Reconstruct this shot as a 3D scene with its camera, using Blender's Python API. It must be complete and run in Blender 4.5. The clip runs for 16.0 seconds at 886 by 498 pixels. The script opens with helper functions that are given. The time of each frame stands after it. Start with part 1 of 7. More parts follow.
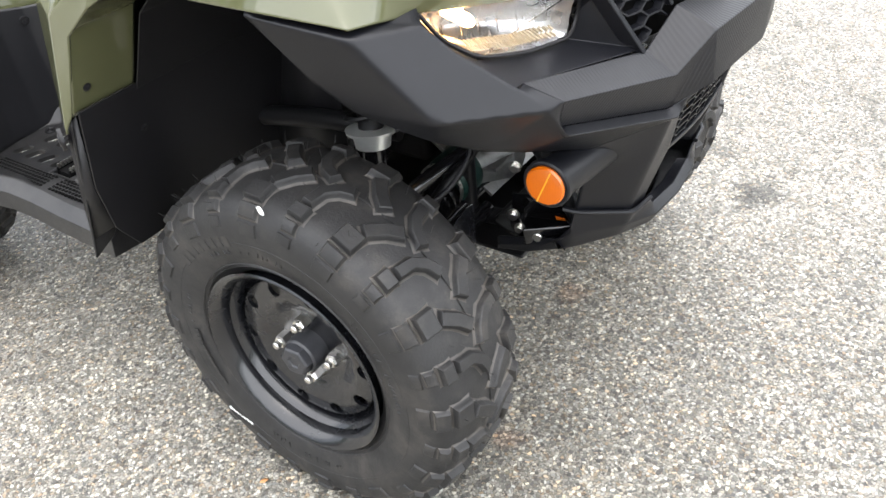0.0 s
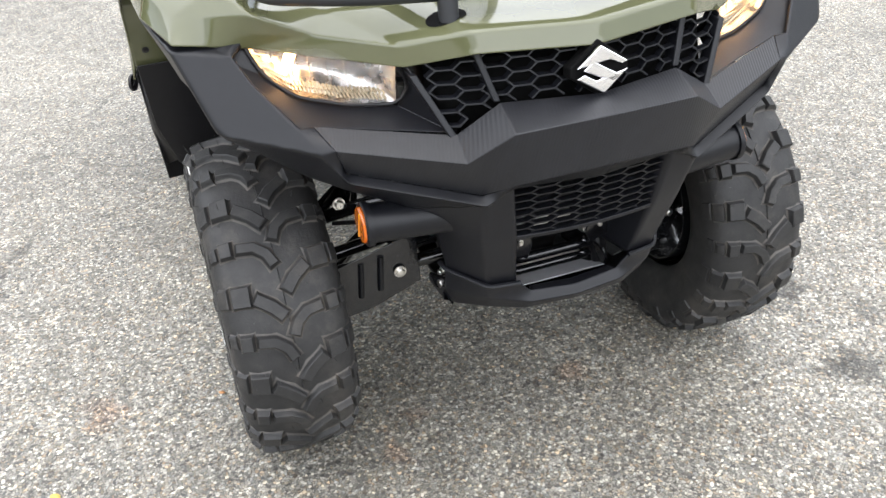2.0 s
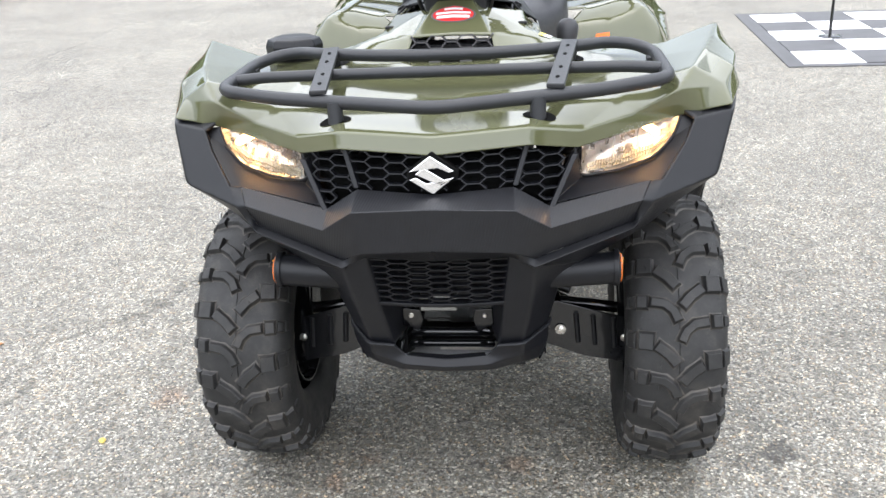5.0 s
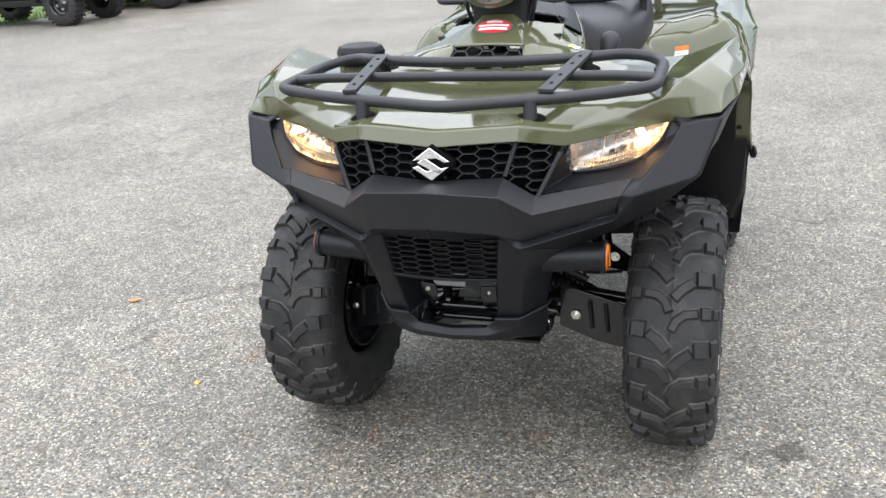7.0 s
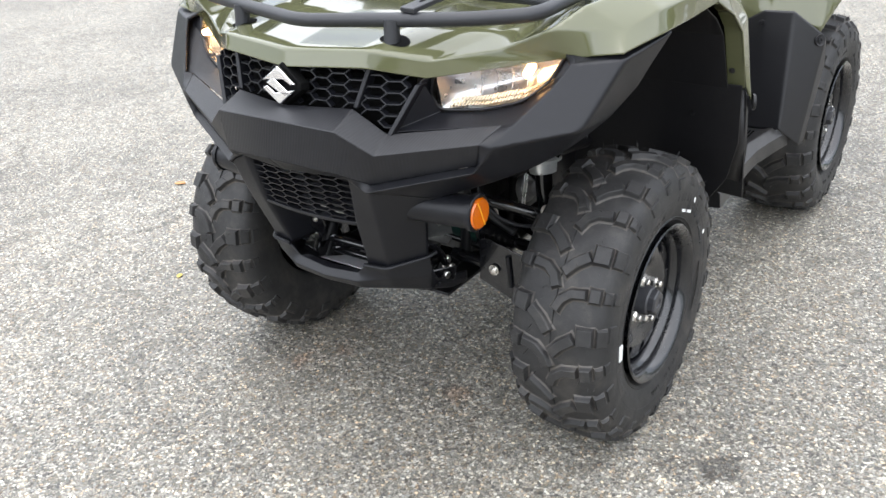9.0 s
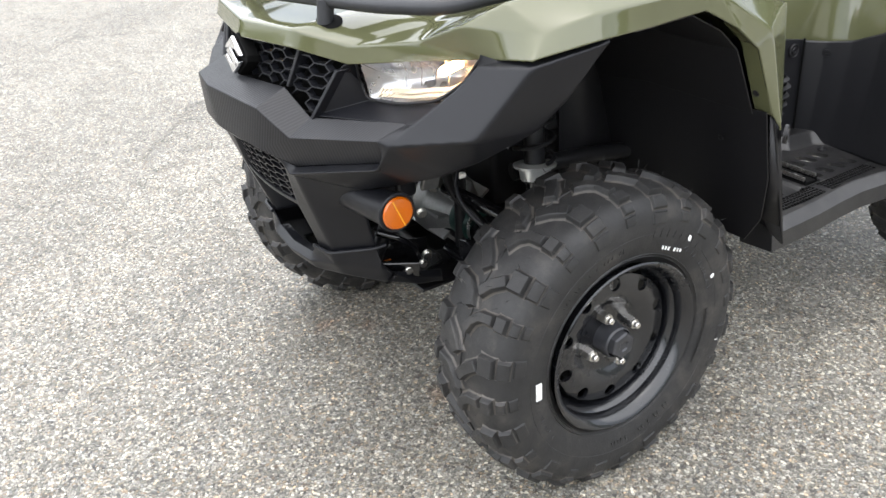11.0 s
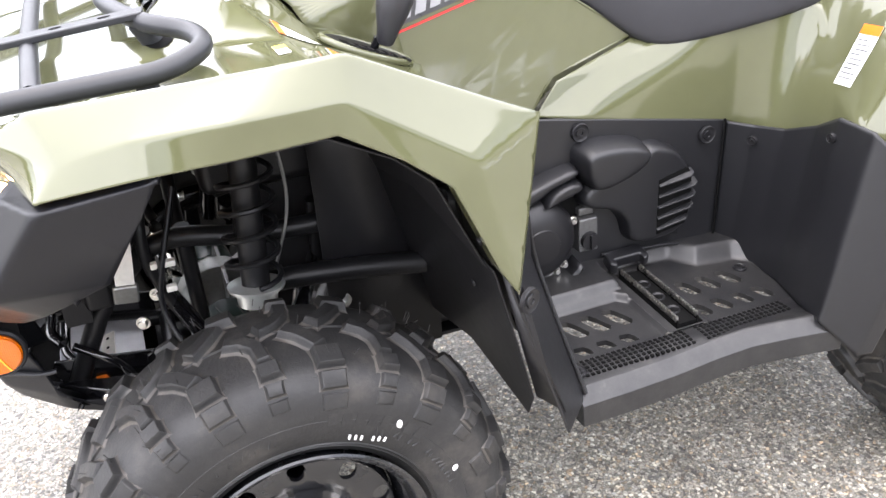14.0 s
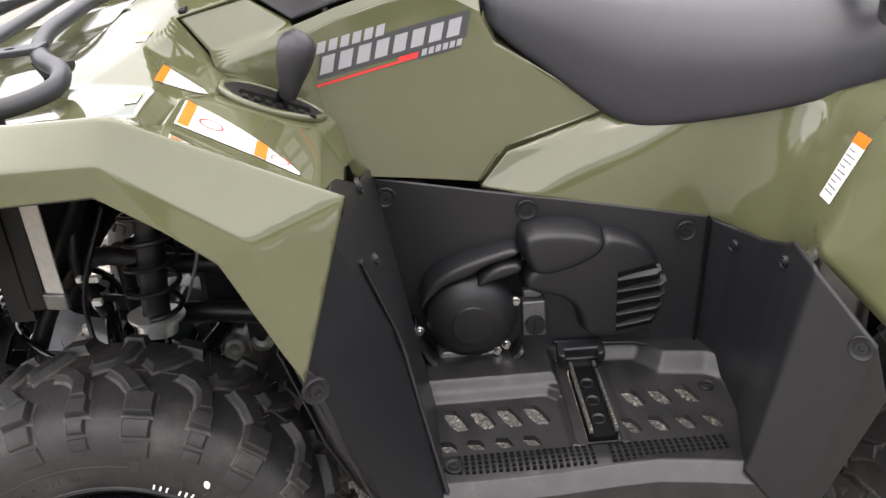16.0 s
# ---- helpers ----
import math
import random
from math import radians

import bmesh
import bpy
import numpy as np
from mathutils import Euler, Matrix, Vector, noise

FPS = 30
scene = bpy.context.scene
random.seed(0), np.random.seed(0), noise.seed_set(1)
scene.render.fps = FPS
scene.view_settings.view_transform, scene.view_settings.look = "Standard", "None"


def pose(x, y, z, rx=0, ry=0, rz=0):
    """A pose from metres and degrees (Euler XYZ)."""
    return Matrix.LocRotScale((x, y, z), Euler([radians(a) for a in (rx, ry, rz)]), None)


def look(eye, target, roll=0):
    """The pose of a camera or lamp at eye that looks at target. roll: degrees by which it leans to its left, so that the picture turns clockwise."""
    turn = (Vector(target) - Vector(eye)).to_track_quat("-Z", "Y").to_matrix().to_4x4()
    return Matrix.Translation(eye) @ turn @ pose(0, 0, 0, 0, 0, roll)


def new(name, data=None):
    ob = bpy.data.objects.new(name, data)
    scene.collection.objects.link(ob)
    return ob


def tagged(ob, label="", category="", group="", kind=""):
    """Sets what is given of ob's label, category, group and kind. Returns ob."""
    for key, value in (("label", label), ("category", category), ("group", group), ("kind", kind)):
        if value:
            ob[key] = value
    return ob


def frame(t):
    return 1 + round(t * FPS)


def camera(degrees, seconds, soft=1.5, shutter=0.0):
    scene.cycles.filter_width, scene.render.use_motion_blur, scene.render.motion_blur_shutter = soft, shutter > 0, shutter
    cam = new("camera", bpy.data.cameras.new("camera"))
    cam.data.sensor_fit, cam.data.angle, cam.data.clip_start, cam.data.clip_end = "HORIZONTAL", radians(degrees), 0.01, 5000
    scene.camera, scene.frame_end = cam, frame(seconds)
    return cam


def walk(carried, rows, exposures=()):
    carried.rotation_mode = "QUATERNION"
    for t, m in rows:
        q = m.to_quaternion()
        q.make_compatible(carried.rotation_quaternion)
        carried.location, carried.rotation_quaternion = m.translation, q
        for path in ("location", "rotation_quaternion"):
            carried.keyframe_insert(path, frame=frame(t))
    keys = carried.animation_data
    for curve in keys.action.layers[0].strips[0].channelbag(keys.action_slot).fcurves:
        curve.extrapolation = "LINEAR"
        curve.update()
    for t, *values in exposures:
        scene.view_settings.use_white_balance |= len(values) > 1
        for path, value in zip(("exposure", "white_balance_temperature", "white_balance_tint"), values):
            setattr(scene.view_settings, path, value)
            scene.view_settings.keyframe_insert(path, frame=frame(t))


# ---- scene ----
cam = camera(53.1, 16.0)
METRES, EYE, TILT, LEAN, TURN = 5.32, 1.24, 0.0, 0.0, 126.0
OX, OY = 1.238, 0.80
ROWS = [
    (0.0, 0.0, 0.0, 0.0, -2.99, -36.28, 4.09),
    (0.5, 0.0508, -0.0043, 0.0064, 10.11, -35.23, 4.31),
    (1.0, 0.0933, 0.0146, 0.004, 17.6, -33.66, 3.63),
    (1.5, 0.1288, 0.0248, 0.0058, 24.59, -32.8, 3.87),
    (2.0, 0.1747, 0.0244, 0.0076, 33.77, -32.38, 3.21),
    (2.5, 0.2014, 0.0358, 0.0063, 39.47, -31.96, 5.06),
    (3.0, 0.2171, 0.0592, 0.0058, 45.88, -29.94, 3.77),
    (3.5, 0.2343, 0.0808, 0.0083, 49.62, -30.19, 3.34),
    (4.0, 0.2662, 0.0987, 0.0092, 54.57, -28.78, 2.17),
    (4.5, 0.2931, 0.102, 0.0111, 58.78, -26.55, 2.33),
    (4.7, 0.3064, 0.0983, 0.0091, 59.086, -23.561, 2.53),
    (6.8, 0.3941, 0.1322, 0.014, 70.682, -20.226, 3.974),
    (7.0, 0.3966, 0.1377, 0.0125, 72.15, -21.14, 3.9),
    (7.5, 0.388, 0.16, 0.0074, 74.38, -23.31, 4.64),
    (8.0, 0.3717, 0.1971, 0.0066, 78.31, -24.52, 3.07),
    (8.5, 0.3686, 0.2359, 0.0031, 81.61, -26.86, 4.68),
    (9.0, 0.3748, 0.2818, 0.0046, 88.92, -27.02, 3.31),
    (9.2, 0.373, 0.2941, 0.0022, 90.856, -27.153, 3.84),
    (11.3, 0.3188, 0.4155, -0.0003, 112.048, -28.149, 2.954),
    (11.5, 0.3056, 0.4186, -0.0014, 112.05, -28.07, 2.29),
    (12.0, 0.2754, 0.4255, -0.0004, 113.39, -27.68, 2.02),
    (12.5, 0.253, 0.4332, 0.0003, 113.62, -28.93, 3.73),
    (13.0, 0.2304, 0.4549, 0.0018, 118.47, -28.52, 3.57),
    (13.5, 0.2104, 0.4773, 0.0027, 122.66, -28.54, 2.36),
    (14.0, 0.1867, 0.4856, -0.0004, 122.61, -29.37, 3.88),
    (14.5, 0.1553, 0.4913, -0.0008, 124.36, -28.71, 2.98),
    (15.0, 0.1384, 0.5005, 0.0031, 128.15, -26.2, 4.93),
    (15.5, 0.1216, 0.524, 0.0037, 135.27, -25.5, 4.18),
    (16.0, 0.1081, 0.5452, 0.003, 140.91, -27.74, 3.44),
]
walk(cam, [(t, pose(OX, OY, EYE, TILT, LEAN, TURN) @ pose(METRES * x, METRES * y, METRES * z, 90 + pitch, roll, yaw)) for t, x, y, z, yaw, pitch, roll in ROWS],
     exposures=[(0.0, 1.92, 6600, 10), (0.5, 1.93, 6520, 10), (1.5, 1.70, 6520, 10), (3.0, 1.49, 6470, 10), (4.5, 1.52, 6400, 10), (7.0, 1.20, 6400, 10), (9.0, 1.53, 6420, 10), (11.5, 1.61, 6570, 10), (13.0, 1.89, 6500, 12), (13.5, 2.18, 6580, 14), (14.5, 2.64, 6600, 16), (15.0, 2.34, 6700, 15), (15.5, 1.92, 6850, 15), (16.0, 1.74, 6950, 15)])

# ---- light: bright overcast sky ----
world = bpy.data.worlds.new("overcast")
scene.world = world
world.use_nodes = True
wn, wl = world.node_tree.nodes, world.node_tree.links
wn.clear()
sky = wn.new("ShaderNodeTexSky")
sky.sky_type = "NISHITA"
sky.sun_disc = False
sky.sun_elevation = radians(82)
sky.sun_rotation = radians(10)
sky.air_density, sky.dust_density, sky.ozone_density = 1.0, 1.5, 1.0
grey = wn.new("ShaderNodeHueSaturation")
grey.inputs["Saturation"].default_value = 0.40
bg = wn.new("ShaderNodeBackground")
bg.inputs["Strength"].default_value = 0.125
wo = wn.new("ShaderNodeOutputWorld")
wl.new(sky.outputs["Color"], grey.inputs["Color"])
wl.new(grey.outputs["Color"], bg.inputs["Color"])
wl.new(bg.outputs["Background"], wo.inputs["Surface"])

sun = new("sun", bpy.data.lights.new("sun", "SUN"))
sun.data.energy, sun.data.angle, sun.data.color = 2.1, radians(145), (1.0, 1.0, 1.0)
sun.matrix_world = look((0.1, 1.2, 10), (0, 0, 0))


# ---- materials ----
def material(name):
    m = bpy.data.materials.new(name)
    m.use_nodes = True
    nt = m.node_tree
    return m, nt, nt.nodes["Principled BSDF"]


def node(nt, kind, **values):
    n = nt.nodes.new(kind)
    for key, value in values.items():
        n.inputs[key.replace("_", " ")].default_value = value
    return n


def coords(nt):
    return nt.nodes.new("ShaderNodeTexCoord").outputs["Object"]


def noise_tex(nt, at, scale, detail=4, rough=0.55):
    n = node(nt, "ShaderNodeTexNoise", Scale=scale, Detail=detail, Roughness=rough)
    nt.links.new(at, n.inputs["Vector"])
    return n.outputs["Fac"]


def ramp(nt, fac, stops):
    r = nt.nodes.new("ShaderNodeValToRGB")
    els = r.color_ramp.elements
    while len(els) < len(stops):
        els.new(0.5)
    for e, (pos, col) in zip(els, stops):
        e.position = pos
        e.color = (*col, 1) if len(col) == 3 else col
    nt.links.new(fac, r.inputs["Fac"])
    return r.outputs["Color"]


def remap(nt, fac, lo, hi):
    r = node(nt, "ShaderNodeMapRange", To_Min=lo, To_Max=hi)
    nt.links.new(fac, r.inputs["Value"])
    return r.outputs["Result"]


def bump(nt, height, b, strength, distance, under=None):
    n = node(nt, "ShaderNodeBump", Strength=strength, Distance=distance)
    nt.links.new(height, n.inputs["Height"])
    if under is not None:
        nt.links.new(under, n.inputs["Normal"])
    nt.links.new(n.outputs["Normal"], b.inputs["Normal"])
    return n.outputs["Normal"]


def plain(name, col, rough, metal=0.0, spread=0.15, grain=60.0, relief=0.0, coat=0.0, rough_spread=0.08, spec=0.5):
    """Paint, plastic or metal with grain at two scales."""
    m, nt, b = material(name)
    at = coords(nt)
    wide, fine = noise_tex(nt, at, 5.0, 3), noise_tex(nt, at, grain, 4)
    mixed = nt.nodes.new("ShaderNodeMath")
    mixed.operation = "MULTIPLY_ADD"
    mixed.inputs[1].default_value = 0.5
    nt.links.new(wide, mixed.inputs[0])
    half = nt.nodes.new("ShaderNodeMath")
    half.operation = "MULTIPLY"
    half.inputs[1].default_value = 0.5
    nt.links.new(fine, half.inputs[0])
    nt.links.new(half.outputs[0], mixed.inputs[2])
    lo = tuple(c * (1 - spread) for c in col)
    hi = tuple(min(1, c * (1 + spread)) for c in col)
    nt.links.new(ramp(nt, mixed.outputs[0], [(0.3, lo), (0.7, hi)]), b.inputs["Base Color"])
    nt.links.new(remap(nt, mixed.outputs[0], rough - rough_spread, rough + rough_spread), b.inputs["Roughness"])
    b.inputs["Metallic"].default_value = metal
    b.inputs["Coat Weight"].default_value = coat
    b.inputs["Coat Roughness"].default_value = 0.04
    b.inputs["Specular IOR Level"].default_value = spec
    if relief:
        bump(nt, noise_tex(nt, at, 900.0, 2), b, 0.35, relief)
    return m


GREEN = plain("green_gloss_plastic", (0.090, 0.0935, 0.048), 0.065, spread=0.05, grain=25, coat=0.5, rough_spread=0.02, spec=0.48)
BLACK = plain("black_grained_plastic", (0.0060, 0.0064, 0.0086), 0.40, spread=0.2, relief=0.0004, spec=0.34)
PANEL = plain("grey_black_grained_plastic", (0.0088, 0.0089, 0.0104), 0.40, spread=0.2, relief=0.0004, spec=0.5)
LINER = plain("black_smooth_liner", (0.0095, 0.0093, 0.0105), 0.42, spread=0.25, spec=0.36)
FRAME = plain("black_enamel", (0.005, 0.005, 0.006), 0.14, spread=0.2, coat=0.3)
RACK = plain("black_powder_coat", (0.017, 0.018, 0.021), 0.42, spread=0.15, relief=0.0004)
MIRROR = plain("lamp_mirror", (0.47, 0.47, 0.475), 0.28, metal=1.0, spread=0.15, grain=40)
RIM = plain("black_rim_paint", (0.007, 0.0074, 0.009), 0.26, spread=0.2, coat=0.5)
ZINC = plain("zinc_plated_steel", (0.72, 0.70, 0.66), 0.28, metal=1.0, spread=0.12)
WHITE_ZINC = plain("pale_zinc_coating", (0.66, 0.68, 0.66), 0.30, metal=0.7, spread=0.1)
PALE = plain("cream_coated_metal", (0.74, 0.71, 0.65), 0.42, spread=0.15, grain=90)
BELLY = plain("light_grey_plate", (0.50, 0.50, 0.52), 0.40, metal=0.2, spread=0.15, grain=40)
CHROME = plain("chrome", (0.86, 0.86, 0.87), 0.07, metal=1.0, spread=0.02, rough_spread=0.03)
CAST = plain("cast_aluminium", (0.30, 0.30, 0.29), 0.45, metal=0.8, spread=0.2, grain=150)
CAST_DARK = plain("dark_casting", (0.14, 0.14, 0.14), 0.42, metal=0.7, spread=0.25, grain=150)
VINYL = plain("black_seat_vinyl", (0.022, 0.022, 0.026), 0.42, spread=0.1, relief=0.0012)
PAPER = plain("white_label", (0.80, 0.80, 0.78), 0.35, spread=0.03)
ORANGE_INK = plain("orange_label_ink", (0.78, 0.17, 0.012), 0.35, spread=0.05)
RED_INK = plain("red_label_ink", (0.60, 0.03, 0.03), 0.35, spread=0.05)
YELLOW_INK = plain("yellow_label_ink", (0.85, 0.72, 0.10), 0.35, spread=0.05)
GREY_INK = plain("grey_label_ink", (0.10, 0.10, 0.11), 0.35, spread=0.05)
# Near-black: painted shade for holes and gaps, and the black of some parts.
NEAR_BLACK = plain("black_hole_shade_and_parts", (0.003, 0.003, 0.003), 0.8, spread=0.2, spec=0.1)
WHITE_PAINT = plain("white_paint_dab", (0.80, 0.80, 0.78), 0.5, spread=0.05)
HUB = plain("worn_hub_plastic", (0.030, 0.031, 0.035), 0.36, spread=0.3, grain=120)
# Dull copy of the black enamel, its gloss cut to imitate arch shade.
SHADE_BLACK = plain("shade_dulled_black", (0.008, 0.008, 0.009), 0.40, spread=0.2, spec=0.3)
BOOT = plain("green_black_boot", (0.008, 0.030, 0.024), 0.35, spread=0.2)


def rubber(name, low, mid, high):
    m, nt, b = material(name)
    at = coords(nt)
    dust = ramp(nt, noise_tex(nt, at, 13.0, 9, 0.72), [(0.34, low), (0.52, mid), (0.72, high)])
    nt.links.new(dust, b.inputs["Base Color"])
    nt.links.new(remap(nt, noise_tex(nt, at, 30.0, 3), 0.46, 0.74), b.inputs["Roughness"])
    bump(nt, noise_tex(nt, at, 260.0, 3), b, 0.4, 0.0016)
    return m


def carbon():
    """Black plastic with fine slanting ribs."""
    m, nt, b = material("ribbed_black_plastic")
    at = coords(nt)
    turn = nt.nodes.new("ShaderNodeMapping")
    turn.inputs["Rotation"].default_value = (0.0, radians(16), radians(8))
    nt.links.new(at, turn.inputs["Vector"])
    w = node(nt, "ShaderNodeTexWave", Scale=62.0, Distortion=0.15, Detail=0.0)
    w.bands_direction = "X"
    nt.links.new(turn.outputs["Vector"], w.inputs["Vector"])
    b.inputs["Roughness"].default_value = 0.45
    b.inputs["Specular IOR Level"].default_value = 0.42
    nt.links.new(ramp(nt, noise_tex(nt, at, 40.0), [(0.3, (0.0070, 0.0074, 0.0094)), (0.7, (0.0105, 0.0110, 0.0138))]), b.inputs["Base Color"])
    bump(nt, w.outputs["Fac"], b, 0.22, 0.0011)
    return m


def asphalt():
    m, nt, b = material("worn_asphalt")
    at = coords(nt)
    flat = nt.nodes.new("ShaderNodeMapping")
    nt.links.new(at, flat.inputs["Vector"])
    warp = node(nt, "ShaderNodeTexNoise", Scale=150.0, Detail=2.0)
    nt.links.new(flat.outputs["Vector"], warp.inputs["Vector"])
    mixv = nt.nodes.new("ShaderNodeVectorMath")
    mixv.operation = "MULTIPLY_ADD"
    mixv.inputs[1].default_value = (0.004, 0.004, 0.004)
    nt.links.new(warp.outputs["Color"], mixv.inputs[0])
    nt.links.new(flat.outputs["Vector"], mixv.inputs[2])
    big = node(nt, "ShaderNodeTexVoronoi", Scale=165.0, Randomness=1.0)
    small = node(nt, "ShaderNodeTexVoronoi", Scale=340.0, Randomness=1.0)
    edge = node(nt, "ShaderNodeTexVoronoi", Scale=165.0, Randomness=1.0)
    edge.feature = "DISTANCE_TO_EDGE"
    for v in (big, small, edge):
        nt.links.new(mixv.outputs[0], v.inputs["Vector"])
    sep = nt.nodes.new("ShaderNodeSeparateColor")
    nt.links.new(big.outputs["Color"], sep.inputs["Color"])
    sep2 = nt.nodes.new("ShaderNodeSeparateColor")
    nt.links.new(small.outputs["Color"], sep2.inputs["Color"])
    stone = ramp(nt, sep.outputs["Red"], [(0.0, (0.060, 0.060, 0.060)), (0.35, (0.20, 0.197, 0.189)), (0.7, (0.36, 0.355, 0.34)), (0.90, (0.53, 0.52, 0.495)), (1.0, (0.70, 0.68, 0.62))])
    grit = ramp(nt, sep2.outputs["Green"], [(0.0, (0.09, 0.09, 0.09)), (0.6, (0.26, 0.255, 0.245)), (1.0, (0.42, 0.41, 0.385))])
    pick = ramp(nt, sep.outputs["Blue"], [(0.48, (0, 0, 0)), (0.55, (1, 1, 1))])
    mix = nt.nodes.new("ShaderNodeMix")
    mix.data_type = "RGBA"
    nt.links.new(pick, mix.inputs[0])
    nt.links.new(stone, mix.inputs[6])
    nt.links.new(grit, mix.inputs[7])
    # some chips tan, brown or bluish
    tint = ramp(nt, sep.outputs["Green"], [(0.0, (1.16, 0.90, 0.68)), (0.10, (1.06, 0.98, 0.88)), (0.30, (1.0, 1.0, 1.0)), (0.75, (1.0, 1.0, 1.0)), (0.9, (0.92, 0.98, 1.06)), (1.0, (1.10, 1.0, 0.82))])
    hue = nt.nodes.new("ShaderNodeMix")
    hue.data_type, hue.blend_type = "RGBA", "MULTIPLY"
    hue.inputs[0].default_value = 1.0
    nt.links.new(mix.outputs[2], hue.inputs[6])
    nt.links.new(tint, hue.inputs[7])
    mix = hue
    gap = ramp(nt, edge.outputs["Distance"], [(0.0, (0.22, 0.21, 0.20)), (0.10, (1, 1, 1))])
    dark = nt.nodes.new("ShaderNodeMix")
    dark.data_type, dark.blend_type = "RGBA", "MULTIPLY"
    dark.inputs[0].default_value = 1.0
    nt.links.new(mix.outputs[2], dark.inputs[6])
    nt.links.new(gap, dark.inputs[7])
    patch = ramp(nt, noise_tex(nt, at, 1.1, 6, 0.6), [(0.35, (0.742, 0.716, 0.650)), (0.62, (1.022, 0.986, 0.892))])
    wide = nt.nodes.new("ShaderNodeMix")
    wide.data_type, wide.blend_type = "RGBA", "MULTIPLY"
    wide.inputs[0].default_value = 1.0
    nt.links.new(dark.outputs[2], wide.inputs[6])
    nt.links.new(patch, wide.inputs[7])
    # mottling, where stones have broken out or weathered
    last = wide.outputs[2]
    for scale, detail, stops in ((11.0, 6, [(0.36, (0.80, 0.80, 0.79)), (0.50, (1.0, 1.0, 1.0)), (0.66, (1.07, 1.07, 1.06))]), (55.0, 4, [(0.33, (0.52, 0.52, 0.51)), (0.42, (1.0, 1.0, 1.0)), (0.66, (1.10, 1.10, 1.09))])):
        mot = nt.nodes.new("ShaderNodeMix")
        mot.data_type, mot.blend_type = "RGBA", "MULTIPLY"
        mot.inputs[0].default_value = 1.0
        nt.links.new(last, mot.inputs[6])
        nt.links.new(ramp(nt, noise_tex(nt, at, scale, detail, 0.6), stops), mot.inputs[7])
        last = mot.outputs[2]
    # damp spots of their own shape, and thin wandering cracks
    smear = node(nt, "ShaderNodeTexNoise", Scale=9.0, Detail=6.0, Roughness=0.65)
    nt.links.new(at, smear.inputs["Vector"])
    for x, y, r, k in ((-0.70, 0.37, 0.085, 0.36), (-0.72, 0.09, 0.075, 0.42), (-0.84, 0.22, 0.05, 0.6), (0.62, 0.62, 0.06, 0.72), (-0.45, -0.75, 0.10, 0.75)):
        gap2 = nt.nodes.new("ShaderNodeVectorMath")
        gap2.operation = "DISTANCE"
        gap2.inputs[1].default_value = (x, y, 0)
        nt.links.new(at, gap2.inputs[0])
        soft_d = nt.nodes.new("ShaderNodeMath")
        soft_d.operation = "MULTIPLY_ADD"
        soft_d.inputs[1].default_value = r * 6.0
        nt.links.new(smear.outputs["Fac"], soft_d.inputs[0])
        nt.links.new(gap2.outputs["Value"], soft_d.inputs[2])
        spot = ramp(nt, soft_d.outputs[0], [(r * 3.35, (k, k, k)), (r * 3.95, (1, 1, 1))])
        mul = nt.nodes.new("ShaderNodeMix")
        mul.data_type, mul.blend_type = "RGBA", "MULTIPLY"
        mul.inputs[0].default_value = 1.0
        nt.links.new(last, mul.inputs[6])
        nt.links.new(spot, mul.inputs[7])
        last = mul.outputs[2]
    # faint rust and clay marks
    for x, y, r in ((0.241, 0.147, 0.045), (0.854, -0.136, 0.05), (-0.133, 0.130, 0.035), (0.30, 0.23, 0.03)):
        gap2 = nt.nodes.new("ShaderNodeVectorMath")
        gap2.operation = "DISTANCE"
        gap2.inputs[1].default_value = (x, y, 0)
        nt.links.new(at, gap2.inputs[0])
        soft_d = nt.nodes.new("ShaderNodeMath")
        soft_d.operation = "MULTIPLY_ADD"
        soft_d.inputs[1].default_value = r * 6.0
        nt.links.new(smear.outputs["Fac"], soft_d.inputs[0])
        nt.links.new(gap2.outputs["Value"], soft_d.inputs[2])
        spot = ramp(nt, soft_d.outputs[0], [(r * 3.2, (1.04, 0.88, 0.80)), (r * 4.0, (1, 1, 1))])
        mul = nt.nodes.new("ShaderNodeMix")
        mul.data_type, mul.blend_type = "RGBA", "MULTIPLY"
        mul.inputs[0].default_value = 1.0
        nt.links.new(last, mul.inputs[6])
        nt.links.new(spot, mul.inputs[7])
        last = mul.outputs[2]
    drift = nt.nodes.new("ShaderNodeVectorMath")
    drift.operation = "MULTIPLY_ADD"
    drift.inputs[1].default_value = (0.9, 0.9, 0)
    wander = node(nt, "ShaderNodeTexNoise", Scale=1.3, Detail=7.0, Roughness=0.6)
    nt.links.new(at, wander.inputs["Vector"])
    nt.links.new(wander.outputs["Color"], drift.inputs[0])
    nt.links.new(at, drift.inputs[2])
    lines = node(nt, "ShaderNodeTexVoronoi", Scale=0.42, Randomness=1.0)
    lines.feature = "DISTANCE_TO_EDGE"
    nt.links.new(drift.outputs[0], lines.inputs["Vector"])
    crack = ramp(nt, lines.outputs["Distance"], [(0.0, (0.38, 0.37, 0.36)), (0.0045, (1, 1, 1))])
    where = ramp(nt, noise_tex(nt, at, 0.7, 3), [(0.44, (0, 0, 0)), (0.54, (0.85, 0.85, 0.85))])
    mul = nt.nodes.new("ShaderNodeMix")
    mul.data_type, mul.blend_type = "RGBA", "MULTIPLY"
    nt.links.new(where, mul.inputs[0])
    nt.links.new(last, mul.inputs[6])
    nt.links.new(crack, mul.inputs[7])
    nt.links.new(mul.outputs[2], b.inputs["Base Color"])
    b.inputs["Roughness"].default_value = 0.54
    b.inputs["Specular IOR Level"].default_value = 0.5
    lift = nt.nodes.new("ShaderNodeMath")
    lift.operation = "ADD"
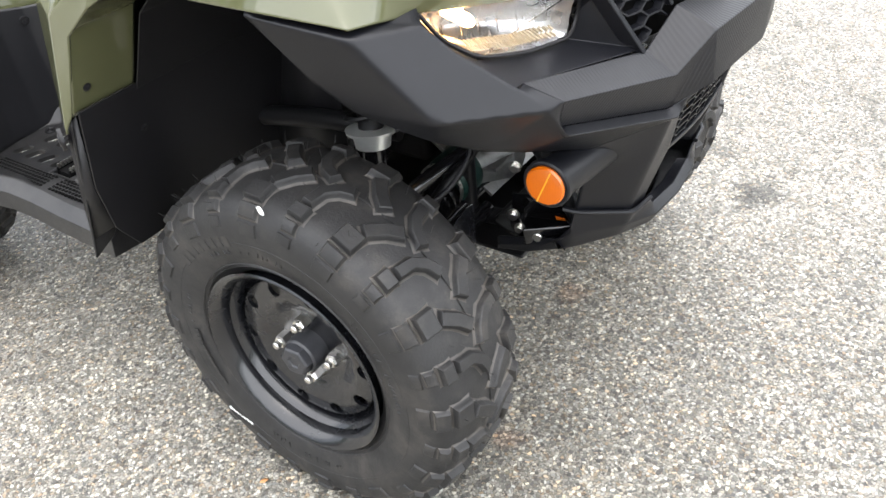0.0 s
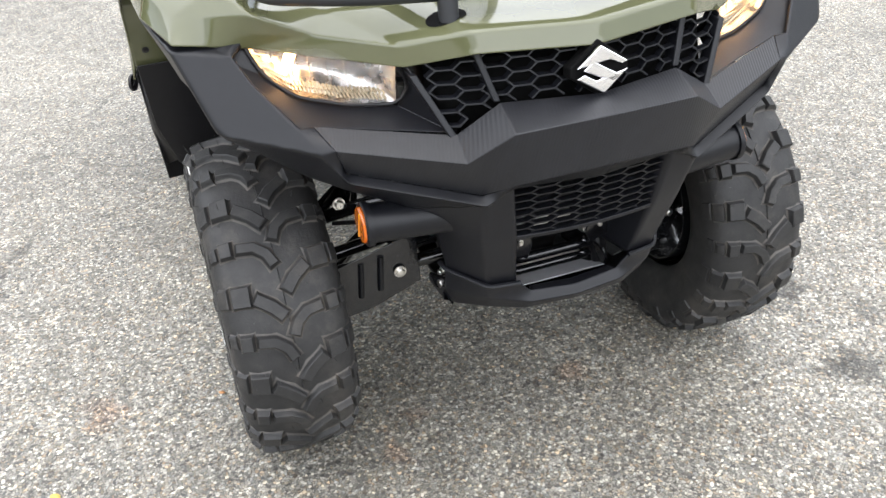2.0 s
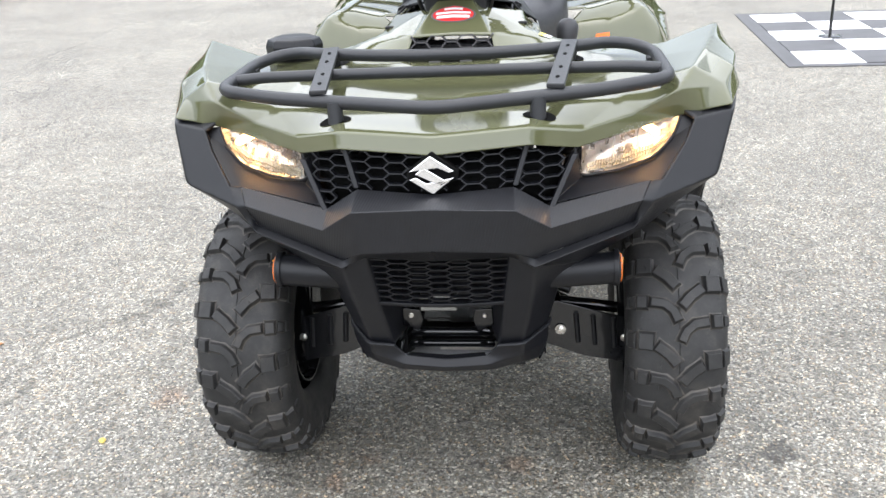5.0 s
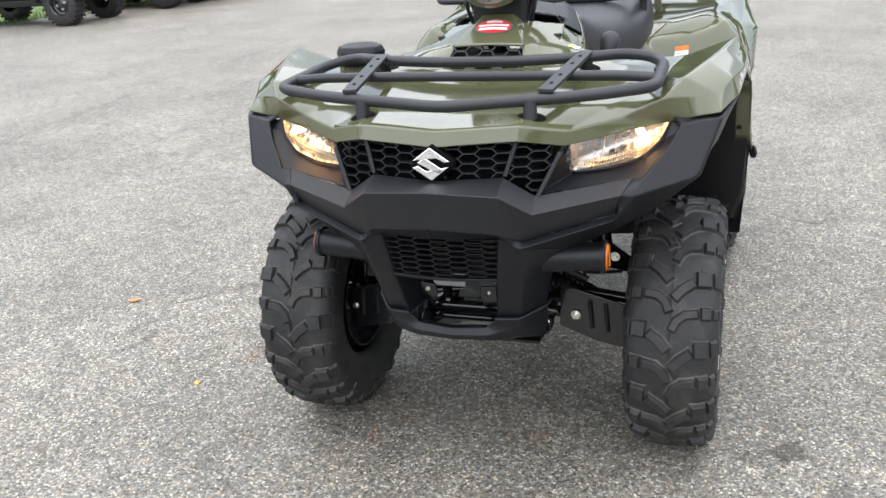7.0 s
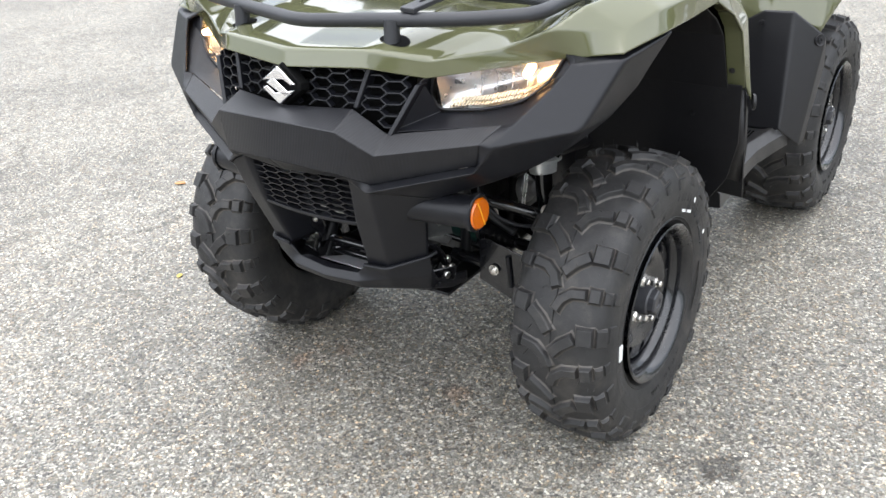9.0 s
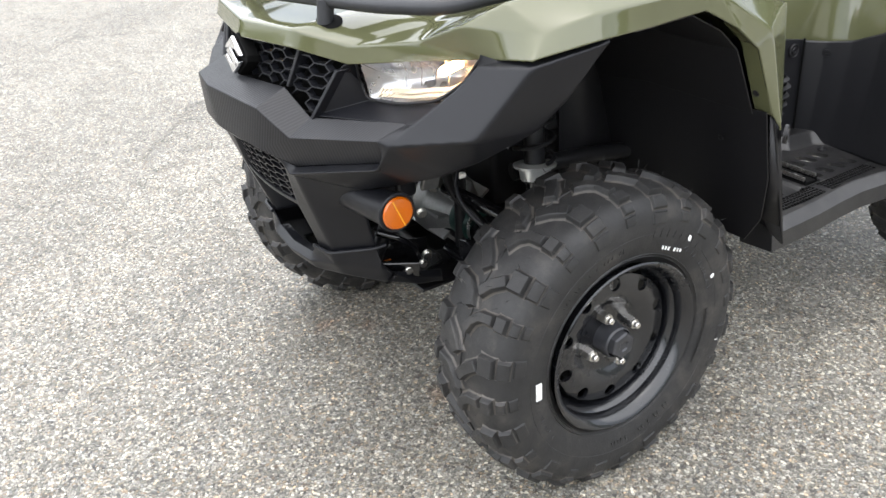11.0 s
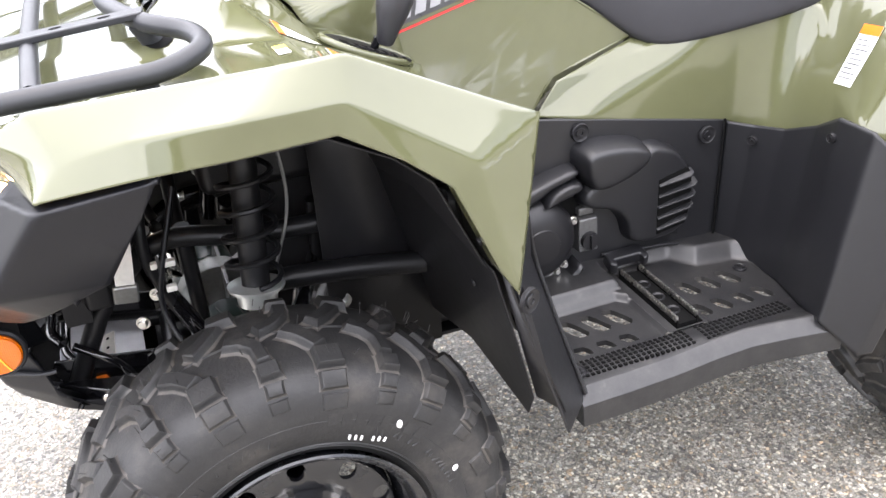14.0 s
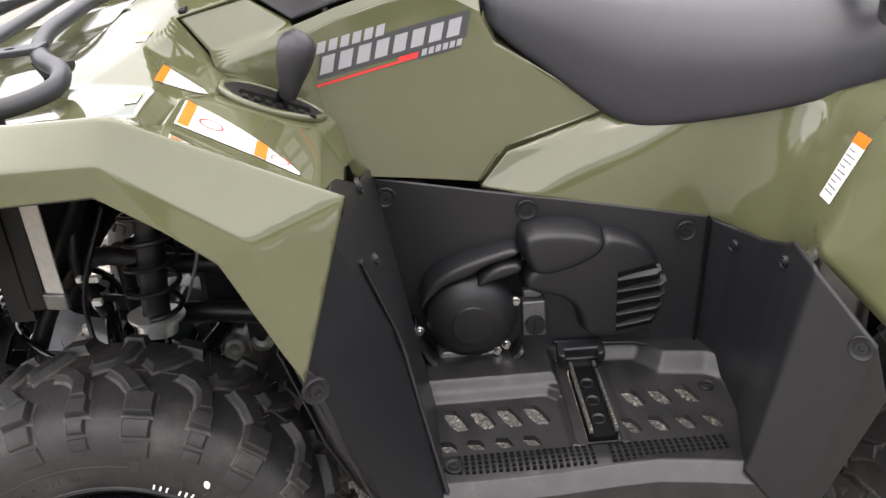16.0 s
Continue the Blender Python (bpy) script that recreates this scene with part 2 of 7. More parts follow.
    nt.links.new(edge.outputs["Distance"], lift.inputs[0])
    nt.links.new(sep.outputs["Blue"], lift.inputs[1])
    bump(nt, lift.outputs[0], b, 0.5, 0.003)
    return m


def lens():
    m, nt, b = material("clear_lens")
    b.inputs["Base Color"].default_value = (1, 1, 1, 1)
    b.inputs["Transmission Weight"].default_value = 1.0
    b.inputs["Roughness"].default_value = 0.02
    b.inputs["IOR"].default_value = 1.30
    return m


def orange_reflector():
    m, nt, b = material("orange_reflector")
    at = coords(nt)
    ck = node(nt, "ShaderNodeTexVoronoi", Scale=420.0, Randomness=0.0)
    nt.links.new(at, ck.inputs["Vector"])
    nt.links.new(ramp(nt, ck.outputs["Distance"], [(0.1, (0.66, 0.150, 0.0)), (0.7, (0.42, 0.075, 0.0))]), b.inputs["Base Color"])
    b.inputs["Roughness"].default_value = 0.18
    b.inputs["Coat Weight"].default_value = 0.8
    bump(nt, ck.outputs["Distance"], b, 0.4, 0.001)
    return m


def glow(name, col, strength):
    m, nt, b = material(name)
    b.inputs["Emission Color"].default_value = (*col, 1)
    b.inputs["Emission Strength"].default_value = strength
    return m


def scuffed():
    """Black tread plastic, dusty and scuffed by boots."""
    m, nt, b = material("scuffed_black_plastic")
    at = coords(nt)
    dust = ramp(nt, noise_tex(nt, at, 22.0, 6, 0.7), [(0.40, (0.011, 0.011, 0.012)), (0.62, (0.021, 0.0205, 0.0205)), (0.80, (0.056, 0.052, 0.047))])
    nt.links.new(dust, b.inputs["Base Color"])
    nt.links.new(remap(nt, noise_tex(nt, at, 45.0, 4), 0.25, 0.46), b.inputs["Roughness"])
    bump(nt, noise_tex(nt, at, 500.0, 3), b, 0.35, 0.0006)
    return m


SCUFFED = scuffed()
RUBBER = rubber("tyre_rubber", (0.009, 0.009, 0.0095), (0.0175, 0.0172, 0.0172), (0.050, 0.045, 0.040))
DUSTY = rubber("dusty_tyre_rubber", (0.030, 0.028, 0.026), (0.064, 0.058, 0.052), (0.100, 0.086, 0.070))
CARBON, ASPHALT, LENS, ORANGE = carbon(), asphalt(), lens(), orange_reflector()


# ---- builders ----
def finish(ob, mat, thick=0.0, bevel=0.0, angle=22, seg=3, smooth=True):
    me = ob.data
    me.materials.append(mat)
    if smooth:
        me.polygons.foreach_set("use_smooth", [True] * len(me.polygons))
    if thick:
        m = ob.modifiers.new("thickness", "SOLIDIFY")
        m.thickness, m.offset, m.use_even_offset = thick, -1, True
    if bevel:
        m = ob.modifiers.new("rounding", "BEVEL")
        m.width, m.segments, m.limit_method, m.angle_limit = bevel, seg, "ANGLE", radians(angle)
        m.harden_normals = False
        w = ob.modifiers.new("normals", "WEIGHTED_NORMAL")
        w.keep_sharp = False
    return ob


def part(name, bm, mat, parent, label="", thick=0.0, bevel=0.0, smooth=True, seg=3, angle=22, recalc=True, soft=0):
    """One mesh object, a part of parent. soft: how far the folds of a faceted shell are eased."""
    if recalc:
        bmesh.ops.recalc_face_normals(bm, faces=bm.faces)
    if soft:
        for _ in range(2):
            bmesh.ops.subdivide_edges(bm, edges=bm.edges[:], cuts=1, use_grid_fill=True)
    bm.verts.index_update()
    free = [v.index for v in bm.verts if not v.is_boundary]
    me = bpy.data.meshes.new(name)
    bm.to_mesh(me)
    bm.free()
    ob = new(name, me)
    ob.parent = parent
    if soft:
        # flat facets whose folds are eased; the free rim keeps its line
        inner = ob.vertex_groups.new(name="inner")
        inner.add(free, 1.0, "REPLACE")
        m = ob.modifiers.new("fine_grid", "SUBSURF")
        m.subdivision_type = "SIMPLE"
        m.levels = m.render_levels = 2
        m = ob.modifiers.new("eased_folds", "SMOOTH")
        m.factor, m.iterations, m.vertex_group = 0.5, soft, "inner"
    finish(ob, mat, thick, bevel, angle, seg, smooth)
    if not bevel and smooth and not soft:
        me.set_sharp_from_angle(angle=radians(38))
    return tagged(ob, label)


def thing(name, label, category, at=(0, 0, 0), **more):
    ob = new(name)
    ob.empty_display_size = 0.1
    ob.location = at
    return tagged(ob, label, category, **more)


def cage(bm, pts, faces, mirror=False, side=1):
    """Faces between named points; x is measured out from the middle plane."""
    made = {}

    def vert(key, s):
        x, y, z = pts[key]
        k = (key, s if abs(x) > 1e-6 else 1)
        if k not in made:
            made[k] = bm.verts.new((x * s, y, z))
        return made[k]

    for f in faces:
        for s in ((1, -1) if mirror else (side,)):
            vs = [vert(k, s) for k in f.split()]
            bm.faces.new(vs if s > 0 else vs[::-1])
    return bm


def loft(bm, rings, close=False, caps=False):
    rows = [[bm.verts.new(p) for p in ring] for ring in rings]
    n = len(rows[0])
    for a, b in zip(rows, rows[1:]):
        for i in range(n if close else n - 1):
            j = (i + 1) % n
            bm.faces.new((a[i], a[j], b[j], b[i]))
    if caps:
        bm.faces.new(rows[0][::-1])
        bm.faces.new(rows[-1])
    return rows


def rounded(points, r, steps=5):
    """A polyline with its corners rounded by r."""
    pts = [Vector(p) for p in points]
    out = [pts[0]]
    for a, b, c in zip(pts, pts[1:], pts[2:]):
        d1, d2 = a - b, c - b
        k = min(r, d1.length * 0.48, d2.length * 0.48)
        p, q = b + d1.normalized() * k, b + d2.normalized() * k
        for i in range(steps + 1):
            t = i / steps
            out.append(p * (1 - t) ** 2 + b * 2 * t * (1 - t) + q * t * t)
    return out + [pts[-1]]


def rounded_flat(points, r):
    """A plane polyline of (y, z) with rounded corners."""
    return [(p.y, p.z) for p in rounded([(0, y, z) for y, z in points], r, 4)]


def tube(bm, points, radius, seg=12, bend=0.0, caps=True):
    pts = rounded(points, bend) if bend else [Vector(p) for p in points]
    rad = radius if callable(radius) else (lambda t: radius)
    tan = (pts[1] - pts[0]).normalized()
    up = Vector((0, 0, 1)) if abs(tan.z) < 0.9 else Vector((0, 1, 0))
    u = tan.cross(up).normalized()
    rings = []
    for i, p in enumerate(pts):
        a, b = pts[max(i - 1, 0)], pts[min(i + 1, len(pts) - 1)]
        tan = (b - a).normalized()
        u = (u - tan * u.dot(tan)).normalized()
        v = tan.cross(u)
        r = rad(i / (len(pts) - 1))
        rings.append([p + (u * math.cos(k) + v * math.sin(k)) * r for k in (2 * math.pi * j / seg for j in range(seg))])
    loft(bm, rings, close=True, caps=caps)
    return bm


def box(bm, lo, hi, m=None):
    x0, y0, z0 = lo
    x1, y1, z1 = hi
    vs = [bm.verts.new((x, y, z)) for z in (z0, z1) for x, y in ((x0, y0), (x1, y0), (x1, y1), (x0, y1))]
    if m is not None:
        for v in vs:
            v.co = m @ v.co
    for f in ((3, 2, 1, 0), (4, 5, 6, 7), (0, 1, 5, 4), (1, 2, 6, 5), (2, 3, 7, 6), (3, 0, 4, 7)):
        bm.faces.new([vs[i] for i in f])
    return bm


def lathe(bm, profile, seg=48, m=None, close=False):
    """Turns (x, r) round the x axis."""
    rings = []
    for k in range(seg):
        a = 2 * math.pi * k / seg
        ring = [Vector((x, r * math.cos(a), r * math.sin(a))) for x, r in profile]
        rings.append([m @ p for p in ring] if m is not None else ring)
    rows = [[bm.verts.new(p) for p in ring] for ring in rings]
    n = len(profile)
    for k in range(seg):
        a, b = rows[k], rows[(k + 1) % seg]
        for i in range(n if close else n - 1):
            j = (i + 1) % n
            bm.faces.new((a[i], b[i], b[j], a[j]))
    bmesh.ops.remove_doubles(bm, verts=bm.verts, dist=1e-5)
    return bm


def prism(bm, outline, depth, m):
    """A flat outline in local x and y, raised along local z by depth."""
    lo = [bm.verts.new(m @ Vector((x, y, 0))) for x, y in outline]
    hi = [bm.verts.new(m @ Vector((x, y, depth))) for x, y in outline]
    n = len(outline)
    bm.faces.new(lo[::-1])
    bm.faces.new(hi)
    for i in range(n):
        j = (i + 1) % n
        bm.faces.new((lo[i], lo[j], hi[j], hi[i]))
    return bm


def frame_of(o, x, y):
    """A pose at o with local x and (about) y along the given directions."""
    x = Vector(x).normalized()
    z = x.cross(Vector(y)).normalized()
    y = z.cross(x)
    return Matrix(((x.x, y.x, z.x, o[0]), (x.y, y.y, z.y, o[1]), (x.z, y.z, z.z, o[2]), (0, 0, 0, 1)))


def bolt(bm, at, way, r=0.008, h=0.006, washer=True):
    """A hexagon head on a washer."""
    way = Vector(way).normalized()
    m = Matrix.Translation(at) @ Vector((1, 0, 0)).rotation_difference(way).to_matrix().to_4x4()
    prof = [(0, 0), (0, r * 1.35), (h * 0.25, r * 1.35)] if washer else [(0, 0), (0, r)]
    lathe(bm, prof + [(h * 0.25, r * 0.95), (h * 0.85, r * 0.95), (h, r * 0.75), (h, 0)], 12, m)
    return bm


def screw(parent, at, way, r=0.013):
    """A recessed plastic push screw in a ring."""
    way = Vector(way).normalized()
    m = Matrix.Translation(at) @ Vector((1, 0, 0)).rotation_difference(way).to_matrix().to_4x4()
    bm = bmesh.new()
    lathe(bm, [(-0.004, r), (0.001, r), (0.002, r * 0.93), (0.0005, r * 0.8), (0.0005, r * 0.55), (0.003, r * 0.5), (0.003, r * 0.25), (0.001, r * 0.2), (0.001, 0)], 20, m)
    return part("screw", bm, LINER, parent)


def stick(name, corners, way, target, mat, parent, label="", nu=6, nv=4, lift=0.0012, bow=(0, 0, 0)):
    """A thin sticker over four corners, laid onto target along way; bow bulges its first long edge."""
    dg = bpy.context.evaluated_depsgraph_get()
    ev = target.evaluated_get(dg)
    a, b, c, d = (Vector(p) for p in corners)
    way = Vector(way).normalized()
    bm = bmesh.new()
    rows = []
    for j in range(nv + 1):
        row = []
        for i in range(nu + 1):
            u, v = i / nu, j / nv
            p = a * (1 - u) * (1 - v) + b * u * (1 - v) + c * u * v + d * (1 - u) * v + Vector(bow) * (1 - u) * 4 * v * (1 - v)
            hit, at, normal, _ = ev.ray_cast(p - way * 0.06, way, distance=0.14)
            if hit:
                p = at + normal * lift * (1 if normal.dot(way) < 0 else -1)
            row.append(bm.verts.new(p))
        rows.append(row)
    for r, q in zip(rows, rows[1:]):
        for i in range(nu):
            bm.faces.new((r[i], r[i + 1], q[i + 1], q[i]))
    return part(name, bm, mat, parent, label, recalc=False)


# ---- ground ----
def ground():
    bm = bmesh.new()
    near = [-40, -12, -6, -3, -2, -1.5, -1, -0.5, 0, 0.5, 1, 1.5, 2, 3, 6, 12, 40]
    xs = [-900] + near + [900]
    rows = [[bm.verts.new((x, y, 0)) for x in xs] for y in xs]
    for a, b in zip(rows, rows[1:]):
        for i in range(len(xs) - 1):
            bm.faces.new((a[i], a[i + 1], b[i + 1], b[i]))
    ob = part("ground", bm, ASPHALT, None)
    return tagged(ob, "worn light grey asphalt yard with exposed stone chips", "ground", kind="structure")


yard = ground()
CRACK = plain("dark_crack_filling", (0.10, 0.098, 0.092), 0.9, spread=0.4, grain=90)


def crack(path, width, seed):
    """A thin wandering crack in the asphalt, narrowing and widening along its way."""
    rnd = random.Random(seed)
    pts = [Vector((*path[0], 0.0012))]
    for a, b in zip(path, path[1:]):
        a, b = Vector((*a, 0.0012)), Vector((*b, 0.0012))
        n = max(2, int((b - a).length / 0.07))
        across = Vector((-(b - a).y, (b - a).x, 0)).normalized()
        for i in range(1, n + 1):
            pts.append(a.lerp(b, i / n) + across * (rnd.uniform(-0.022, 0.022) if i < n else 0.0))
    bm = bmesh.new()
    last = None
    for i, p in enumerate(pts):
        d = pts[min(i + 1, len(pts) - 1)] - pts[max(i - 1, 0)]
        n = Vector((-d.y, d.x, 0)).normalized() * width * rnd.uniform(0.15, 1.0) / 2
        pair = (bm.verts.new(p + n), bm.verts.new(p - n))
        if last:
            bm.faces.new((last[0], last[1], pair[1], pair[0]))
        last = pair
    bmesh.ops.recalc_face_normals(bm, faces=bm.faces)
    part("crack", bm, CRACK, yard, "thin dark crack in the asphalt", recalc=False)


for i, (path, width) in enumerate((
        ([(3.66, -1.98), (3.41, -2.23), (3.09, -2.43), (2.98, -3.05), (2.84, -3.54), (2.6, -4.2)], 0.011),
        ([(4.22, -2.68), (4.28, -3.26), (4.30, -3.89), (4.53, -5.07)], 0.012),
        ([(3.82, -4.40), (3.51, -4.23), (3.52, -4.83)], 0.012),
        ([(4.33, -5.58), (4.30, -6.42), (4.43, -7.66), (4.01, -9.38)], 0.016))):
    crack(path, width, 20 + i)


# ---- the quad bike: x out to its right, y ahead, the front axle over y = 0 ----
atv = thing("quad_bike", "olive green and black four-wheeled quad bike with racks, standing on asphalt", "quad bike")

AXLE_Z, TRACK_F, TRACK_R, REAR_Y = 0.301, 0.465, 0.464, -1.33


def tyre_profile(half):
    k = half / 0.1025
    return [(0.070 * k, 0.158), (0.084 * k, 0.166), (0.095 * k, 0.185), (0.1030 * k, 0.215), (0.1045 * k, 0.243), (0.1005 * k, 0.267), (0.089 * k, 0.285), (0.068 * k, 0.2935), (0.035 * k, 0.2980), (0, 0.2995)]


def lug_map(half):
    pts = tyre_profile(half)[::-1]
    d = [0.0]
    for a, b in zip(pts, pts[1:]):
        d.append(d[-1] + math.dist(a, b))

    def at(v, th, lift):
        s = abs(v)
        i = max(j for j in range(len(d) - 1) if d[j] <= s or j == 0)
        t = (s - d[i]) / (d[i + 1] - d[i])
        (x0, r0), (x1, r1) = pts[i], pts[i + 1]
        n = Vector((-(r1 - r0), x1 - x0)).normalized()
        x, r = x0 + (x1 - x0) * t + n.x * lift, r0 + (r1 - r0) * t + n.y * lift
        if v < 0:
            x = -x
        return Vector((x, r * math.cos(th), r * math.sin(th)))
    return at


def lug(bm, at, path, width, h):
    """A tread block along a path of (v, s) on the tread, with a wide dusty fillet at its foot and eased top."""
    pts = [Vector(p) for p in path]
    rings = []
    f = min(1.0, h / 0.010)
    for grow, lift in ((0.0080 * f, -0.0010), (0.0044 * f, 0.0004), (0.0020 * f, 0.0030 * f), (0.0006, h * 0.55), (-0.0002, h * 0.88), (-0.0018, h)):
        left, right = [], []
        for i, p in enumerate(pts):
            d = (pts[min(i + 1, len(pts) - 1)] - pts[max(i - 1, 0)]).normalized()
            n = Vector((-d.y, d.x)) * (width / 2 + grow)
            e = d * (grow if i == len(pts) - 1 else -grow if i == 0 else 0.0)
            left.append(p + n + e)
            right.append(p - n + e)
        rings.append([bm.verts.new(at(q.x, q.y / 0.29, lift)) for q in left + right[::-1]])
    for k, (lo, hi) in enumerate(zip(rings, rings[1:])):
        for i in range(len(lo)):
            j = (i + 1) % len(lo)
            bm.faces.new((lo[i], lo[j], hi[j], hi[i])).material_index = 1 if k < 2 and h > 0.006 else 0
    m = len(pts)
    top = rings[-1]
    for i in range(m - 1):
        bm.faces.new((top[i], top[i + 1], top[2 * m - 2 - i], top[2 * m - 1 - i]))


# the rows of blocks: bar or arc beside the middle, then squares down to the sidewall, as (path, width, height)
TREAD_ROWS = (
    (([(0.005, -0.043), (0.022, -0.024), (0.046, -0.006)], 0.020, 0.0125), ([(0.052, 0.000), (0.080, 0.002)], 0.033, 0.0135), ([(0.088, 0.003), (0.106, 0.004)], 0.033, 0.0080), ([(0.114, 0.005), (0.134, 0.006)], 0.034, 0.0034)),
    (([(0.003, -0.036), (0.012, -0.016), (0.030, -0.002), (0.057, 0.002)], 0.017, 0.0125), ([(0.064, 0.002), (0.082, 0.003)], 0.025, 0.0130), ([(0.090, 0.004), (0.103, 0.004)], 0.021, 0.0070), ([(0.111, 0.005), (0.126, 0.006)], 0.024, 0.0030)),
)


def wheel(name, half, turn):
    w = thing(name, "", "")
    w.parent = atv
    bm = bmesh.new()
    prof = tyre_profile(half)
    lathe(bm, [(-x, r) for x, r in prof] + prof[-2::-1], 96)
    tyre = part("tyre", bm, RUBBER, w, "black rubber tyre with knobbly tread")
    q = half / 0.1025
    for r, x in ((0.178, 0.0925), (0.184, 0.0958), (0.226, 0.1033)):
        bm = bmesh.new()
        lathe(bm, [(x * q - 0.001, r - 0.0018), (x * q + 0.0008, r), (x * q - 0.001, r + 0.0018)], 96)
        part("sidewall_ring", bm, RUBBER, tyre)
    bm = bmesh.new()
    lathe(bm, [(-0.0012, 0.2980), (0, 0.3022), (0.0012, 0.2980)], 96)
    part("mould_line", bm, RUBBER, tyre)
    bm = bmesh.new()
    at = lug_map(half)
    k = half / 0.1025
    rows, rnd = 24, random.Random(8)
    for side in (1, -1):
        for i in range(rows):
            mid = 2 * math.pi * 0.29 * (i + (0.5 if side < 0 else 0)) / rows
            for path, width, h in TREAD_ROWS[i % 2]:
                off = rnd.uniform(-0.0015, 0.0015)
                pts = [(side * v * k, turn * (mid + q + off)) for v, q in path]
                lug(bm, at, pts, width, h)
    bmesh.ops.recalc_face_normals(bm, faces=bm.faces)
    tread = part("tread", bm, RUBBER, w, "raised black rubber tread blocks", recalc=False)
    tread.data.materials.append(DUSTY)
    tagged(tread, kind="stuff")
    # moulded marks round the sidewall
    bm = bmesh.new()
    rnd = random.Random(11)
    for middle in (0.35, 1.75, 3.1, 4.6):
        for i in range(-9, 10):
            if rnd.random() < 0.25:
                continue
            th = middle + i * 0.042
            x = 0.1026 * q
            a, b = rnd.uniform(0.205, 0.208), rnd.uniform(0.216, 0.219)
            lean = rnd.choice((-0.018, 0.0, 0.018))
            ends = [Vector((x - 0.0008, r * math.cos(t), r * math.sin(t))) for r, t in ((a, th), (b, th + lean))]
            tube(bm, ends, 0.0016, 5)
    tagged(part("sidewall_marks", bm, RUBBER, w, "raised moulded sidewall marks"), kind="stuff")
    # moulding hairs left on the tread
    bm = bmesh.new()
    rnd = random.Random(5)
    for i in range(150):
        th, v = rnd.uniform(0, 6.283), rnd.uniform(-0.10, 0.10) * k
        a, b = at(v, th, 0.010), at(v, th + rnd.uniform(-0.02, 0.02), rnd.uniform(0.019, 0.026))
        tube(bm, [a, a.lerp(b, 0.5), b], 0.0005, 3)
    tagged(part("moulding_hairs", bm, RUBBER, w, "fine rubber moulding hairs"), kind="stuff")
    # steel rim with a dished, pierced disc
    bm = bmesh.new()
    o = half - 0.1025 + 0.008
    lathe(bm, [(x + o, r) for x, r in ((0.080, 0.156), (0.089, 0.165), (0.093, 0.171), (0.095, 0.168), (0.092, 0.162), (0.083, 0.154), (0.072, 0.150), (0.064, 0.150), (0.058, 0.145), (0.048, 0.141), (0.040, 0.142), (0.034, 0.138), (0.015, 0.135), (-0.02, 0.132), (-0.09, 0.135), (-0.09, 0.139), (0.03, 0.146), (0.060, 0.154))], 64, close=True)
    part("rim", bm, RIM, w, "gloss black steel wheel rim")
    bm = bmesh.new()
    seat = 0.038 + o
    lathe(bm, [(seat, 0.030), (seat, 0.066), (seat + 0.003, 0.072), (seat + 0.014, 0.088), (seat + 0.017, 0.102)], 60)
    cells, rr, rh = 10, (0.102, 0.131), 0.0132
    rm = sum(rr) / 2

    def disc(th, r):
        return Vector((seat + 0.017 - (r - 0.102) ** 2 * 6, r * math.cos(th), r * math.sin(th)))
    for c in range(cells):
        th0 = 2 * math.pi * c / cells
        dt, dr = math.pi / cells, (rr[1] - rr[0]) / 2
        inner, outer, back = [], [], []
        for i in range(16):
            a = 2 * math.pi * i / 16
            ca, sa = math.cos(a), math.sin(a)
            q = 1 / max(abs(ca), abs(sa))
            outer.append(bm.verts.new(disc(th0 + dt * ca * q, rm + dr * sa * q)))
            hole = disc(th0 + rh * ca / rm, rm + rh * sa)
            inner.append(bm.verts.new(hole))
            back.append(bm.verts.new(hole - Vector((0.007, 0, 0))))
        for i in range(16):
            j = (i + 1) % 16
            bm.faces.new((outer[i], outer[j], inner[j], inner[i]))
            bm.faces.new((inner[i], inner[j], back[j], back[i]))
    lathe(bm, [(seat + 0.0120, 0.131), (seat + 0.006, 0.1338), (seat - 0.02, 0.1345)], 60)
    part("wheel_disc", bm, RIM, w, "gloss black pierced steel disc")
    bm = bmesh.new()
    lathe(bm, [(seat - 0.002, 0.034), (seat + 0.012, 0.0325), (seat + 0.030, 0.031), (seat + 0.033, 0.028)], 32)
    lathe(bm, [(seat + 0.030, 0.029), (seat + 0.044, 0.0275), (seat + 0.047, 0.024), (seat + 0.047, 0.012), (seat + 0.044, 0.010), (seat + 0.044, 0.0)], 6)
    part("hub_cap", bm, HUB, w, "grey black plastic hub cap", bevel=0.0015, angle=25)
    for i in range(4):
        a = math.pi / 2 * i
        m = pose(0, 0.053 * math.cos(a), 0.053 * math.sin(a))
        bm = bmesh.new()
        lathe(bm, [(seat - 0.001, 0.0120), (seat + 0.017, 0.0120), (seat + 0.021, 0.0100), (seat + 0.021, 0)], 6, m)
        lathe(bm, [(seat + 0.020, 0.0066), (seat + 0.029, 0.0066), (seat + 0.031, 0.005), (seat + 0.031, 0)], 12, m)
        part("wheel_nut", bm, ZINC, w, "bright zinc wheel nut", smooth=False)
    # brake drum and hub behind the disc
    bm = bmesh.new()
    lathe(bm, [(-0.095, 0), (-0.095, 0.06), (-0.08, 0.080), (-0.065, 0.082), (-0.06, 0.06), (-0.02, 0.04), (seat - 0.012, 0.035)], 40)
    part("brake_hub", bm, FRAME, w, "black enamelled wheel hub")
    return w


